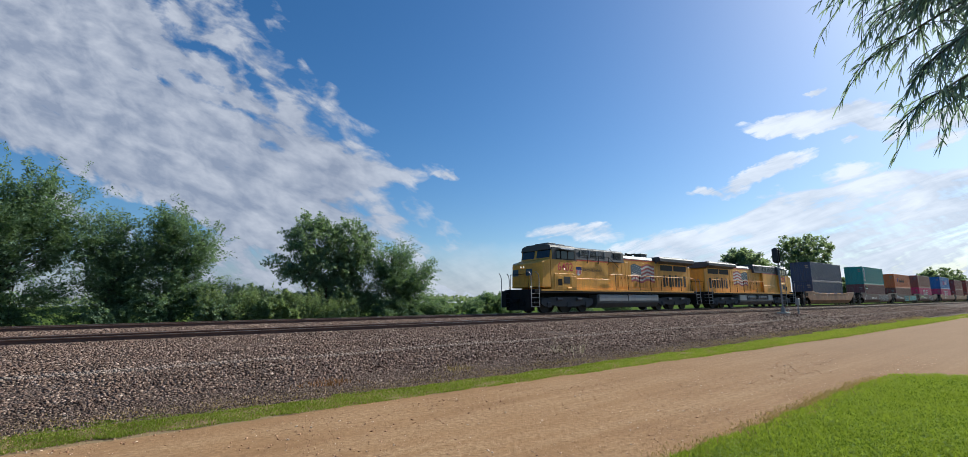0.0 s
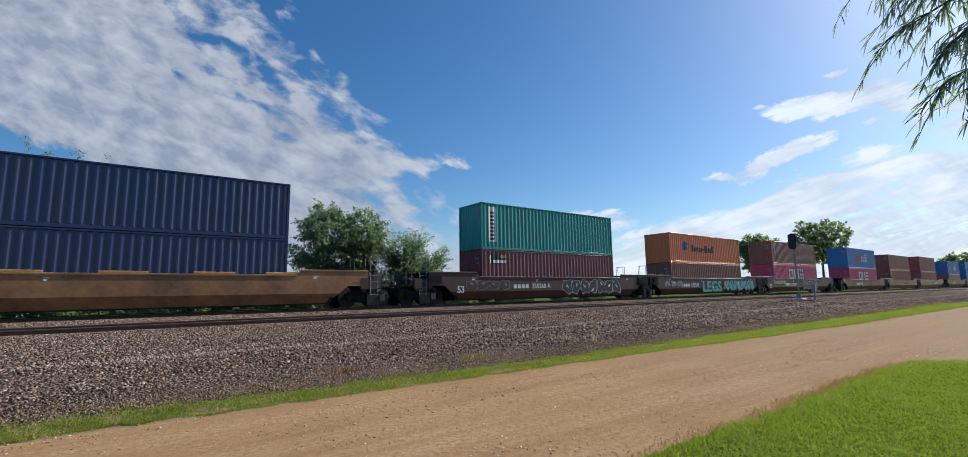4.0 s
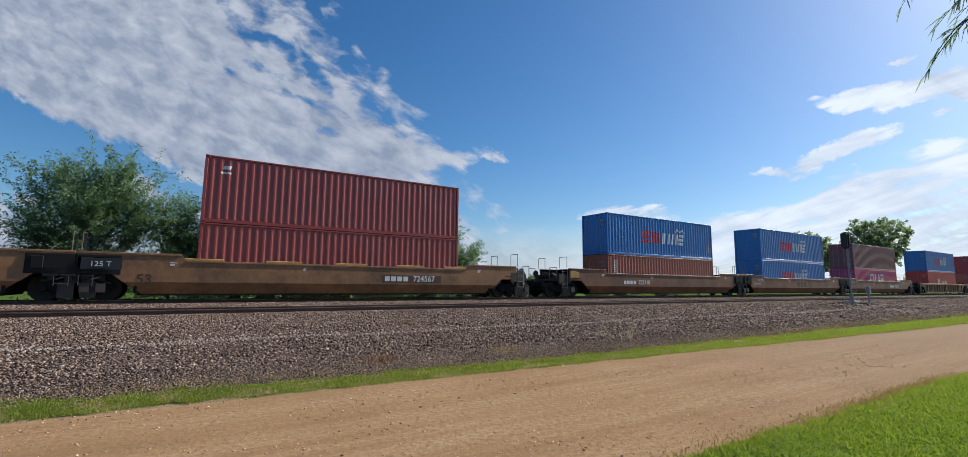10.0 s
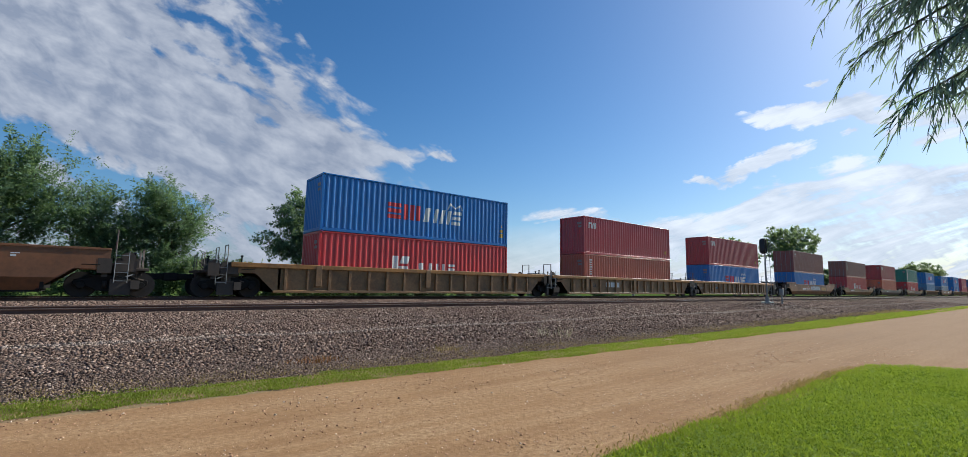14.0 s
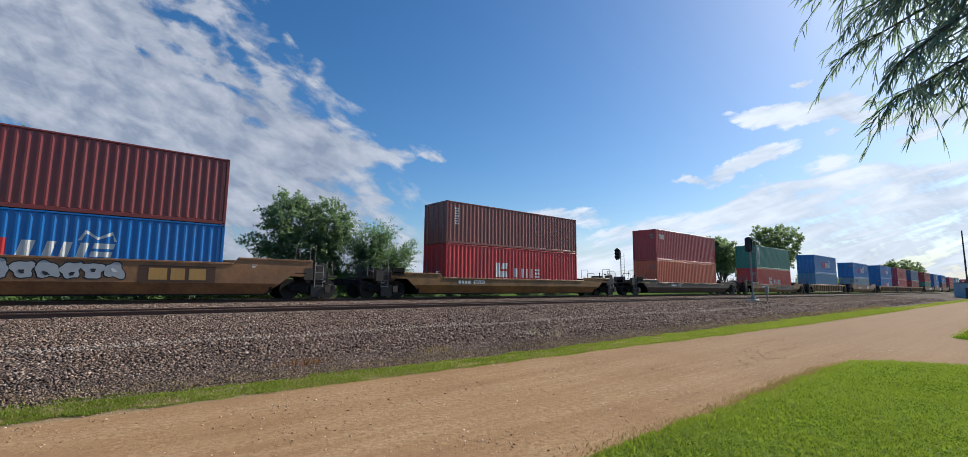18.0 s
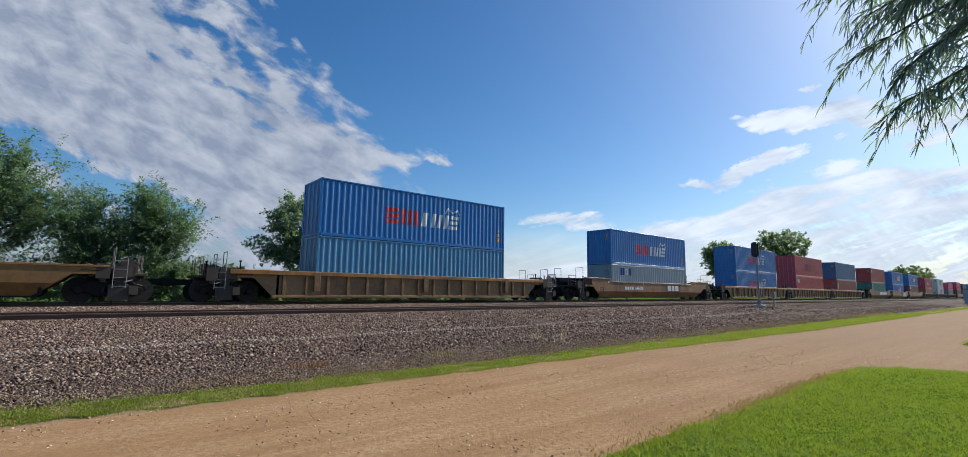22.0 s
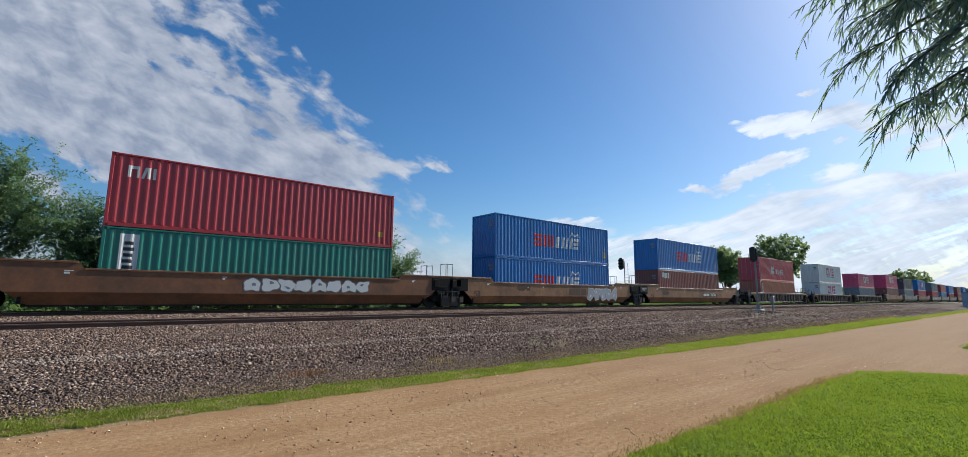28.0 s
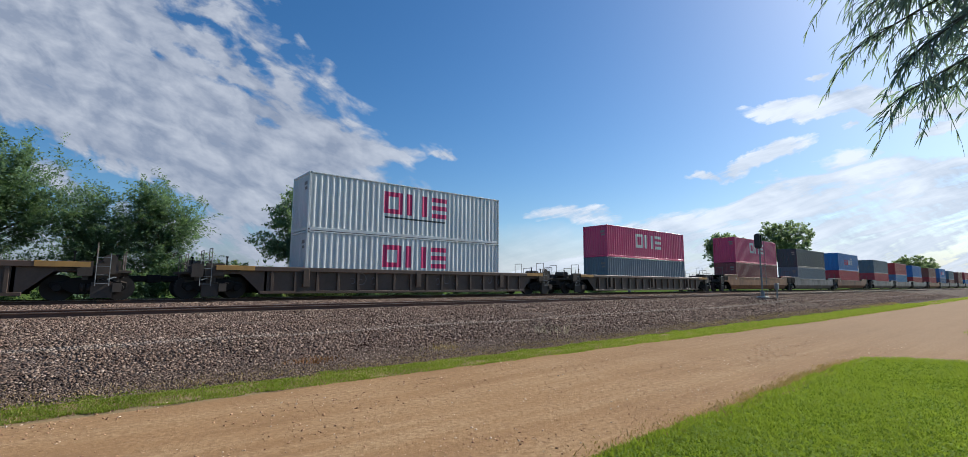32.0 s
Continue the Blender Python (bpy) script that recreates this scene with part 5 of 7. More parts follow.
def car_marks_ribbed(car, extra):
    for kind, u in extra.items():
        if kind == "logo":
            for k in range(3):
                part("logo_block", flat([bar(u + k * 0.62, 0.72, u + 0.5 + k * 0.62, 1.1)], -1.364).mesh("logo_block", tidy=False), MAT["letter_white"], car)
        if kind == "53":
            part("lettering", text_mesh("53", 0.36, u, 0.72, y=-1.364, bold=0.006), MAT["letter_dark"], car)
        if kind == "plate":
            part("number_board", flat([bar(u + 0.12, 0.74, u + 0.98, 0.97)], -1.363).mesh("number_board", tidy=False), MAT["letter_dark"], car)
            part("lettering", text_mesh("125 T", 0.24, -2.28, 0.76, y=-1.364), MAT["letter_white"], car)
            part("lettering", text_mesh("729117", 0.20, u + 0.18, 0.79, y=-1.367), MAT["letter_white"], car)
        for w in u if kind == "scrawl" else ():
            rng = random.Random(int(w * 7))
            for j in range(3):
                x0, r = w + j * 0.62 + rng.uniform(0, 0.12), rng.uniform(0.14, 0.24)
                turn, sweep, squeeze = rng.uniform(0, 6), rng.uniform(3.5, 7.5), rng.uniform(0.5, 1.0)
                curl = [(x0 + r * math.cos(turn + sweep * q / 10) * squeeze, -1.366, 0.80 + r * math.sin(turn + sweep * q / 10) + 0.03 * q * (j % 2)) for q in range(11)]
                part("graffiti", Geo().path(curl, 0.013, 4).mesh("graffiti"), MAT["letter_faded"], car, "thin white spray scrawl")


# -- stacks: x at 0 s, (upper colour, mark, height), (lower colour, mark, height), doors towards the engines --
STACKS = [
    (72.42, ("navy", "", STD), ("navy", "small_white", HIGH), 0), (95.59, ("teal", "panel", HIGH), ("wine", "plate", HIGH), 0), (115.39, ("orange", "orange", STD), ("maroon", "", STD), 0),
    (135.05, ("brown", "upright", STD), ("pink", "blocks", HIGH), 0), (159.04, ("blue", "two_tone", HIGH), ("pink", "blocks", HIGH), 0), (178.60, ("red_brown", "diamonds", STD), ("red_brown", "square", HIGH), 0),
    (198.33, ("red7", "square", HIGH), ("red7", "", HIGH), 0), (222.19, ("blue", "two_tone", HIGH), ("rust", "upright", STD), 0), (241.92, ("blue", "two_tone", HIGH), ("blue", "two_tone", HIGH), 0),
    (261.59, ("dark_maroon", "", HIGH), ("pink", "blocks", STD), 1), (285.32, ("blue", "two_tone", HIGH), ("red", "k", HIGH), 0), (305.28, ("cherry", "cherry", HIGH), ("rusty", "upright", HIGH), 0),
    (325.02, ("cherry", "cherry", HIGH), ("blue", "two_tone", HIGH), 0), (348.88, ("red_brown", "square", HIGH), ("blue", "two_tone", HIGH), 1), (372.78, ("brown", "upright", STD), ("red", "k", HIGH), 1),
    (396.57, ("cherry", "cherry", HIGH), ("burnt", "", HIGH), 0), (420.40, ("green", "panel", HIGH), ("red", "k", HIGH), 0), (444.13, ("blue", "two_tone", HIGH), ("sky", "", HIGH), 1),
    (468.04, ("blue", "two_tone", HIGH), ("grey", "corner_blue", STD), 0), (491.78, ("blue", "two_tone", HIGH), ("blue", "two_tone", HIGH), 0), (511.38, ("crimson", "painted_out", HIGH), ("crimson", "cherry", HIGH), 1),
    (530.97, ("dark_blue", "", HIGH), ("faded_red", "upright", HIGH), 0), (554.98, ("cherry", "cherry", HIGH), ("green", "panel", HIGH), 0), (574.59, ("blue", "two_tone", HIGH), ("blue", "two_tone", HIGH), 0),
    (594.31, ("blue", "two_tone", HIGH), ("red_brown", "white_patch", HIGH), 0), (617.95, ("crimson", "k", HIGH), ("rusty", "upright", STD), 1), (641.65, ("white", "blocks_magenta", HIGH), ("white", "blocks_magenta", HIGH), 0),
    (665.40, ("pink", "blocks", STD), ("slate", "", STD), 0), (689.10, ("pink", "blocks", HIGH), ("dark_maroon", "", HIGH), 0), (708.90, ("ink", "", STD), ("slate", "", HIGH), 0),
    (728.60, ("blue", "two_tone", HIGH), ("crimson", "", HIGH), 0), (752.40, ("slate", "", STD), ("crimson", "", HIGH), 0), (772.00, ("cherry", "", STD), ("sky", "", HIGH), 0), (792.00, ("blue", "", HIGH), ("cherry", "", STD), 0),
    (815.80, ("brown", "", STD), ("cherry", "", HIGH), 0), (835.50, ("blue", "two_tone", HIGH), ("dark_blue", "", HIGH), 0), (855.20, ("slate", "", HIGH), ("maroon", "", STD), 0), (879.00, ("maroon", "", HIGH), ("maroon", "", STD), 0),
    (898.70, ("cherry", "", HIGH), ("blue", "", HIGH), 0), (918.40, ("blue", "", HIGH), ("blue", "", HIGH), 0), (942.20, ("crimson", "", HIGH), ("red", "", HIGH), 0), (961.90, ("green", "", HIGH), ("brown", "", HIGH), 0),
    (981.60, ("blue", "", HIGH), ("slate", "", HIGH), 0), (1005.4, ("orange", "", HIGH), ("maroon", "", HIGH), 0), (1025.1, ("blue", "", HIGH), ("pink", "", HIGH), 0), (1044.8, ("brown", "", HIGH), ("brown", "", HIGH), 0),
]


def build_wagons():
    A, B = smooth_car, ribbed_car
    xs = [s[0] for s in STACKS]
    A(xs[0], "tan", "end", "end", pads=True, extra={"53": "letter_brown"})
    A(xs[1], "chocolate", "end", "joint", extra={"53": "letter_white", "number": "255268 A", "nx": 2.2, "spray": [(6.5, 12.5, 0.36, 1.50, 7, "letter_dark", "spray_silver"), (-1.3, 1.9, 0.75, 1.4, 4, "chocolate_edge", "letter_grey")]})
    A(xs[2], "chocolate", "joint", "joint", extra={"number": "255268", "nx": 0.95, "word": 4.25, "spray": [(4.0, 8.1, 0.33, 1.52, 5, "letter_dark", "letter_dark"), (7.6, 8.5, 0.5, 1.4, 2, "letter_yellow", "letter_dark"), (8.4, 14.0, 0.33, 1.54, 8, "spray_teal", "letter_dark"), (-1.6, 1.2, 0.8, 1.4, 3, "letter_grey", "chocolate_edge")]})
    A(xs[3], "chocolate", "joint", "end", extra={"53": "letter_white", "number": "255268 B", "nx": 2.0, "spray": [(-0.9, 2.1, 0.95, 1.5, 4, "spray_green", "letter_dark"), (6.8, 11.1, 0.36, 1.46, 6, "letter_dark", "spray_silver")]})
    A(xs[4], "tan2", "end", "joint", extra={"number": "724567", "nx": 1.5})
    A(xs[5], "tan", "joint", "joint", extra={"53": "letter_brown", "125": 1, "panel": 4.75})
    A(xs[6], "tan", "joint", "end", pads=True, extra={"53": "letter_brown", "125": 1, "number": "724567", "nx": 7.95, "board": 1})
    A(xs[7], "tan2", "end", "joint", extra={"number": "723110", "nx": 1.2})
    A(xs[8], "tan2", "joint", "joint", extra={"panel": 5.2, "panel_mat": "faded_amber", "scribble": 1})
    A(xs[9], "tan2", "joint", "end", pads=True, extra={"number": "723110", "nx": 8.9})
    B(xs[10], "brown", "end", "joint", chord="ochre")
    B(xs[11], "brown", "joint", "joint", chord="ochre", extra={"53": 0.8, "logo": 2.4})
    B(xs[12], "brown", "joint", "end", chord="ochre", extra={"plate": 0.5, "53": 5.2})
    A(xs[13], "tan", "end", "end", extra={"number": "645370", "nx": 1.9, "ink": "letter_white", "panel": 9.3, "panel_mat": "letter_brown", "panel_ink": "amber_pad", "spray": [(5.2, 8.9, 0.75, 1.5, 6, "spray_silver", "letter_dark")]})
    A(xs[14], "low_tan", "end", "end", (1.16, 1.38), extra={"number": "475920", "nx": 0.75, "low": 1})
    A(xs[15], "black", "end", "end", (1.16, 1.38), extra={"number": "72429", "nx": 2.0, "low": 1, "reflect": 1})
    A(xs[16], "low_tan", "end", "end", (1.16, 1.38), extra={"number": "475978", "nx": 0.6, "low": 1, "spray": [(5.2, 12.2, 0.45, 1.05, 8, "letter_brown", "letter_grey")]})
    B(xs[17], "brown", "end", "end", 1.42, 1.02, "ochre")
    A(xs[18], "tan", "end", "end", (1.48, 1.72), extra={"53": "letter_brown", "number": "646036", "nx": 1.4, "panel": 7.8, "panel_mat": "letter_brown", "panel_ink": "letter_white"})
    B(xs[19], "brown", "end", "joint", 1.46, 1.02, "ochre")
    B(xs[20], "brown", "joint", "joint", 1.46, 1.02, "ochre")
    B(xs[21], "brown", "joint", "end", 1.46, 1.02, "ochre")
    A(xs[22], "tan2", "end", "joint", extra={"spray": [(4.9, 10.8, 0.75, 1.45, 8, "letter_white", "letter_grey")]})
    A(xs[23], "tan", "joint", "joint", extra={"53": "letter_brown", "panel": 6.6, "panel_mat": "tan_edge", "panel_ink": "letter_brown", "spray": [(9.0, 12.8, 0.35, 1.48, 5, "spray_silver", "letter_white"), (1.7, 2.9, 1.05, 1.45, 3, "letter_brown", "letter_brown")]})
    A(xs[24], "tan", "joint", "end", extra={"53": "letter_brown", "125": 1, "number": "766740", "nx": 7.95, "board": 1, "spray": [(0.1, 1.2, 0.9, 1.3, 2, "letter_brown", "letter_brown")]})
    B(xs[25], "dark", "end", "end", 1.40, 1.02, "dark", extra={"scrawl": (0.9, 3.0, 7.9)})
    B(xs[26], "dark", "end", "end", 1.40, 1.02, "dark", extra={"scrawl": (2.2, 7.4, 10.6)})
    B(xs[27], "dark", "end", "end", 1.40, 1.02, "dark")
    rng = random.Random(7)
    for i in range(28, len(xs)):
        gap_l, gap_r = xs[i] - xs[i - 1], (xs[i + 1] - xs[i]) if i + 1 < len(xs) else 30
        # pale grey picks: glare and haze on distant cars, painted in as colour
        A(xs[i], rng.choice(("grey", "grey", "tan", "tan2")), "end" if gap_l > 21 else "joint", "end" if gap_r > 21 else "joint")


MAT["chocolate_edge"] = WAGON["chocolate"]
MAT["tan_edge"] = WAGON["tan"]
build_wagons()
for i, (x, up, low, doors) in enumerate(STACKS):
    container(low[0], low[1], low[2], x, 0.31, False, doors, i < 30)
    container(up[0], up[1], up[2], x, 0.31 + low[2], True, doors, i < 30)


# -- locomotives: local x from the front coupler backwards --
def locomotive(x, facing, number, slogan, label):
    lo = thing("locomotive", label, "locomotive", "engines of the train")
    Y, Gr, K = MAT["loco_yellow"], MAT["loco_grey"], MAT["steel_black"]
    side = -1 if facing < 0 else 1          # the side that this camera sees, in local y

    def add(name, geo, mat, parent=lo, label="", bevel=0.0, smooth=False):
        return part(name, geo.mesh(name, bevel=bevel, smooth=smooth) if isinstance(geo, Geo) else geo, mat, parent, label)

    sill = add("frame", Geo().box(0.9, -1.52, 1.32, 21.5, 1.52, 1.58).box(1.2, -0.7, 0.9, 21.2, 0.7, 1.32), K, bevel=0.02)
    add("sill_stripe", Geo().box(1.5, -1.527, 1.47, 20.9, 1.527, 1.583), Y, sill)
    tank_top = 1.24 if facing < 0 else 0.84          # the trailing engine carries its reservoirs on a lower tank
    tank = add("fuel_tank", Geo().prism([(-1.42, 0.62), (-1.15, 0.28), (1.15, 0.28), (1.42, 0.62), (1.42, tank_top), (-1.42, tank_top)], 7.3, 15.3, "x"), MAT["tank"], bevel=0.03)
    if facing < 0:
        for a, b in ((7.5, 11.0), (11.1, 15.2)):
            add("tank_cover", Geo().prism([(-1.47, 0.78), (-1.47, 1.20), (-1.36, 1.27), (-1.36, 0.72)], a, b, "x"), MAT["silver"], tank, bevel=0.01)
    else:
        for a in (8.6, 11.4):
            add("air_reservoir", Geo().tube((a, side * 1.20, 1.08), (a + 2.1, side * 1.20, 1.08), 0.235, n=20), MAT["galvanised"], tank, smooth=False)
            add("reservoir_strap", Geo().tube((a + 0.3, side * 1.20, 1.08), (a + 0.36, side * 1.20, 1.08), 0.243, n=20).tube((a + 1.7, side * 1.20, 1.08), (a + 1.76, side * 1.20, 1.08), 0.243, n=20), K, tank)
        for a, b in ((7.3, 8.4), (13.8, 15.4)):
            add("tank_cover", Geo().box(a, min(side * 1.46, side * 0.72), 0.75, b, max(side * 1.46, side * 0.72), 1.28), MAT["silver"], tank, bevel=0.01)
    # hood
    hood = add("hood", Geo().prism([(-1.0, 1.6), (1.0, 1.6), (1.0, 4.10), (0.82, 4.36), (-0.82, 4.36), (-1.0, 4.10)], 10.2, 21.0, "x"), Y, bevel=0.02)
    add("hood_roof", Geo().prism([(-1.004, 4.10), (-0.825, 4.365), (0.825, 4.365), (1.004, 4.10), (1.004, 4.16), (0.82, 4.40), (-0.82, 4.40), (-1.004, 4.16)], 10.2, 16.2, "x"), Gr, hood)
    add("red_stripe", Geo().box(10.2, -1.008, 4.02, 21.0, 1.008, 4.09), MAT["loco_red"], hood)
    for i in range(12):
        a = 10.5 + i * 0.48
        d = add("hood_door", Geo().box(a, side * 1.0, 1.85, a + 0.43, side * 1.02, 3.85), Y, hood, bevel=0.008)
        add("door_handle", Geo().box(a + 0.34, side * 1.02, 2.5, a + 0.37, side * 1.04, 2.66), K, d)
    # radiator wing
    wing = add("radiator_wing", Geo().prism([(-1.0, 3.93), (-1.52, 4.10), (-1.52, 4.36), (-1.38, 4.47), (1.38, 4.47), (1.52, 4.36), (1.52, 4.10), (1.0, 3.93)], 15.7, 21.38, "x"), Gr, bevel=0.02)
    add("radiator_top", Geo().box(17.0, -1.2, 4.45, 20.8, 1.2, 4.54), Gr, wing, bevel=0.02)
    add("rear_hood", Geo().prism([(-1.0, 1.6), (1.0, 1.6), (1.0, 3.8), (-1.0, 3.8)], 21.0, 21.42, "x"), Y, bevel=0.03)
    for a, b in ((16.5, 18.4), (18.6, 20.7)):
        add("intake_grille", Geo().box(a, side * 1.0, 3.36, b, side * 1.014, 3.84), MAT["grille"], hood)
    for i, (w, h0, h1) in enumerate(((0.32, 1.95, 2.95), (0.24, 2.05, 2.8), (0.28, 1.95, 3.0), (0.2, 2.0, 2.9), (0.3, 1.95, 3.0), (0.3, 1.95, 2.9), (0.22, 2.05, 2.75), (0.34, 1.95, 2.95))):
        a = 16.85 + i * 0.48
        add("louvre", Geo().box(a, side * 1.0, h0, a + w, side * 1.012, h1), MAT["grille"], hood)
    # blower and inverter section behind the cab
    add("equipment_hood", Geo().prism([(-1.28, 1.56), (1.28, 1.56), (1.28, 3.75), (-1.28, 3.75)], 5.05, 8.92, "x"), Y, bevel=0.03)
    add("equipment_box", Geo().box(5.06, side * 1.27, 1.57, 8.9, side * 1.33, 2.40), Y, bevel=0.02)
    add("equipment_hood", Geo().prism([(-1.02, 1.6), (1.02, 1.6), (1.02, 3.8), (-1.02, 3.8)], 8.92, 10.2, "x"), Y, bevel=0.02)
    inv = add("blower_housing", Geo().prism([(-1.28, 3.75), (1.28, 3.75), (1.2, 4.55), (1.0, 4.66), (-1.0, 4.66), (-1.2, 4.55)], 5.1, 10.98, "x"), Gr, bevel=0.02)
    for a, b in ((5.85, 6.61), (6.82, 7.61), (7.78, 8.56), (9.71, 10.65)):
        gmesh = Geo().box(a, side * 1.21, 3.98, b, side * 1.262, 4.45)
        gr = add("air_grille", gmesh, MAT["grille"], inv)
        fr = Geo()
        for k in range(6):
            fr.box(a, side * 1.262, 4.0 + k * 0.08, b, side * 1.275, 4.02 + k * 0.08)
        if b < 9:
            fr.box(a - 0.05, side * 1.262, 3.95, a, side * 1.29, 4.48).box(b, side * 1.262, 3.95, b + 0.05, side * 1.29, 4.48)
        add("grille_slat", fr, MAT["silver"] if b < 9 else Gr, gr)
    roof_rail = Geo().tube((5.1, side * 1.42, 4.06), (8.9, side * 1.42, 4.06), 0.018, n=6)
    for px in (5.15, 6.4, 7.65, 8.85):
        roof_rail.tube((px, side * 1.42, 3.55), (px, side * 1.42, 4.06), 0.022, n=6).tube((px, side * 1.42, 3.55), (px, side * 1.27, 3.55), 0.02, n=5)
    roof_rail.tube((8.9, side * 1.42, 4.06), (10.1, side * 1.42, 3.3), 0.018, n=6).tube((9.0, side * 1.44, 4.7), (9.9, side * 1.44, 3.9), 0.018, n=6)
    if facing < 0:
        add("roof_rail", roof_rail, K)
    add("stripe_under_roof", Geo().box(5.06, -1.284, 3.66, 8.91, 1.284, 3.74), MAT["loco_red"])
    # cab and nose
    cab = add("cab", Geo().prism([(2.44, 1.5), (5.05, 1.5), (5.05, 4.42), (2.62, 4.42), (2.44, 3.62)], -1.50, 1.50, "y"), Y, bevel=0.04)
    add("cab_roof", Geo().prism([(-1.52, 4.30), (1.52, 4.30), (1.36, 4.62), (0.9, 4.74), (-0.9, 4.74), (-1.36, 4.62)], 2.48, 5.1, "x"), Gr, bevel=0.03)
    add("cab_window_band", Geo().box(2.60, -1.508, 3.62, 5.07, 1.508, 4.46), Gr, cab)
    for a, b in ((3.03, 3.38), (3.50, 4.12), (4.20, 4.83)):
        w = add("side_window", Geo().box(a, side * 1.505, 3.70, b, side * 1.515, 4.22), MAT["glass"], cab)
        add("window_frame", Geo().box(a - 0.04, side * 1.505, 4.22, b + 0.04, side * 1.53, 4.26).box(a - 0.04, side * 1.505, 3.66, b + 0.04, side * 1.53, 3.70).box(a - 0.04, side * 1.505, 3.7, a, side * 1.53, 4.22).box(b, side * 1.505, 3.7, b + 0.04, side * 1.53, 4.22), MAT["truck"], w)
    add("sun_visor", Geo().add([(3.2, side * 1.52, 4.44), (4.6, side * 1.52, 4.44), (4.52, side * 1.86, 4.30), (3.28, side * 1.86, 4.30), (3.2, side * 1.52, 4.47), (4.6, side * 1.52, 4.47), (4.52, side * 1.86, 4.325), (3.28, side * 1.86, 4.325)], [(0, 1, 2, 3), (7, 6, 5, 4), (0, 4, 5, 1), (2, 6, 7, 3), (1, 5, 6, 2), (0, 3, 7, 4)]), MAT["silver"], cab)
    for s in (-1, 1):
        add("windscreen", Geo().add([(2.455, s * 0.12, 3.76), (2.455, s * 1.38, 3.76), (2.58, s * 1.38, 4.32), (2.58, s * 0.12, 4.32)], [(0, 1, 2, 3)]), MAT["glass"], cab)
    plan = [(2.46, -1.497), (1.58, -1.497), (1.18, -1.0), (1.18, 1.0), (1.58, 1.497), (2.46, 1.497)]
    high = [3.66, 3.42, 3.32, 3.32, 3.42, 3.66]
    nose = add("nose", Geo().add([(u, v, 1.70) for u, v in plan] + [(u + (0.06 if u < 2 else 0), v * 0.996, h) for (u, v), h in zip(plan, high)],
                                 [(0, 1, 2, 3, 4, 5), (11, 10, 7, 6), (10, 9, 8, 7)] + [(i, i + 6, (i + 1) % 6 + 6, (i + 1) % 6) for i in range(6)]), Y, bevel=0.05)
    add("nose_door", Geo().box(1.16, -0.3, 1.75, 1.2, 0.35, 2.9), Y, nose, bevel=0.01)
    for y in (-0.13, 0.13):
        add("headlight", Geo().tube((1.19, y, 3.10), (1.26, y, 3.10), 0.06, n=14), MAT["lamp"], nose)
    for y in (-1.05, 1.05):
        add("ditch_light", Geo().tube((0.97, y, 1.74), (1.06, y, 1.74), 0.055, n=14), MAT["lamp"], nose)
    for y0, y1 in ((-1.2, -0.45), (0.45, 1.2)):
        add("wing_mark", Geo().add([(1.20, y0 * 0.8, 2.5), (1.20, y1 * 0.8, 2.5), (1.215, y1 * 0.8, 2.95), (1.215, y0 * 0.8, 2.95)], [(0, 1, 2, 3)]).mesh("wing_mark", tidy=False), MAT["banner_blue"], nose)
    skirt = add("side_locker", Geo().box(2.77, side * 1.49, 1.58, 5.02, side * 1.535, 2.67), Y, cab, bevel=0.015)
    for a, b in ((2.99, 3.60), (4.42, 4.95)):
        add("locker_door", Geo().box(a, side * 1.535, 1.72, b, side * 1.55, 2.5), Y, skirt, bevel=0.01)
    add("locker_vent", Geo().box(3.08, side * 1.55, 1.85, 3.5, side * 1.556, 2.3), MAT["truck"], skirt)
    add("locker_vent", Geo().box(3.70, side * 1.535, 1.98, 4.30, side * 1.545, 2.46), MAT["grille"], skirt)
    add("locker_step", Geo().box(3.95, side * 1.535, 1.60, 4.45, side * 1.60, 1.72), Y, skirt, bevel=0.01)
    # roof items
    horn = Geo()
    for k, y in enumerate((-0.35, -0.12, 0.12, 0.35)):
        horn.tube((13.3, y, 4.66), (12.85 if k % 2 else 13.8, y, 4.66), 0.03, 0.09, n=8)
    horn.box(13.25, -0.4, 4.38, 13.35, 0.4, 4.64)
    add("horn", horn, K)
    add("exhaust_stack", Geo().box(14.75, -0.35, 4.38, 15.6, 0.35, 4.78).box(14.68, -0.4, 4.70, 15.67, 0.4, 4.8), Gr, bevel=0.03)
    add("roof_box", Geo().box(2.95, -0.8, 4.76, 3.75, 0.5, 4.86).box(4.1, -0.7, 4.76, 4.8, 0.5, 4.84), Gr, bevel=0.02)
    # walkways, handrails, steps
    for s in (-1, 1):
        rail = Geo().tube((8.95, s * 1.46, 2.76), (20.95, s * 1.46, 2.76), 0.024, n=6)
        for k in range(8):
            px = 9.55 + k * 1.56
            add("rail_post", Geo().tube((px, s * 1.46, 1.58), (px, s * 1.46, 2.76), 0.022, n=6), K)
        add("handrail", rail, Y, label="yellow tubular handrail")
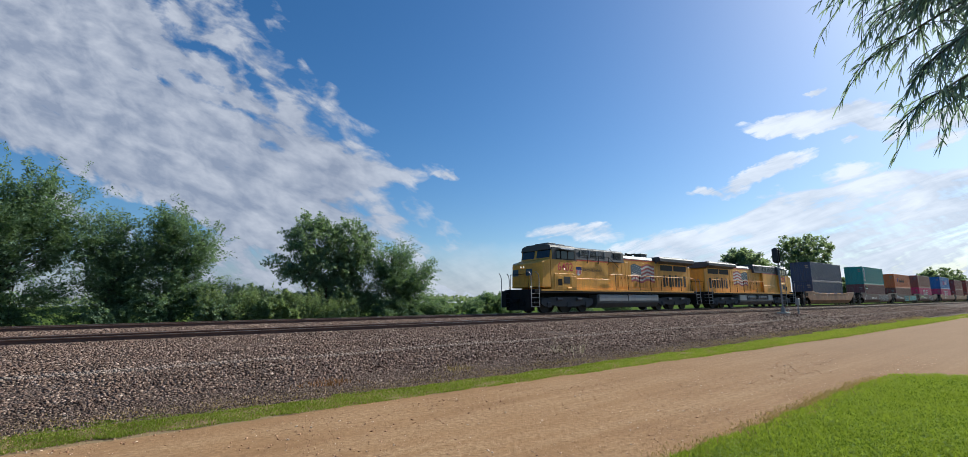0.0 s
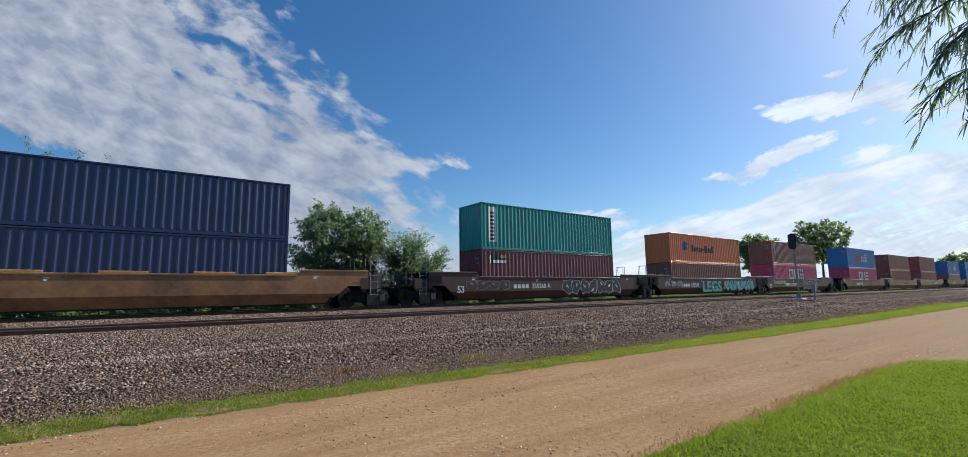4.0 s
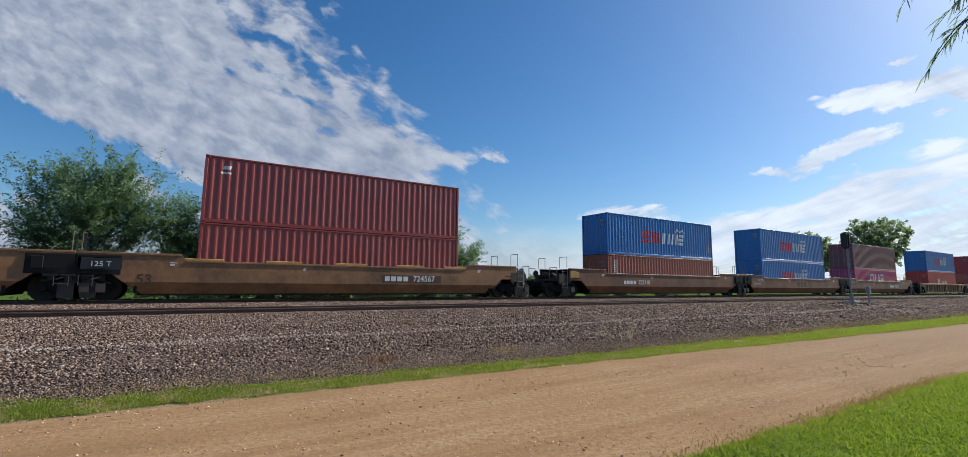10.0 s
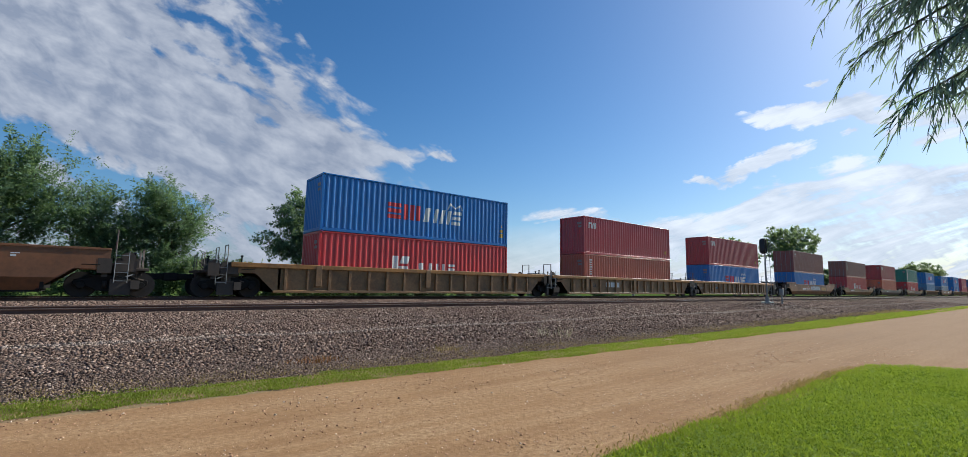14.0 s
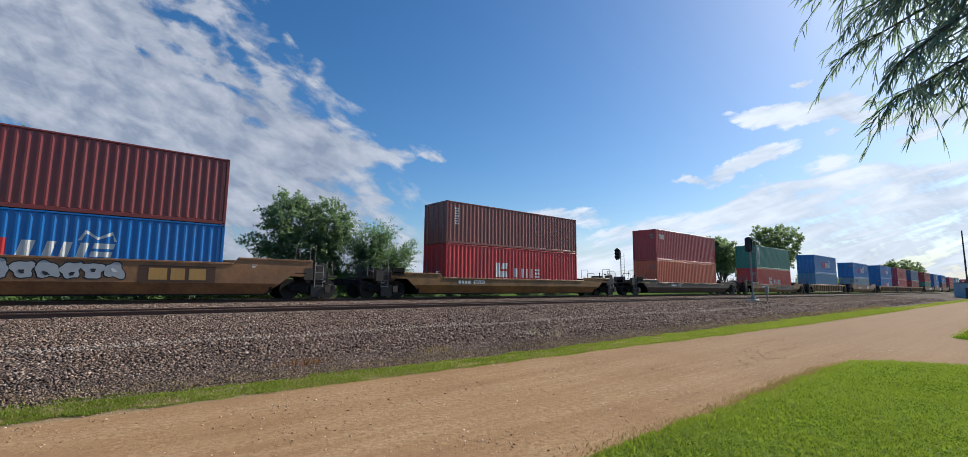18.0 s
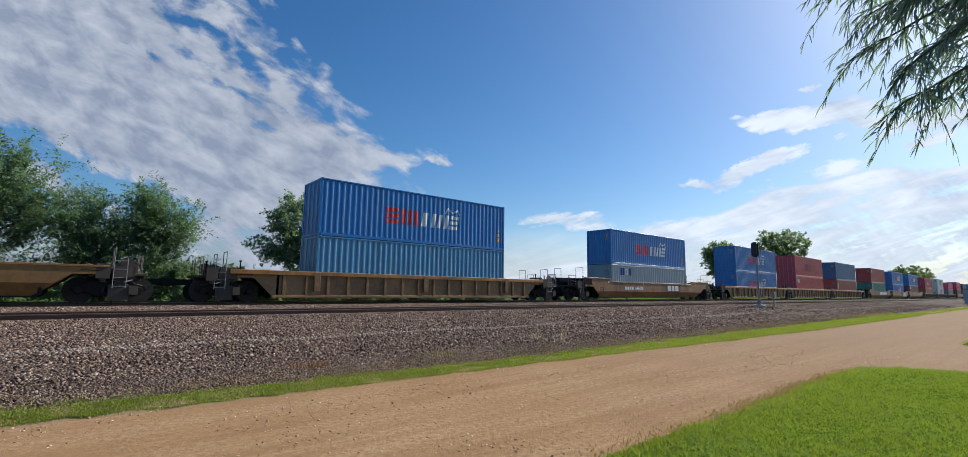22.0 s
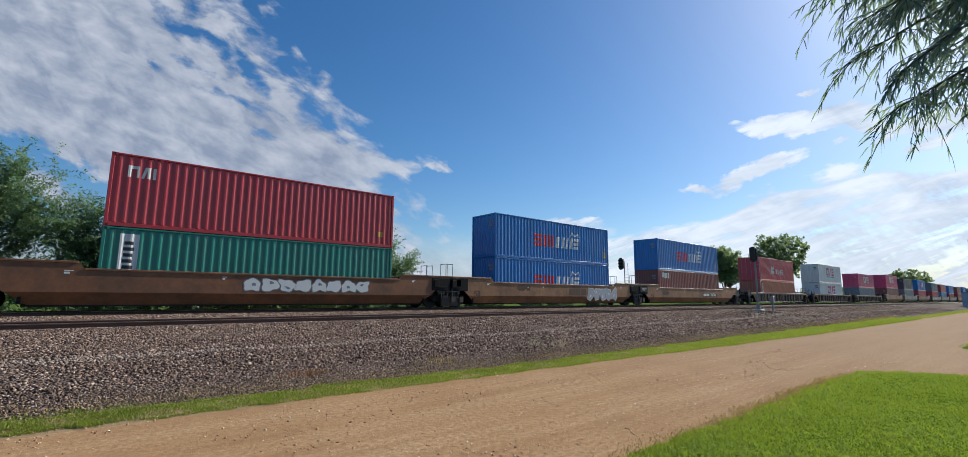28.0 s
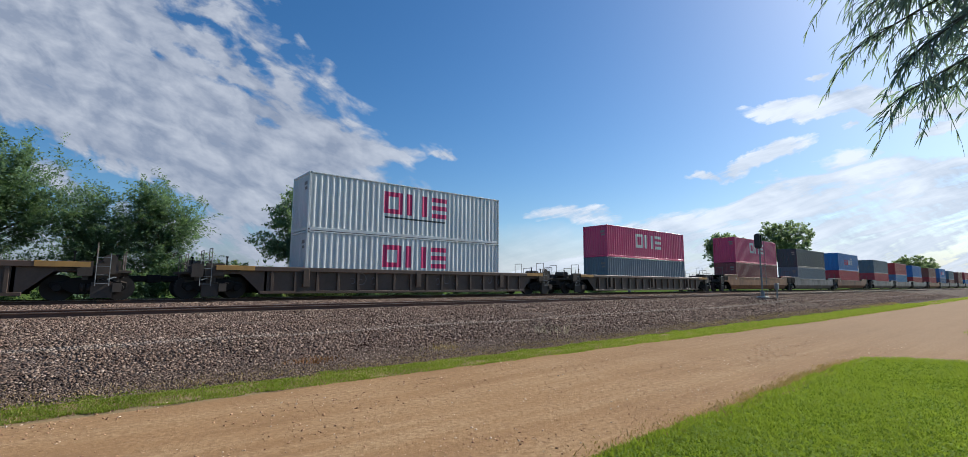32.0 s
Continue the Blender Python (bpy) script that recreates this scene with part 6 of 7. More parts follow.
    for end, face in ((0.95, -1), (21.75 if facing < 0 else 21.5, 1)):
        for s in (-1, 1):
            st = Geo()
            for k in range(4):
                st.box(end - 0.33, s * 1.25 - 0.25, 0.42 + k * 0.29, end + 0.33, s * 1.25 + 0.25, 0.45 + k * 0.29)
            add("steps", st, MAT["silver"], label="bare steel step treads")
            add("step_well", Geo().box(end - 0.36, s * 1.02 - 0.02, 0.38, end + 0.36, s * 1.02 + 0.02, 1.5).box(end - 0.38, s * 1.25 - 0.24, 0.38, end - 0.34, s * 1.25 + 0.22, 1.5), K)
            grab = Geo()
            for gx in (-0.36, 0.36):
                grab.path([(end + gx, s * 1.50, 0.42), (end + gx, s * 1.50, 2.35), (end + gx - 0.06, s * 1.50, 2.55), (end + gx - 0.2, s * 1.48, 2.70), (end + gx - 0.28, s * 1.40, 2.70)], 0.028)
            add("grab_rail", grab, MAT["silver"])
        add("end_plate", Geo().box(end - 0.08, -0.98, 0.55, end + 0.08, 0.98, 1.58), K, bevel=0.02)
        er = Geo().path([(end + face * 0.05, -0.9, 1.58), (end + face * 0.05, -0.9, 2.6), (end + face * 0.05, 0.9, 2.6), (end + face * 0.05, 0.9, 1.58)], 0.02)
        add("end_rail", er, MAT["truck"])
        add("coupler", Geo().box(end + (face * 0.85 if face < 0 else 0), -0.12, 0.72, end + (0 if face < 0 else face * 0.85), 0.12, 0.98), MAT["truck"], bevel=0.03)
        hose = Geo()
        for y in (-0.5, -0.7, 0.5):
            hose.path([(end + face * 0.1, y, 0.85), (end + face * 0.25, y, 0.6), (end + face * 0.45, y * 0.9, 0.5)], 0.025)
        add("air_hose", hose, K)
    add("snow_plow", Geo().add([(0.75, 0, 0.18), (0.95, -1.4, 0.18), (0.95, 1.4, 0.18), (0.95, -1.4, 0.85), (0.95, 1.4, 0.85), (0.80, 0, 0.85)], [(0, 1, 3, 5), (0, 5, 4, 2)]), K)
    # trucks with three axles
    for cx in (4.35, 18.05):
        b = add("truck", Geo().box(cx - 0.5, -0.9, 0.55, cx + 0.5, 0.9, 1.0), MAT["loco_truck"], bevel=0.03)
        for s in (-1, 1):
            poly = [(cx - 2.65, 0.62), (cx - 2.3, 0.42), (cx - 1.5, 0.52), (cx - 0.95, 0.40), (cx - 0.35, 0.42), (cx + 0.35, 0.42), (cx + 0.95, 0.40), (cx + 1.5, 0.52), (cx + 2.3, 0.42), (cx + 2.65, 0.62), (cx + 2.6, 0.95), (cx + 1.2, 1.08), (cx - 1.2, 1.08), (cx - 2.6, 0.95)]
            add("side_frame", Geo().prism(poly, s * 1.28, s * 1.10, "y"), MAT["loco_truck"], b, bevel=0.02)
            for k in (-1.95, 0.0, 1.95):
                add("bearing_box", Geo().box(cx + k - 0.2, s * 1.10, 0.36, cx + k + 0.2, s * 1.36, 0.72), MAT["loco_truck"], b, bevel=0.03)
                add("wheel", Geo().tube((cx + k, s * 0.72, 0.53), (cx + k, s * 0.86, 0.53), 0.53, n=24).tube((cx + k, s * 0.68, 0.53), (cx + k, s * 0.73, 0.53), 0.56, n=24), MAT["wheel"], b)
            for k in (-1.0, 1.0):
                add("brake_cylinder", Geo().tube((cx + k - 0.25, s * 1.36, 0.92), (cx + k + 0.25, s * 1.36, 0.92), 0.11, n=10), MAT["tank"], b)
    # painted marks on the side in view
    flip = facing > 0

    def decal(name, polys, mat, y, label=""):
        g = Geo()
        for p in polys:
            g.add([(u, side * y, w) for u, w in p], [tuple(range(len(p)))])
        return add(name, g.mesh(name, tidy=False), mat, label=label)

    def words(name, body, size, u, w, y, mat, bold=0.0):
        me = text_mesh(body, size, 0, 0, 0, bold)
        for v in me.vertices:
            v.co = Vector((u - v.co.x if flip else u + v.co.x, side * y, w + v.co.z))
        return add(name, me, mat)

    words("road_number", number, 0.80, 3.11 if not flip else 4.81, 2.88, 1.505, MAT["letter_red"], 0.004)
    if slogan:
        words("slogan", "BUILDING AMERICA", 0.245, 5.98, 2.93, 1.295, MAT["letter_brown"])
        sx = 5.2
        decal("shield", [[(sx, 3.22), (sx + 0.62, 3.22), (sx + 0.66, 3.0), (sx - 0.04, 3.0)]], MAT["letter_blue"], 1.288)
        decal("shield", [[(sx - 0.02, 3.0), (sx + 0.64, 3.0), (sx + 0.58, 2.72), (sx + 0.31, 2.58), (sx + 0.04, 2.72)]], MAT["letter_white"], 1.288)
        decal("shield_stripe", [bar(sx + 0.04 + k * 0.15, 2.70, sx + 0.11 + k * 0.15, 3.0) for k in range(4)], MAT["letter_red"], 1.292)
    # waving striped banner, canton towards the cab
    fx0, fx1 = 12.2, 15.5
    def wave(u):
        return 0.10 * math.sin((u - fx0) * 3.4) + 0.04 * (u - fx0)
    stripes = {"letter_red": [], "letter_white": [], "slate": []}
    n = 14
    for row in range(9):
        for i in range(n):
            a, b = fx0 + (fx1 - fx0) * i / n, fx0 + (fx1 - fx0) * (i + 1) / n
            z0 = 2.25 + row * 0.155
            q = [(a, z0 + wave(a)), (b, z0 + wave(b)), (b, z0 + 0.157 + wave(b)), (a, z0 + 0.157 + wave(a))]
            canton = i < 6 and row >= 4
            stripes["slate" if canton else ("letter_red" if row % 2 == 0 else "letter_white")].append(q)
    decal("banner", stripes["letter_red"], MAT["banner_red"], 1.026, "dark red stripes of a painted waving banner")
    decal("banner", stripes["letter_white"], MAT["banner_white"], 1.026, "faded white stripes of a painted banner")
    decal("banner_field", stripes["slate"], MAT["banner_blue"], 1.026)
    dots = []
    for r in range(4):
        for k in range(5):
            u = fx0 + 0.18 + k * 0.26 + (0.12 if r % 2 else 0)
            w = 2.99 + r * 0.17 + wave(u)
            dots.append([(u - 0.03, w), (u, w - 0.04), (u + 0.03, w), (u, w + 0.04)])
    decal("banner_dots", dots, MAT["letter_white"], 1.029)
    MOVING.append((lo, x, 0.0, 0 if facing < 0 else 180))
    lo.matrix_basis = pose(x, FAR_Y, RAIL, 0, 0, 0 if facing < 0 else 180)
    return lo


MAT["banner_red"] = plain("banner_red", (0.36, 0.07, 0.06), 0.5, 0, 0.2, 5, 0.05)
MAT["banner_white"] = plain("banner_white", (0.60, 0.52, 0.46), 0.5, 0, 0.2, 5, 0.05)
MAT["banner_blue"] = plain("banner_blue", (0.07, 0.10, 0.12), 0.5, 0, 0.2, 5, 0.05)
locomotive(20.43, -1, "6402", True, "dirty yellow and grey diesel locomotive, headlights on, leading the train")
locomotive(65.9, 1, "7200", False, "yellow and grey diesel locomotive facing backwards behind the first")


# ---- signals ----
def signal(x, y, z, face, label, hx, size=1.0):
    s = thing("railway_signal", label, "railway signal", "signals beside the track", m=pose(x, y, z))
    part("base", Geo().box(-0.35, -0.35, -0.5, 0.35, 0.35, 0.12).mesh("base", bevel=0.03), MAT["concrete"], s, "pale concrete footing")
    part("mast", Geo().tube((0, 0, 0.1), (0, 0, 4.7), 0.052, 0.045, n=12).mesh("mast"), MAT["galvanised"], s)
    part("mast_cap", Geo().tube((0, 0, 0.1), (0, 0, 0.5), 0.16, 0.14, n=12).mesh("mast_cap"), MAT["galvanised"], s)
    lad = Geo()
    for k in (-0.2, 0.2):
        lad.tube((0.42, k, 0.1), (0.30, k, 4.6), 0.018, n=5)
    for i in range(14):
        lad.tube((0.41, -0.2, 0.4 + i * 0.3), (0.41, 0.2, 0.4 + i * 0.3), 0.012, n=5)
    part("ladder", lad.mesh("ladder"), MAT["galvanised"], s)
    head = part("signal_head", Geo().prism([(0.28 * math.cos(a), 4.5 + (0.36 if math.sin(a) > 0 else -0.36) + 0.26 * math.sin(a)) for a in [2 * math.pi * k / 20 for k in range(20)]], hx - 0.03, hx + 0.03, "x").mesh("signal_head"), MAT["signal_black"], s, "black oval backplate")
    part("lamp_case", Geo().box(hx - 0.25 * face, -0.2, 4.0, hx, 0.2, 5.0).mesh("lamp_case", bevel=0.03), MAT["signal_black"], head)
    for zz in (4.18, 4.5, 4.82):
        hood = Geo()
        for k in range(9):
            a0, a1 = math.pi * (k / 8.0) * 1.2 - 0.3, math.pi * ((k + 1) / 8.0) * 1.2 - 0.3
            p = [(hx + 0.02 * face, 0.13 * math.cos(a), zz + 0.13 * math.sin(a)) for a in (a0, a1)]
            q = [(hx + 0.32 * face, 0.13 * math.cos(a), zz + 0.13 * math.sin(a)) for a in (a0, a1)]
            hood.add([p[0], p[1], q[1], q[0]], [(0, 1, 2, 3)])
        part("lamp_hood", hood.mesh("lamp_hood", tidy=False), MAT["signal_black"], head)
        part("lens", Geo().tube((hx + 0.02 * face, 0, zz), (hx + 0.035 * face, 0, zz), 0.10, n=14).mesh("lens"), MAT["glass"], head)
    part("bracket", Geo().box(min(hx, 0), -0.05, 4.3, max(hx, 0), 0.05, 4.38).box(min(hx, 0), -0.05, 4.75, max(hx, 0), 0.05, 4.83).mesh("bracket"), MAT["galvanised"], s)
    for o in s.children_recursive:
        o.data.transform(Matrix.Scale(size, 4))
    return s


signal(34.3, 12.45, 0.74, 1, "tall railway signal with a black head on a grey mast", -0.30, 0.84)
signal(42.75, 28.2, 0.50, -1, "railway signal with a black head beyond the train", -0.62)


def relay_post(x, y, z):
    s = thing("relay_post", "short grey steel post beside the railway signal", "post", m=pose(x, y, z))
    part("post", Geo().tube((0, 0, -0.3), (0, 0, 1.0), 0.05, n=10).mesh("post"), MAT["galvanised"], s)
    part("junction_box", Geo().box(-0.12, -0.1, 0.62, 0.12, 0.1, 1.05).mesh("junction_box", bevel=0.015), MAT["galvanised"], s)
    return s


relay_post(34.8, 11.75, 0.66)


def utility_pole(x, y, h, label):
    p = thing("utility_pole", label, "utility pole", m=pose(x, y, -0.05))
    part("pole", Geo().tube((0, 0, 0), (0.1, 0, h), 0.16, 0.11, n=10).mesh("pole"), MAT["bark"], p)
    part("pole_cap", Geo().tube((0.1, 0, h), (0.1, 0, h + 0.05), 0.12, 0.06, n=10).mesh("pole_cap"), MAT["galvanised"], p)
    return p


utility_pole(134, 9.0, 13.6, "tall wooden utility pole far along the road")
utility_pole(-16.2, 95, 9.0, "thin distant utility pole past the trees")
utility_pole(-24.5, 120, 9.0, "thin distant utility pole past the trees")


def shed(x, y):
    s = thing("shed", "small grey-blue metal shed far along the road", "shed", m=pose(x, y, -0.03))
    part("wall", Geo().box(0, 0, 0, 5, 4, 2.9).mesh("wall", bevel=0.02), PAINT["pale_blue"], s)
    part("roof", Geo().prism([(-0.15, 2.96), (2.0, 3.20), (4.15, 2.96), (4.15, 2.90), (2.0, 3.12), (-0.15, 2.90)], -0.2, 5.2, "x").mesh("roof"), MAT["galvanised"], s)
    part("door", Geo().box(-0.03, 1.4, 0.02, 0.02, 2.5, 2.1).mesh("door", bevel=0.01), MAT["loco_grey"], s)
    return s


shed(124, 6.2)


# ---- trees ----
def leaf_cloud(name, clumps, per, size, seed, droop=0.5, length=0.8, slim=0.5):
    """Leaves along short arching twigs. clumps: centre and outward way."""
    rng = np.random.default_rng(seed)
    c = np.array([q[0] for q in clumps])
    d = np.array([q[1] for q in clumps])
    n = len(c) * per
    c, d = np.repeat(c, per, 0), np.repeat(d, per, 0)
    t = rng.random(n) ** 0.8
    spread = rng.normal(0, 1, (n, 3)) * (0.13 - 0.08 * t)[:, None] * length
    pos = c + d * (t * length)[:, None] + spread
    pos[:, 2] -= droop * t ** 2 * length
    a = rng.normal(0, 1, (n, 3))
    a[:, 2] -= 0.5
    a += d * 0.8
    a /= np.linalg.norm(a, axis=1)[:, None]
    b = np.cross(a, rng.normal(0, 1, (n, 3)))
    b /= np.linalg.norm(b, axis=1)[:, None] + 1e-9
    s = size * rng.uniform(0.6, 1.25, n)[:, None]
    verts = np.stack([pos, pos + a * s * 0.5 + b * s * slim * 0.5, pos + a * s, pos + a * s * 0.5 - b * s * slim * 0.5], 1).reshape(-1, 3)
    faces = np.arange(n)[:, None] * 4 + np.array([0, 1, 2, 3])
    return quick_mesh(name, verts, faces)


def shoot_leaves(name, clumps, per, size, seed, droop, length, slim):
    """Leaves in two ranks along arching shoots that bend over at their tips."""
    rng = np.random.default_rng(seed)
    c, d = np.array([q[0] for q in clumps]), np.array([q[1] for q in clumps])
    m = len(c)
    long = length * rng.uniform(0.6, 1.35, m)
    side = np.cross(d, rng.normal(0, 1, (m, 3)) * 0.5 + np.array((0, 0, 1.0)))
    side /= np.linalg.norm(side, axis=1)[:, None] + 1e-9
    rank = np.tile(np.arange(per), m)
    k = lambda a: np.repeat(a, per, 0)
    n = m * per
    t = (rank + rng.random(n)) / per
    pos = k(c) + k(d) * (t * k(long))[:, None]
    pos[:, 2] += (0.22 * t - droop * 0.85 * t ** 2.4) * k(long)
    hand = np.where(rank % 2, 1.0, -1.0)
    taper = 1.0 - 0.62 * t
    pos += k(side) * (hand * rng.uniform(0.0, 0.15, n) * taper * k(long))[:, None] + rng.normal(0, 0.030, (n, 3)) * k(long)[:, None]
    a = k(d) * 0.9 + k(side) * (hand * 0.8)[:, None] + rng.normal(0, 0.30, (n, 3))
    a[:, 2] -= 0.25 + droop * t
    a /= np.linalg.norm(a, axis=1)[:, None]
    b = np.cross(a, rng.normal(0, 0.55, (n, 3)) + np.array((0, 0, 1.0)))
    b /= np.linalg.norm(b, axis=1)[:, None] + 1e-9
    s = (size * rng.uniform(0.65, 1.25, n) * (0.75 + 0.4 * taper))[:, None]
    verts = np.stack([pos, pos + a * s * 0.45 + b * s * slim * 0.5, pos + a * s, pos + a * s * 0.45 - b * s * slim * 0.5], 1).reshape(-1, 3)
    return quick_mesh(name, verts, np.arange(n)[:, None] * 4 + np.array([0, 1, 2, 3]))


def limb(g, pts, r0, r1, n=6):
    for i in range(len(pts) - 1):
        k0, k1 = i / (len(pts) - 1), (i + 1) / (len(pts) - 1)
        g.tube(pts[i], pts[i + 1], r0 + (r1 - r0) * k0, r0 + (r1 - r0) * k1, n=n, caps=False)


def bent(a, b, rng, sag=0.12, steps=5):
    a, b = Vector(a), Vector(b)
    L = (b - a).length
    mid = (a + b) / 2 + Vector((rng.uniform(-1, 1), rng.uniform(-1, 1), rng.uniform(0.2, 1))) * L * sag
    return [a * (1 - t) ** 2 + mid * 2 * t * (1 - t) + b * t ** 2 for t in [i / steps for i in range(steps + 1)]]


def tree(name, label, category, base, trunk, blobs, clumps, per, size, seed, mat, length=0.8, droop=0.5, slim=0.5, thick=0.16, stems=1):
    """blobs: crown lobes as (x, y, z, rx, ry, rz) about the base."""
    rng = random.Random(seed)
    t = thing(name, label, category, m=pose(*base))
    vol = [b[3] * b[4] * b[5] for b in blobs]
    out = []
    # boughs, each a spray of shoots that lean the same way, with gaps between
    elm = name == "elm_tree"
    shoots = 9 if elm else 4
    for _ in range(int(clumps * 1.25) // shoots):
        b = rng.choices(blobs, vol)[0]
        while True:
            v = Vector((rng.uniform(-1, 1), rng.uniform(-1, 1), rng.uniform(-1, 1)))
            if 0.05 < v.length < 1:
                break
        v = v.normalized() * (v.length ** 0.45)
        head = Vector((b[0] + v.x * b[3] * 0.93, b[1] + v.y * b[4] * 0.93, b[2] + v.z * b[5] * 0.93))
        lean = Vector((v.x + rng.gauss(0, 0.3), v.y + rng.gauss(0, 0.3), v.z * 0.5 + 0.35 + rng.gauss(0, 0.2))).normalized()
        if elm:
            away = (head - Vector((0, 0, trunk[2] * 0.35))).normalized()
            lean = (away + v * 0.35 + Vector((rng.gauss(0, 0.16), rng.gauss(0, 0.16), rng.gauss(0.1, 0.12)))).normalized()
        for _ in range(shoots):
            p = head - lean * rng.uniform(0, 1.1) * length + Vector((rng.gauss(0, 0.2), rng.gauss(0, 0.2), rng.gauss(0, 0.10))) * length
            if p.z < 0.15:
                p.z = 0.15 + rng.random() * 0.3
            spread = 0.26 if elm else 0.38
            way = (lean + Vector((rng.gauss(0, spread), rng.gauss(0, spread), rng.gauss(0, 0.22)))).normalized()
            out.append((tuple(p), tuple(way)))
    roots = []
    for _ in range(stems):
        ox = 0 if stems == 1 else rng.uniform(-0.5, 0.5)
        top = (trunk[0] + ox * 2, trunk[1] + rng.uniform(-0.2, 0.2), trunk[2])
        path = bent((ox, rng.uniform(-0.1, 0.1), -0.15), top, rng, 0.06)
        wood = Geo()
        limb(wood, path, thick / (1 if stems == 1 else 1.5), thick * 0.55, 8)
        roots.append(path)
        part("trunk" if stems == 1 else "stem", wood.mesh("trunk", smooth=True, tidy=False), MAT["bark"], t)
    for b in blobs:
        g = Geo()
        path = rng.choice(roots)
        start = path[rng.randint(2, len(path) - 1)]
        end = Vector((b[0], b[1], b[2] + b[5] * 0.3))
        main = bent(start, end, rng, 0.14)
        limb(g, main, thick * 0.5, thick * 0.16, 6)
        for _ in range(9):
            a = main[rng.randint(1, len(main) - 1)]
            c = Vector(rng.choice(out)[0])
            if (c - end).length < max(b[3], b[5]) * 1.5:
                limb(g, bent(a, c, rng, 0.15, 4), thick * 0.16, thick * 0.05, 5)
        part("limb", g.mesh("limb", smooth=True, tidy=False), MAT["bark"], t)
    part("crown", (shoot_leaves if elm else leaf_cloud)("crown", out, per, size, seed, droop, length, slim), MAT[mat], t)
    return t


TY = 32.0
tree("elm_tree", "large dark green elm tree with arching branches behind the track", "tree", (-4.8, TY, 0), (0.2, 0, 3.4),
     [(-0.8, 0, 4.9, 2.3, 2.2, 2.3), (-1.9, 0.3, 6.2, 1.0, 1.2, 1.5), (1.75, -0.2, 6.7, 1.1, 1.3, 1.5), (0.3, 0.2, 6.7, 1.5, 1.4, 1.5), (2.6, 0, 4.9, 1.3, 1.6, 1.3), (-2.0, 0, 3.3, 1.1, 1.4, 1.3), (0.6, 0.3, 2.2, 2.3, 1.4, 1.3), (-0.2, 0.9, 1.0, 2.2, 1.2, 0.9)], 1150, 62, 0.135, 101, "elm", 1.6, 0.5)
tree("elm_tree", "bushy dark green elm tree beside a larger one", "tree", (-0.7, TY + 0.6, 0), (0.1, 0, 2.4),
     [(0.2, 0, 4.6, 1.3, 1.4, 1.5), (0.6, 0, 2.9, 1.5, 1.4, 1.3), (0.2, -0.4, 1.2, 1.7, 1.4, 1.1)], 600, 60, 0.135, 102, "elm", 1.45, 0.5)
tree("elm_tree", "spreading green elm tree with two upright lobes", "tree", (2.3, TY, 0), (0.1, 0, 2.6),
     [(-0.2, 0, 5.75, 0.85, 1.2, 1.3), (1.35, 0, 5.2, 0.8, 1.1, 1.1), (0.0, 0, 4.2, 1.7, 1.5, 1.2), (0.9, 0, 2.8, 1.4, 1.4, 0.9), (-0.3, -0.3, 1.4, 1.8, 1.3, 1.0)], 700, 60, 0.135, 103, "elm", 1.45, 0.5)
tree("box_elder_tree", "rounded light green tree with many thin stems", "tree", (11.2, TY, 0), (0.2, 0, 3.0),
     [(-1.2, 0, 5.9, 1.45, 1.5, 1.75), (1.5, 0, 5.7, 1.7, 1.6, 1.65), (-2.6, 0, 4.2, 0.9, 1.2, 0.9), (-0.6, 0, 4.0, 1.9, 1.6, 1.1), (1.8, 0, 4.2, 1.1, 1.3, 1.2), (0.3, 0, 2.6, 1.8, 1.4, 1.0)], 1000, 40, 0.15, 104, "light_leaf", 0.85, 0.25, 0.6, 0.12, 4)
tree("elm_tree", "dark green elm tree with drooping side branches", "tree", (16.3, TY - 0.4, 0), (0.1, 0, 2.2),
     [(-0.6, 0, 4.6, 1.5, 1.4, 1.3), (0.1, 0, 5.2, 1.0, 1.0, 0.9), (1.6, 0, 3.6, 1.0, 1.3, 1.0), (0.1, 0, 2.6, 2.2, 1.5, 1.4), (0.6, 0, 1.2, 2.4, 1.4, 1.0)], 760, 60, 0.135, 105, "elm", 1.45, 0.5)


def bush(x, y, w, h, seed, mat, label, dens=60):
    return tree("bush", label, "bush", (x, y, 0), (0, 0, h * 0.5), [(0, 0, h * 0.5, w, 0.9, h * 0.42), (w * 0.4, 0.1, h * 0.62, w * 0.5, 0.8, h * 0.3), (-w * 0.4, 0, h * 0.55, w * 0.5, 0.8, h * 0.32)], int(dens * w * h * 2.0), 28, 0.15, seed, mat, 0.5, 0.15, 0.45, 0.05, 3)


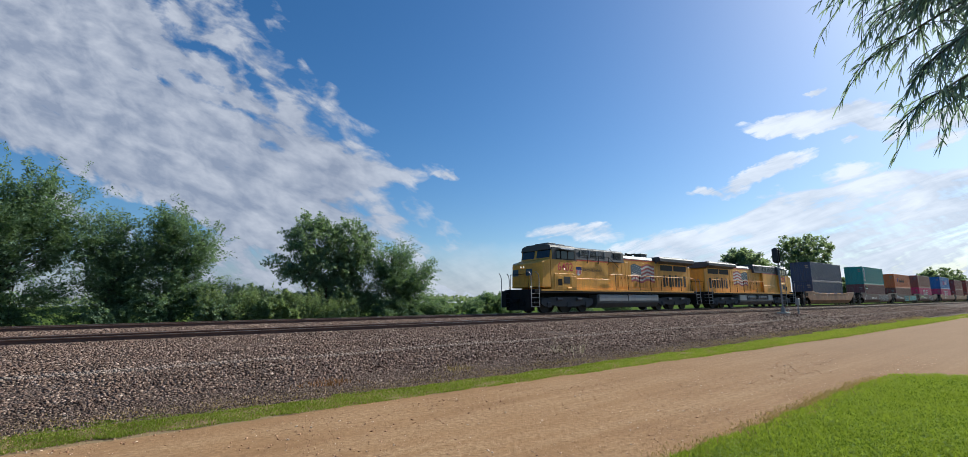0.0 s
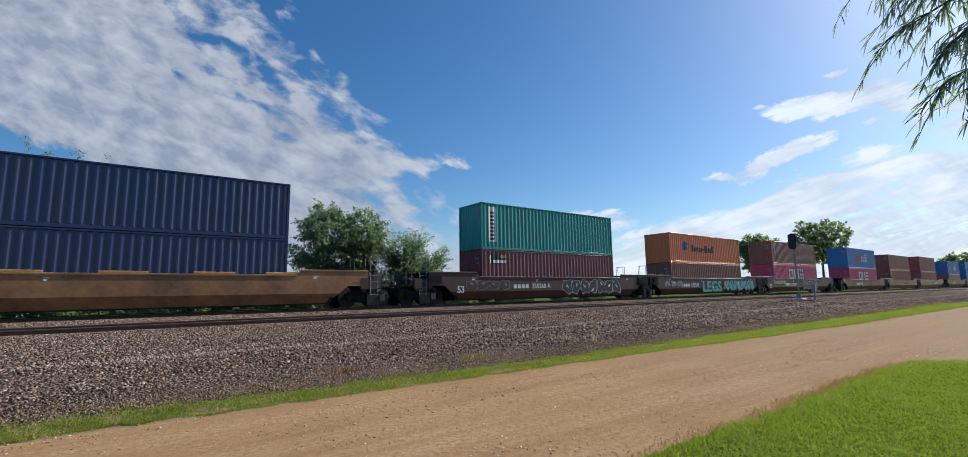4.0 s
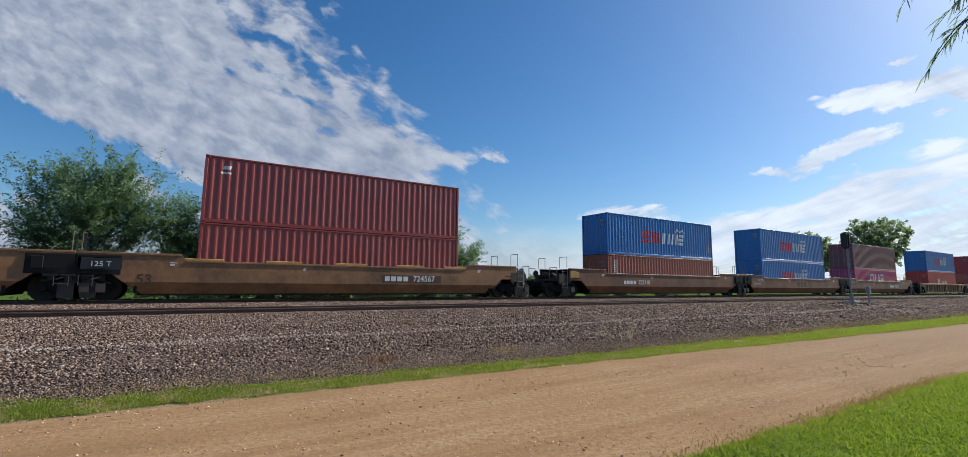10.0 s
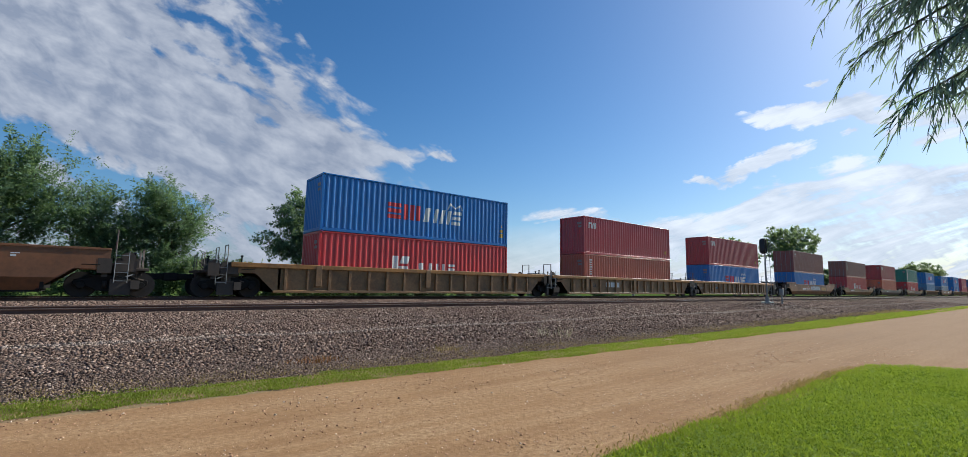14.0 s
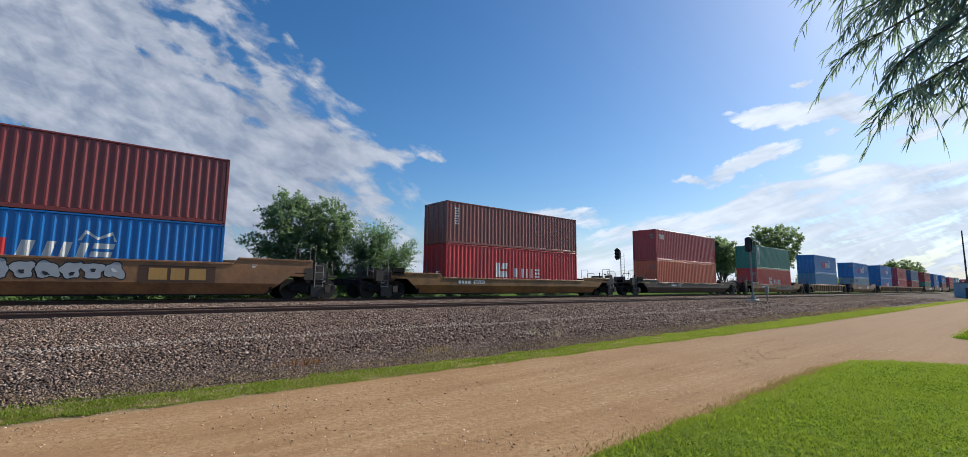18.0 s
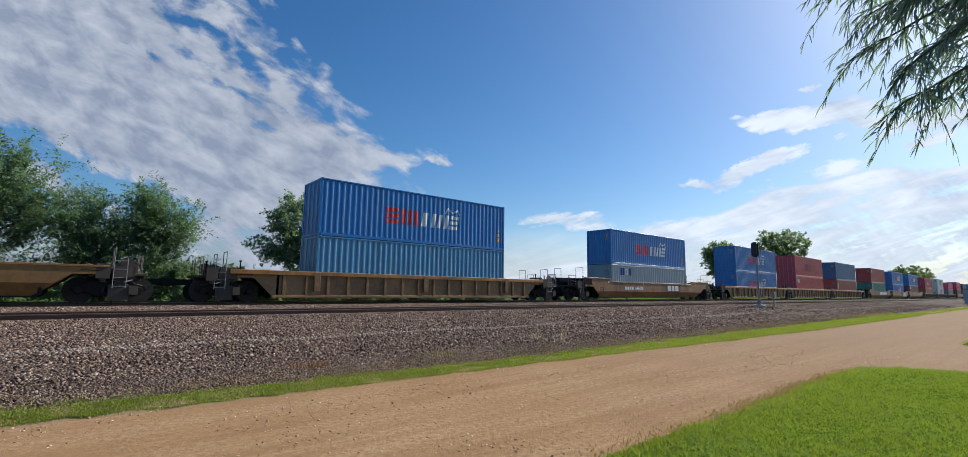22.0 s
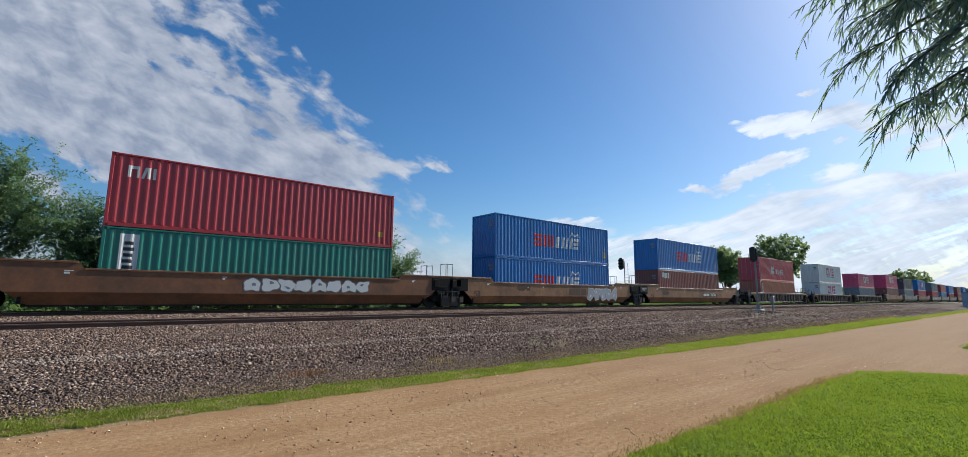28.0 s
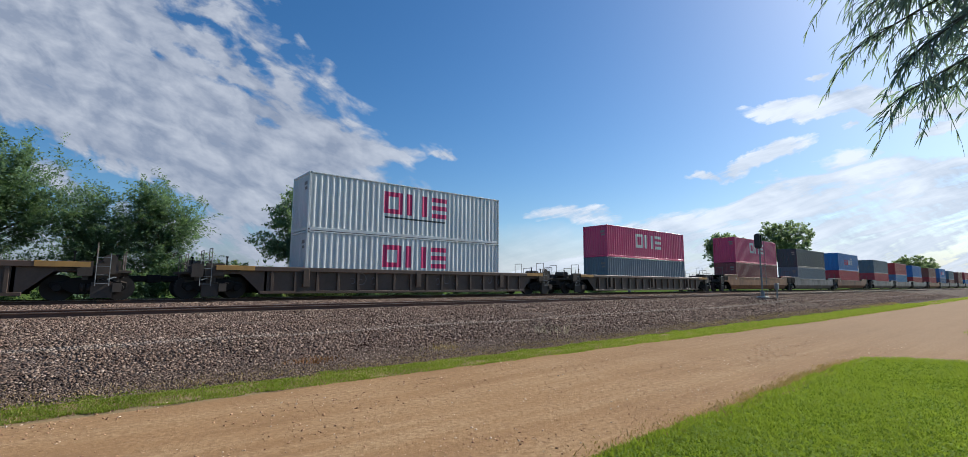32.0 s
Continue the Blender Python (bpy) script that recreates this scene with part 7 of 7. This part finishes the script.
for i, (x, w, h, mat) in enumerate(((4.6, 1.1, 2.3, "weed_leaf"), (6.1, 1.5, 3.0, "weed_leaf"), (8.0, 1.6, 2.6, "weed_leaf"), (9.8, 1.3, 2.1, "elm"), (13.4, 1.4, 3.0, "weed_leaf"),
                                    (15.0, 1.1, 1.9, "elm"), (19.4, 1.2, 2.1, "elm"), (21.0, 1.0, 1.8, "light_leaf"), (22.6, 1.0, 1.9, "elm"), (25.0, 1.7, 2.7, "elm"), (27.4, 1.0, 1.8, "elm"), (31.5, 1.2, 1.9, "light_leaf"), (36, 1.6, 1.8, "elm"), (43, 2.2, 2.0, "elm"))):
    bush(x, 31.2 + 0.7 * math.sin(i * 2.1), w, h, 120 + i, mat, "%s green bush in the hedge beyond the track" % ("dark" if mat == "elm" else "light"), 42)
def tall_weeds():
    rng = random.Random(61)
    clumps = []
    for _ in range(480):
        x = rng.uniform(3.4, 12.6)
        top = 2.3 - 0.07 * (x - 5) + 0.8 * noise.noise(Vector((x * 0.9, 4, 0))) + rng.uniform(-0.8, 0.1) + (0.6 if rng.random() < 0.06 else 0)
        y = rng.uniform(29.9, 30.8)
        for k in range(5):
            clumps.append(((x, y, top * (0.3 + 0.15 * k)), (rng.gauss(0, 0.12), rng.gauss(0, 0.12), 1)))
    return leaf_cloud("tall_weeds", clumps, 12, 0.13, 62, 0.05, 0.42, 0.4)


tagged(part("tall_weeds", tall_weeds(), MAT["weed_leaf"]), "dense stand of tall light green weeds beyond the track", "weeds", kind="stuff")
bush(4.3, 30.4, 1.0, 1.9, 171, "light_leaf", "bright green bush at the foot of a tree", 60)

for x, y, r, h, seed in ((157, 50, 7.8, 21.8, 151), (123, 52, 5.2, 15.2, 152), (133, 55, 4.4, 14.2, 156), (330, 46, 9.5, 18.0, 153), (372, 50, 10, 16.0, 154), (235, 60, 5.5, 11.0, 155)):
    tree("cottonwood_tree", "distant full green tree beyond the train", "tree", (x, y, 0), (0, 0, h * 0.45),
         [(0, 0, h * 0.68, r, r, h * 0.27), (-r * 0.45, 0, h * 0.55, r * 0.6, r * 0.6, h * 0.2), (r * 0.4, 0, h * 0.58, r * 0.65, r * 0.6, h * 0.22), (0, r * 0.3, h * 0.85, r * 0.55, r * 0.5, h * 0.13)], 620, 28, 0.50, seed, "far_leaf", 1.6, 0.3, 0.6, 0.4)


def far_woods():
    rng = random.Random(77)
    clumps = []
    for _ in range(1500):
        x = rng.uniform(420, 1500)
        y = rng.uniform(60, 130)
        z = rng.uniform(0.5, 8 + 4 * noise.noise(Vector((x * 0.01, 0, 0))))
        clumps.append(((x, y, z), (0, 0, 1)))
    for _ in range(1400):
        x = rng.uniform(-700, 380)
        clumps.append(((x, rng.uniform(400, 480), rng.uniform(0.5, 5 + 3 * noise.noise(Vector((x * 0.02, 0, 0))))), (0, 0, 1)))
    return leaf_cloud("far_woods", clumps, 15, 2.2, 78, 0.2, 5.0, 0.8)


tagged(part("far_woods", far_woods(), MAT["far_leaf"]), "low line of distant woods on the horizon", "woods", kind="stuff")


# ---- the willow whose branches hang into view ----
def willow():
    rng = random.Random(201)
    t = thing("willow_tree", "willow tree with long narrow leaves hanging over the lawn", "tree", m=pose(0, 0, 0))
    base = Vector((5.6, -3.4, 0.0))
    fork = Vector((4.6, -1.6, 3.9))
    g = Geo()
    limb(g, bent(base, fork, rng, 0.03, 6), 0.26, 0.15, 12)
    part("trunk", g.mesh("trunk", smooth=True, tidy=False), MAT["bark"], t)
    # tips of the hanging branches
    ends = [(2.72, 0.70, 3.16), (2.72, 0.60, 2.95), (3.25, 0.50, 3.30), (3.4, 0.22, 3.2), (3.15, 0.62, 3.36), (3.5, 0.35, 2.95), (3.6, 0.1, 3.1), (2.90, 0.71, 2.82), (2.69, 0.47, 2.62), (2.86, 0.52, 2.50), (3.17, 0.41, 2.55), (2.99, 0.18, 2.48), (3.03, 0.58, 3.06), (3.07, 0.37, 2.80), (3.32, 0.24, 2.74),
            (2.90, 0.26, 2.98), (3.0, 0.05, 2.75), (3.1, 0.45, 3.2), (3.2, 0.10, 3.05), (2.8, 0.45, 3.15), (3.3, 0.0, 2.65), (0.85, 2.42, 3.55)]
    twigs = []
    for e in ends:
        e = Vector(e) + (Vector((0.15, -0.14, 0.05)) if e[0] > 2 else Vector((0.02, -0.05, 0.04)))
        g = Geo()
        path = bent(fork, e, rng, 0.10, 14)
        limb(g, path, 0.030, 0.003, 6)
        part("limb", g.mesh("limb", smooth=True, tidy=False), MAT["bark"], t)
        out = (e - fork).normalized()
        for k in range(50 if e.x > 2 else 4):
            j = rng.randint(7, 13)
            s = path[j].lerp(path[j + 1], rng.random()) if j < 14 else path[14]
            d = (out * rng.uniform(0.2, 1.1) + Vector((rng.gauss(0, 0.5), rng.gauss(0, 0.5), rng.gauss(-0.12, 0.35)))).normalized()
            twigs.append((s, d, rng.uniform(0.12, 0.30)))
        twigs.append((path[14], (out + Vector((0, 0, -0.4))).normalized(), 0.12))
    wood = Geo()
    verts, faces = [], []
    for s, d, L in twigs:
        pts = [s + d * (L * k) + Vector((0, 0, -0.35 * L * k * k)) for k in [i / 6 for i in range(7)]]
        limb(wood, pts, 0.0028, 0.001, 4)
        for i in range(1, 7):
            for side in (-1, 1):
                o = pts[i - 1].lerp(pts[i], rng.random())
                way = (d * 0.75 + Vector((rng.gauss(0, 0.42), rng.gauss(0, 0.42), -0.55 + rng.gauss(0, 0.35)))).normalized()
                across = way.cross(Vector((rng.gauss(0, 1), rng.gauss(0, 1), rng.gauss(0, 0.4)))).normalized()
                ln, w = rng.uniform(0.050, 0.092), rng.uniform(0.0032, 0.0052)
                n = len(verts)
                bend = Vector((0, 0, -0.010))
                verts += [o, o + way * ln * 0.35 + across * w, o + way * ln * 0.7 + across * w * 0.7 + bend, o + way * ln + bend * 2, o + way * ln * 0.7 - across * w * 0.7 + bend, o + way * ln * 0.35 - across * w]
                faces += [(n, n + 1, n + 5), (n + 1, n + 2, n + 4), (n + 1, n + 4, n + 5), (n + 2, n + 3, n + 4)]
    crown = []
    for _ in range(420):
        v = Vector((rng.gauss(0, 1), rng.gauss(0, 1), rng.gauss(0, 1))).normalized() * rng.random() ** 0.4
        crown.append(((6.4 + v.x * 2.2, -4.4 + v.y * 2.2, 5.6 + v.z * 1.9), (v.x * 0.5, v.y * 0.5, -0.6)))
    tagged(part("crown", leaf_cloud("crown", crown, 60, 0.12, 203, 0.6, 1.1, 0.14), MAT["willow"], t), kind="stuff")
    for k in range(7):
        g = Geo()
        a = 2 * math.pi * k / 7
        limb(g, bent(fork, (6.4 + 1.6 * math.cos(a), -4.4 + 1.6 * math.sin(a), 5.6 + 0.8 * math.sin(a * 2)), rng, 0.12, 6), 0.09, 0.02, 7)
        part("limb", g.mesh("limb", smooth=True, tidy=False), MAT["bark"], t)
    tagged(part("twig", wood.mesh("twig", tidy=False), MAT["bark"], t), kind="stuff")
    tagged(part("foliage", quick_mesh("foliage", np.array([tuple(v) for v in verts]), np.array(faces)), MAT["willow"], t), kind="stuff")
    return t


willow()


# ---- clouds: a far thin shell of the sky, drifting with the wind ----
def cloud_material():
    k = Nodes("cloud")
    uv = k.t.nodes.new("ShaderNodeUVMap")
    uv.uv_map = "sky"
    sep = k.n("SeparateXYZ", Vector=uv.outputs[0])
    M, U = k.math, uv.outputs[0]

    def tilted(angle, sx, sy):
        mp = k.n("Mapping", Vector=U)
        mp.vector_type = "TEXTURE"
        mp.inputs["Rotation"].default_value = (0, 0, radians(-angle))
        mp.inputs["Scale"].default_value = (1 / sx, 1 / sy, 1)
        return mp.outputs[0]

    warp, warp2 = k.noise(7.0, 5, 0.62, U), k.noise(7.0, 5, 0.62, tilted(90, 1, 1))
    X = M("ADD", sep.outputs[0], M("MULTIPLY", M("SUBTRACT", warp, 0.5), 0.09))
    Y = M("ADD", sep.outputs[1], M("MULTIPLY", M("SUBTRACT", warp2, 0.5), 0.07))

    def side(x0, y0, x1, y1, soft):
        """0 to 1 across the line from (x0, y0) to (x1, y1), 1 on its right hand."""
        dx, dy = x1 - x0, y1 - y0
        n = math.hypot(dx, dy)
        d = M("SUBTRACT", M("MULTIPLY", M("SUBTRACT", Y, y0), dx / n), M("MULTIPLY", M("SUBTRACT", X, x0), dy / n))
        return M("ADD", M("DIVIDE", d, soft), 0.5, clamp=True)

    def blob(cx, cy, rx, ry, tilt, dens):
        c, s = math.cos(radians(tilt)), math.sin(radians(tilt))
        dx, dy = M("SUBTRACT", X, cx), M("SUBTRACT", Y, cy)
        a = M("DIVIDE", M("ADD", M("MULTIPLY", dx, c), M("MULTIPLY", dy, s)), rx)
        b = M("DIVIDE", M("SUBTRACT", M("MULTIPLY", dy, c), M("MULTIPLY", dx, s)), ry)
        r2 = M("ADD", M("MULTIPLY", a, a), M("MULTIPLY", b, b))
        return M("MULTIPLY", M("SUBTRACT", 1.0, M("MULTIPLY", r2, 0.62), clamp=True), dens)

    def union(fs):
        total = fs[0]
        for f in fs[1:]:
            total = M("MAXIMUM", total, f)
        return total

    # the great bank: a wedge, firm below, breaking up along its upper edge
    foot = side(0.24, 0.332, 0.0, 0.226, 0.035)
    wedge = M("MINIMUM", foot, side(0.318, -0.02, 0.525, 0.225, 0.24))
    tip = M("MULTIPLY", M("MINIMUM", foot, M("MINIMUM", side(0.47, 0.205, 0.74, 0.292, 0.06), side(0.72, 0.265, 0.58, 0.330, 0.06))), 0.9)
    under = M("MULTIPLY", M("MINIMUM", side(0.50, 0.30, 0.68, 0.41, 0.06), side(0.30, 0.34, 0.30, 0.30, 0.08)), 0.62)
    left = union([wedge, tip, under, blob(0.60, 0.352, 0.09, 0.012, 3, 0.75), blob(0.615, 0.376, 0.08, 0.010, 3, 0.72), blob(0.66, 0.400, 0.08, 0.010, 2, 0.5), blob(0.720, 0.282, 0.026, 0.007, 5, 0.66), blob(0.345, 0.010, 0.07, 0.035, 48, 0.62), blob(0.41, 0.105, 0.075, 0.030, 40, 0.62), blob(0.47, 0.185, 0.055, 0.022, 28, 0.70),
                  blob(0.11, 0.335, 0.07, 0.035, 20, 0.70), blob(0.20, 0.42, 0.25, 0.05, 4, 0.62), blob(-0.25, 0.40, 0.25, 0.10, 10, 0.7), blob(0.53, 0.155, 0.03, 0.03, 60, 0.42)])
    gaps = union([blob(0.265, 0.020, 0.090, 0.018, 56, 0.40), blob(0.335, 0.085, 0.075, 0.014, 24, 0.42), blob(0.230, 0.118, 0.070, 0.009, 18, 0.38), blob(0.325, 0.132, 0.060, 0.010, 32, 0.46), blob(0.365, 0.182, 0.070, 0.011, 15, 0.40),
                  blob(0.425, 0.150, 0.05, 0.012, 50, 0.40), blob(0.445, 0.245, 0.04, 0.008, 25, 0.34)])
    left = M("SUBTRACT", left, gaps, clamp=True)
    # white clouds towards the sun
    rise = M("MINIMUM", side(1.00, 0.405, 1.40, 0.258, 0.035), side(1.30, 0.272, 1.60, 0.266, 0.03))
    right = union([M("MULTIPLY", rise, 0.60), blob(1.34, 0.192, 0.125, 0.020, -9, 0.95), blob(1.43, 0.205, 0.070, 0.014, 8, 0.88), blob(1.56, 0.19, 0.10, 0.022, -14, 0.8), blob(1.245, 0.277, 0.095, 0.017, -22, 0.88),
                   blob(1.15, 0.310, 0.045, 0.007, -6, 0.7), blob(1.385, 0.232, 0.022, 0.006, -15, 0.65), blob(1.46, 0.235, 0.035, 0.009, -30, 0.6), blob(1.53, 0.225, 0.05, 0.010, -20, 0.7), blob(1.32, 0.150, 0.02, 0.005, -20, 0.5),
                   blob(0.94, 0.380, 0.085, 0.017, 0, 0.66), blob(1.06, 0.402, 0.09, 0.014, -4, 0.6), blob(1.85, 0.20, 0.25, 0.2, 0, 0.7)])
    haze = blob(0.8, 0.475, 1.6, 0.065, 0, 0.95)

    puff = k.noise(25, 4, 0.52, tilted(-30, 0.62, 1.25), 0.35)
    fine = k.noise(75, 4, 0.55, tilted(-18, 0.6, 1.4), 0.2)
    wisp = k.noise(6.0, 4, 0.55, tilted(-26, 0.5, 1.7), 0.4)
    body = M("ADD", M("ADD", M("MULTIPLY", M("SUBTRACT", puff, 0.5), 2.3), M("MULTIPLY", M("SUBTRACT", fine, 0.5), 0.6)), M("MULTIPLY", M("SUBTRACT", wisp, 0.5), 0.7))
    streak = k.noise(20, 5, 0.6, tilted(17, 0.35, 1.9), 0.3)
    body_r = M("ADD", M("MULTIPLY", M("SUBTRACT", streak, 0.5), 2.4), M("MULTIPLY", M("SUBTRACT", fine, 0.5), 0.5))
    sunward = M("MULTIPLY", M("SUBTRACT", sep.outputs[0], 0.55), 2.2, clamp=True)

    def cover(total, grain, gain):
        edge = M("MULTIPLY", total, 4.0, clamp=True)
        return M("MULTIPLY", M("SUBTRACT", M("ADD", M("MULTIPLY", total, 1.55), M("MULTIPLY", grain, edge)), 0.46), gain, clamp=True)

    both = M("MAXIMUM", M("MAXIMUM", M("MULTIPLY", cover(left, body, 1.7), 0.97), M("MULTIPLY", cover(right, body_r, 2.2), 0.95)), M("MULTIPLY", haze, 0.8))
    light = M("MULTIPLY", M("ADD", M("SUBTRACT", puff, 0.36), M("MULTIPLY", M("SUBTRACT", fine, 0.5), 0.25)), 2.8, clamp=True)
    light_r = M("MULTIPLY", M("SUBTRACT", M("ADD", M("MULTIPLY", streak, 0.7), M("MULTIPLY", wisp, 0.5)), 0.44), 3.4, clamp=True)
    shade = k.mix(sunward, c4((0.30, 0.325, 0.40)), c4((0.54, 0.58, 0.66)))
    bright = k.mix(sunward, c4((0.555, 0.55, 0.585)), c4((0.93, 0.92, 0.94)))
    em = k.n("Emission", Color=k.mix(k.mix(sunward, light, light_r), shade, bright), Strength=CLOUD_GLOW)
    tr = k.n("BsdfTransparent")
    mx = k.n("MixShader")
    k.set(mx, "0", both)
    k.set(mx, "1", tr.outputs[0])
    k.set(mx, "2", em.outputs[0])
    k.t.links.new(mx.outputs[0], k.out.inputs[0])
    return k.mat


CLOUD_GLOW = 0.95


def cloud_shell():
    R = 2600.0
    axis = pose(0, 0, 0, 90 + 9.04, 0.45, -37.69).to_3x3()
    inv = axis.transposed()
    f = 0.5 / math.tan(radians(FOV / 2)) * 1.568
    az = [radians(a) for a in range(-34, 102, 2)]
    el = [radians(-0.3 + e * 1.6) for e in range(0, 25)]
    verts, uvs = [], []
    for a in az:
        for e in el:
            d = Vector((math.sin(a) * math.cos(e), math.cos(a) * math.cos(e), math.sin(e)))
            verts.append(d * R)
            c = inv @ d
            uvs.append((0.784 + f * c.x / -c.z, 0.370 - f * c.y / -c.z))
    n = len(el)
    faces = [(i * n + j, (i + 1) * n + j, (i + 1) * n + j + 1, i * n + j + 1) for i in range(len(az) - 1) for j in range(n - 1)]
    me = bpy.data.meshes.new("clouds")
    me.from_pydata([tuple(v) for v in verts], [], faces)
    layer = me.uv_layers.new(name="sky")
    for loop in me.loops:
        layer.data[loop.index].uv = uvs[loop.vertex_index]
    return me


clouds = tagged(part("clouds", cloud_shell(), cloud_material()), "scattered white clouds in a blue sky", "clouds", kind="structure")


# ---- what moves ----
def motions():
    for item in MOVING:
        ob, x, z = item[:3]
        turn = item[3] if len(item) > 3 else 0
        walk(ob, [(t, pose(x - SPEED * t, FAR_Y, RAIL + z, 0, 0, turn)) for t in (0, 8, 16, 24, 32)])
    walk(clouds, [(t, pose(0, 0, EYE, 0, 0, -0.0388 * t)) for t in (0, 16, 32)])


motions()
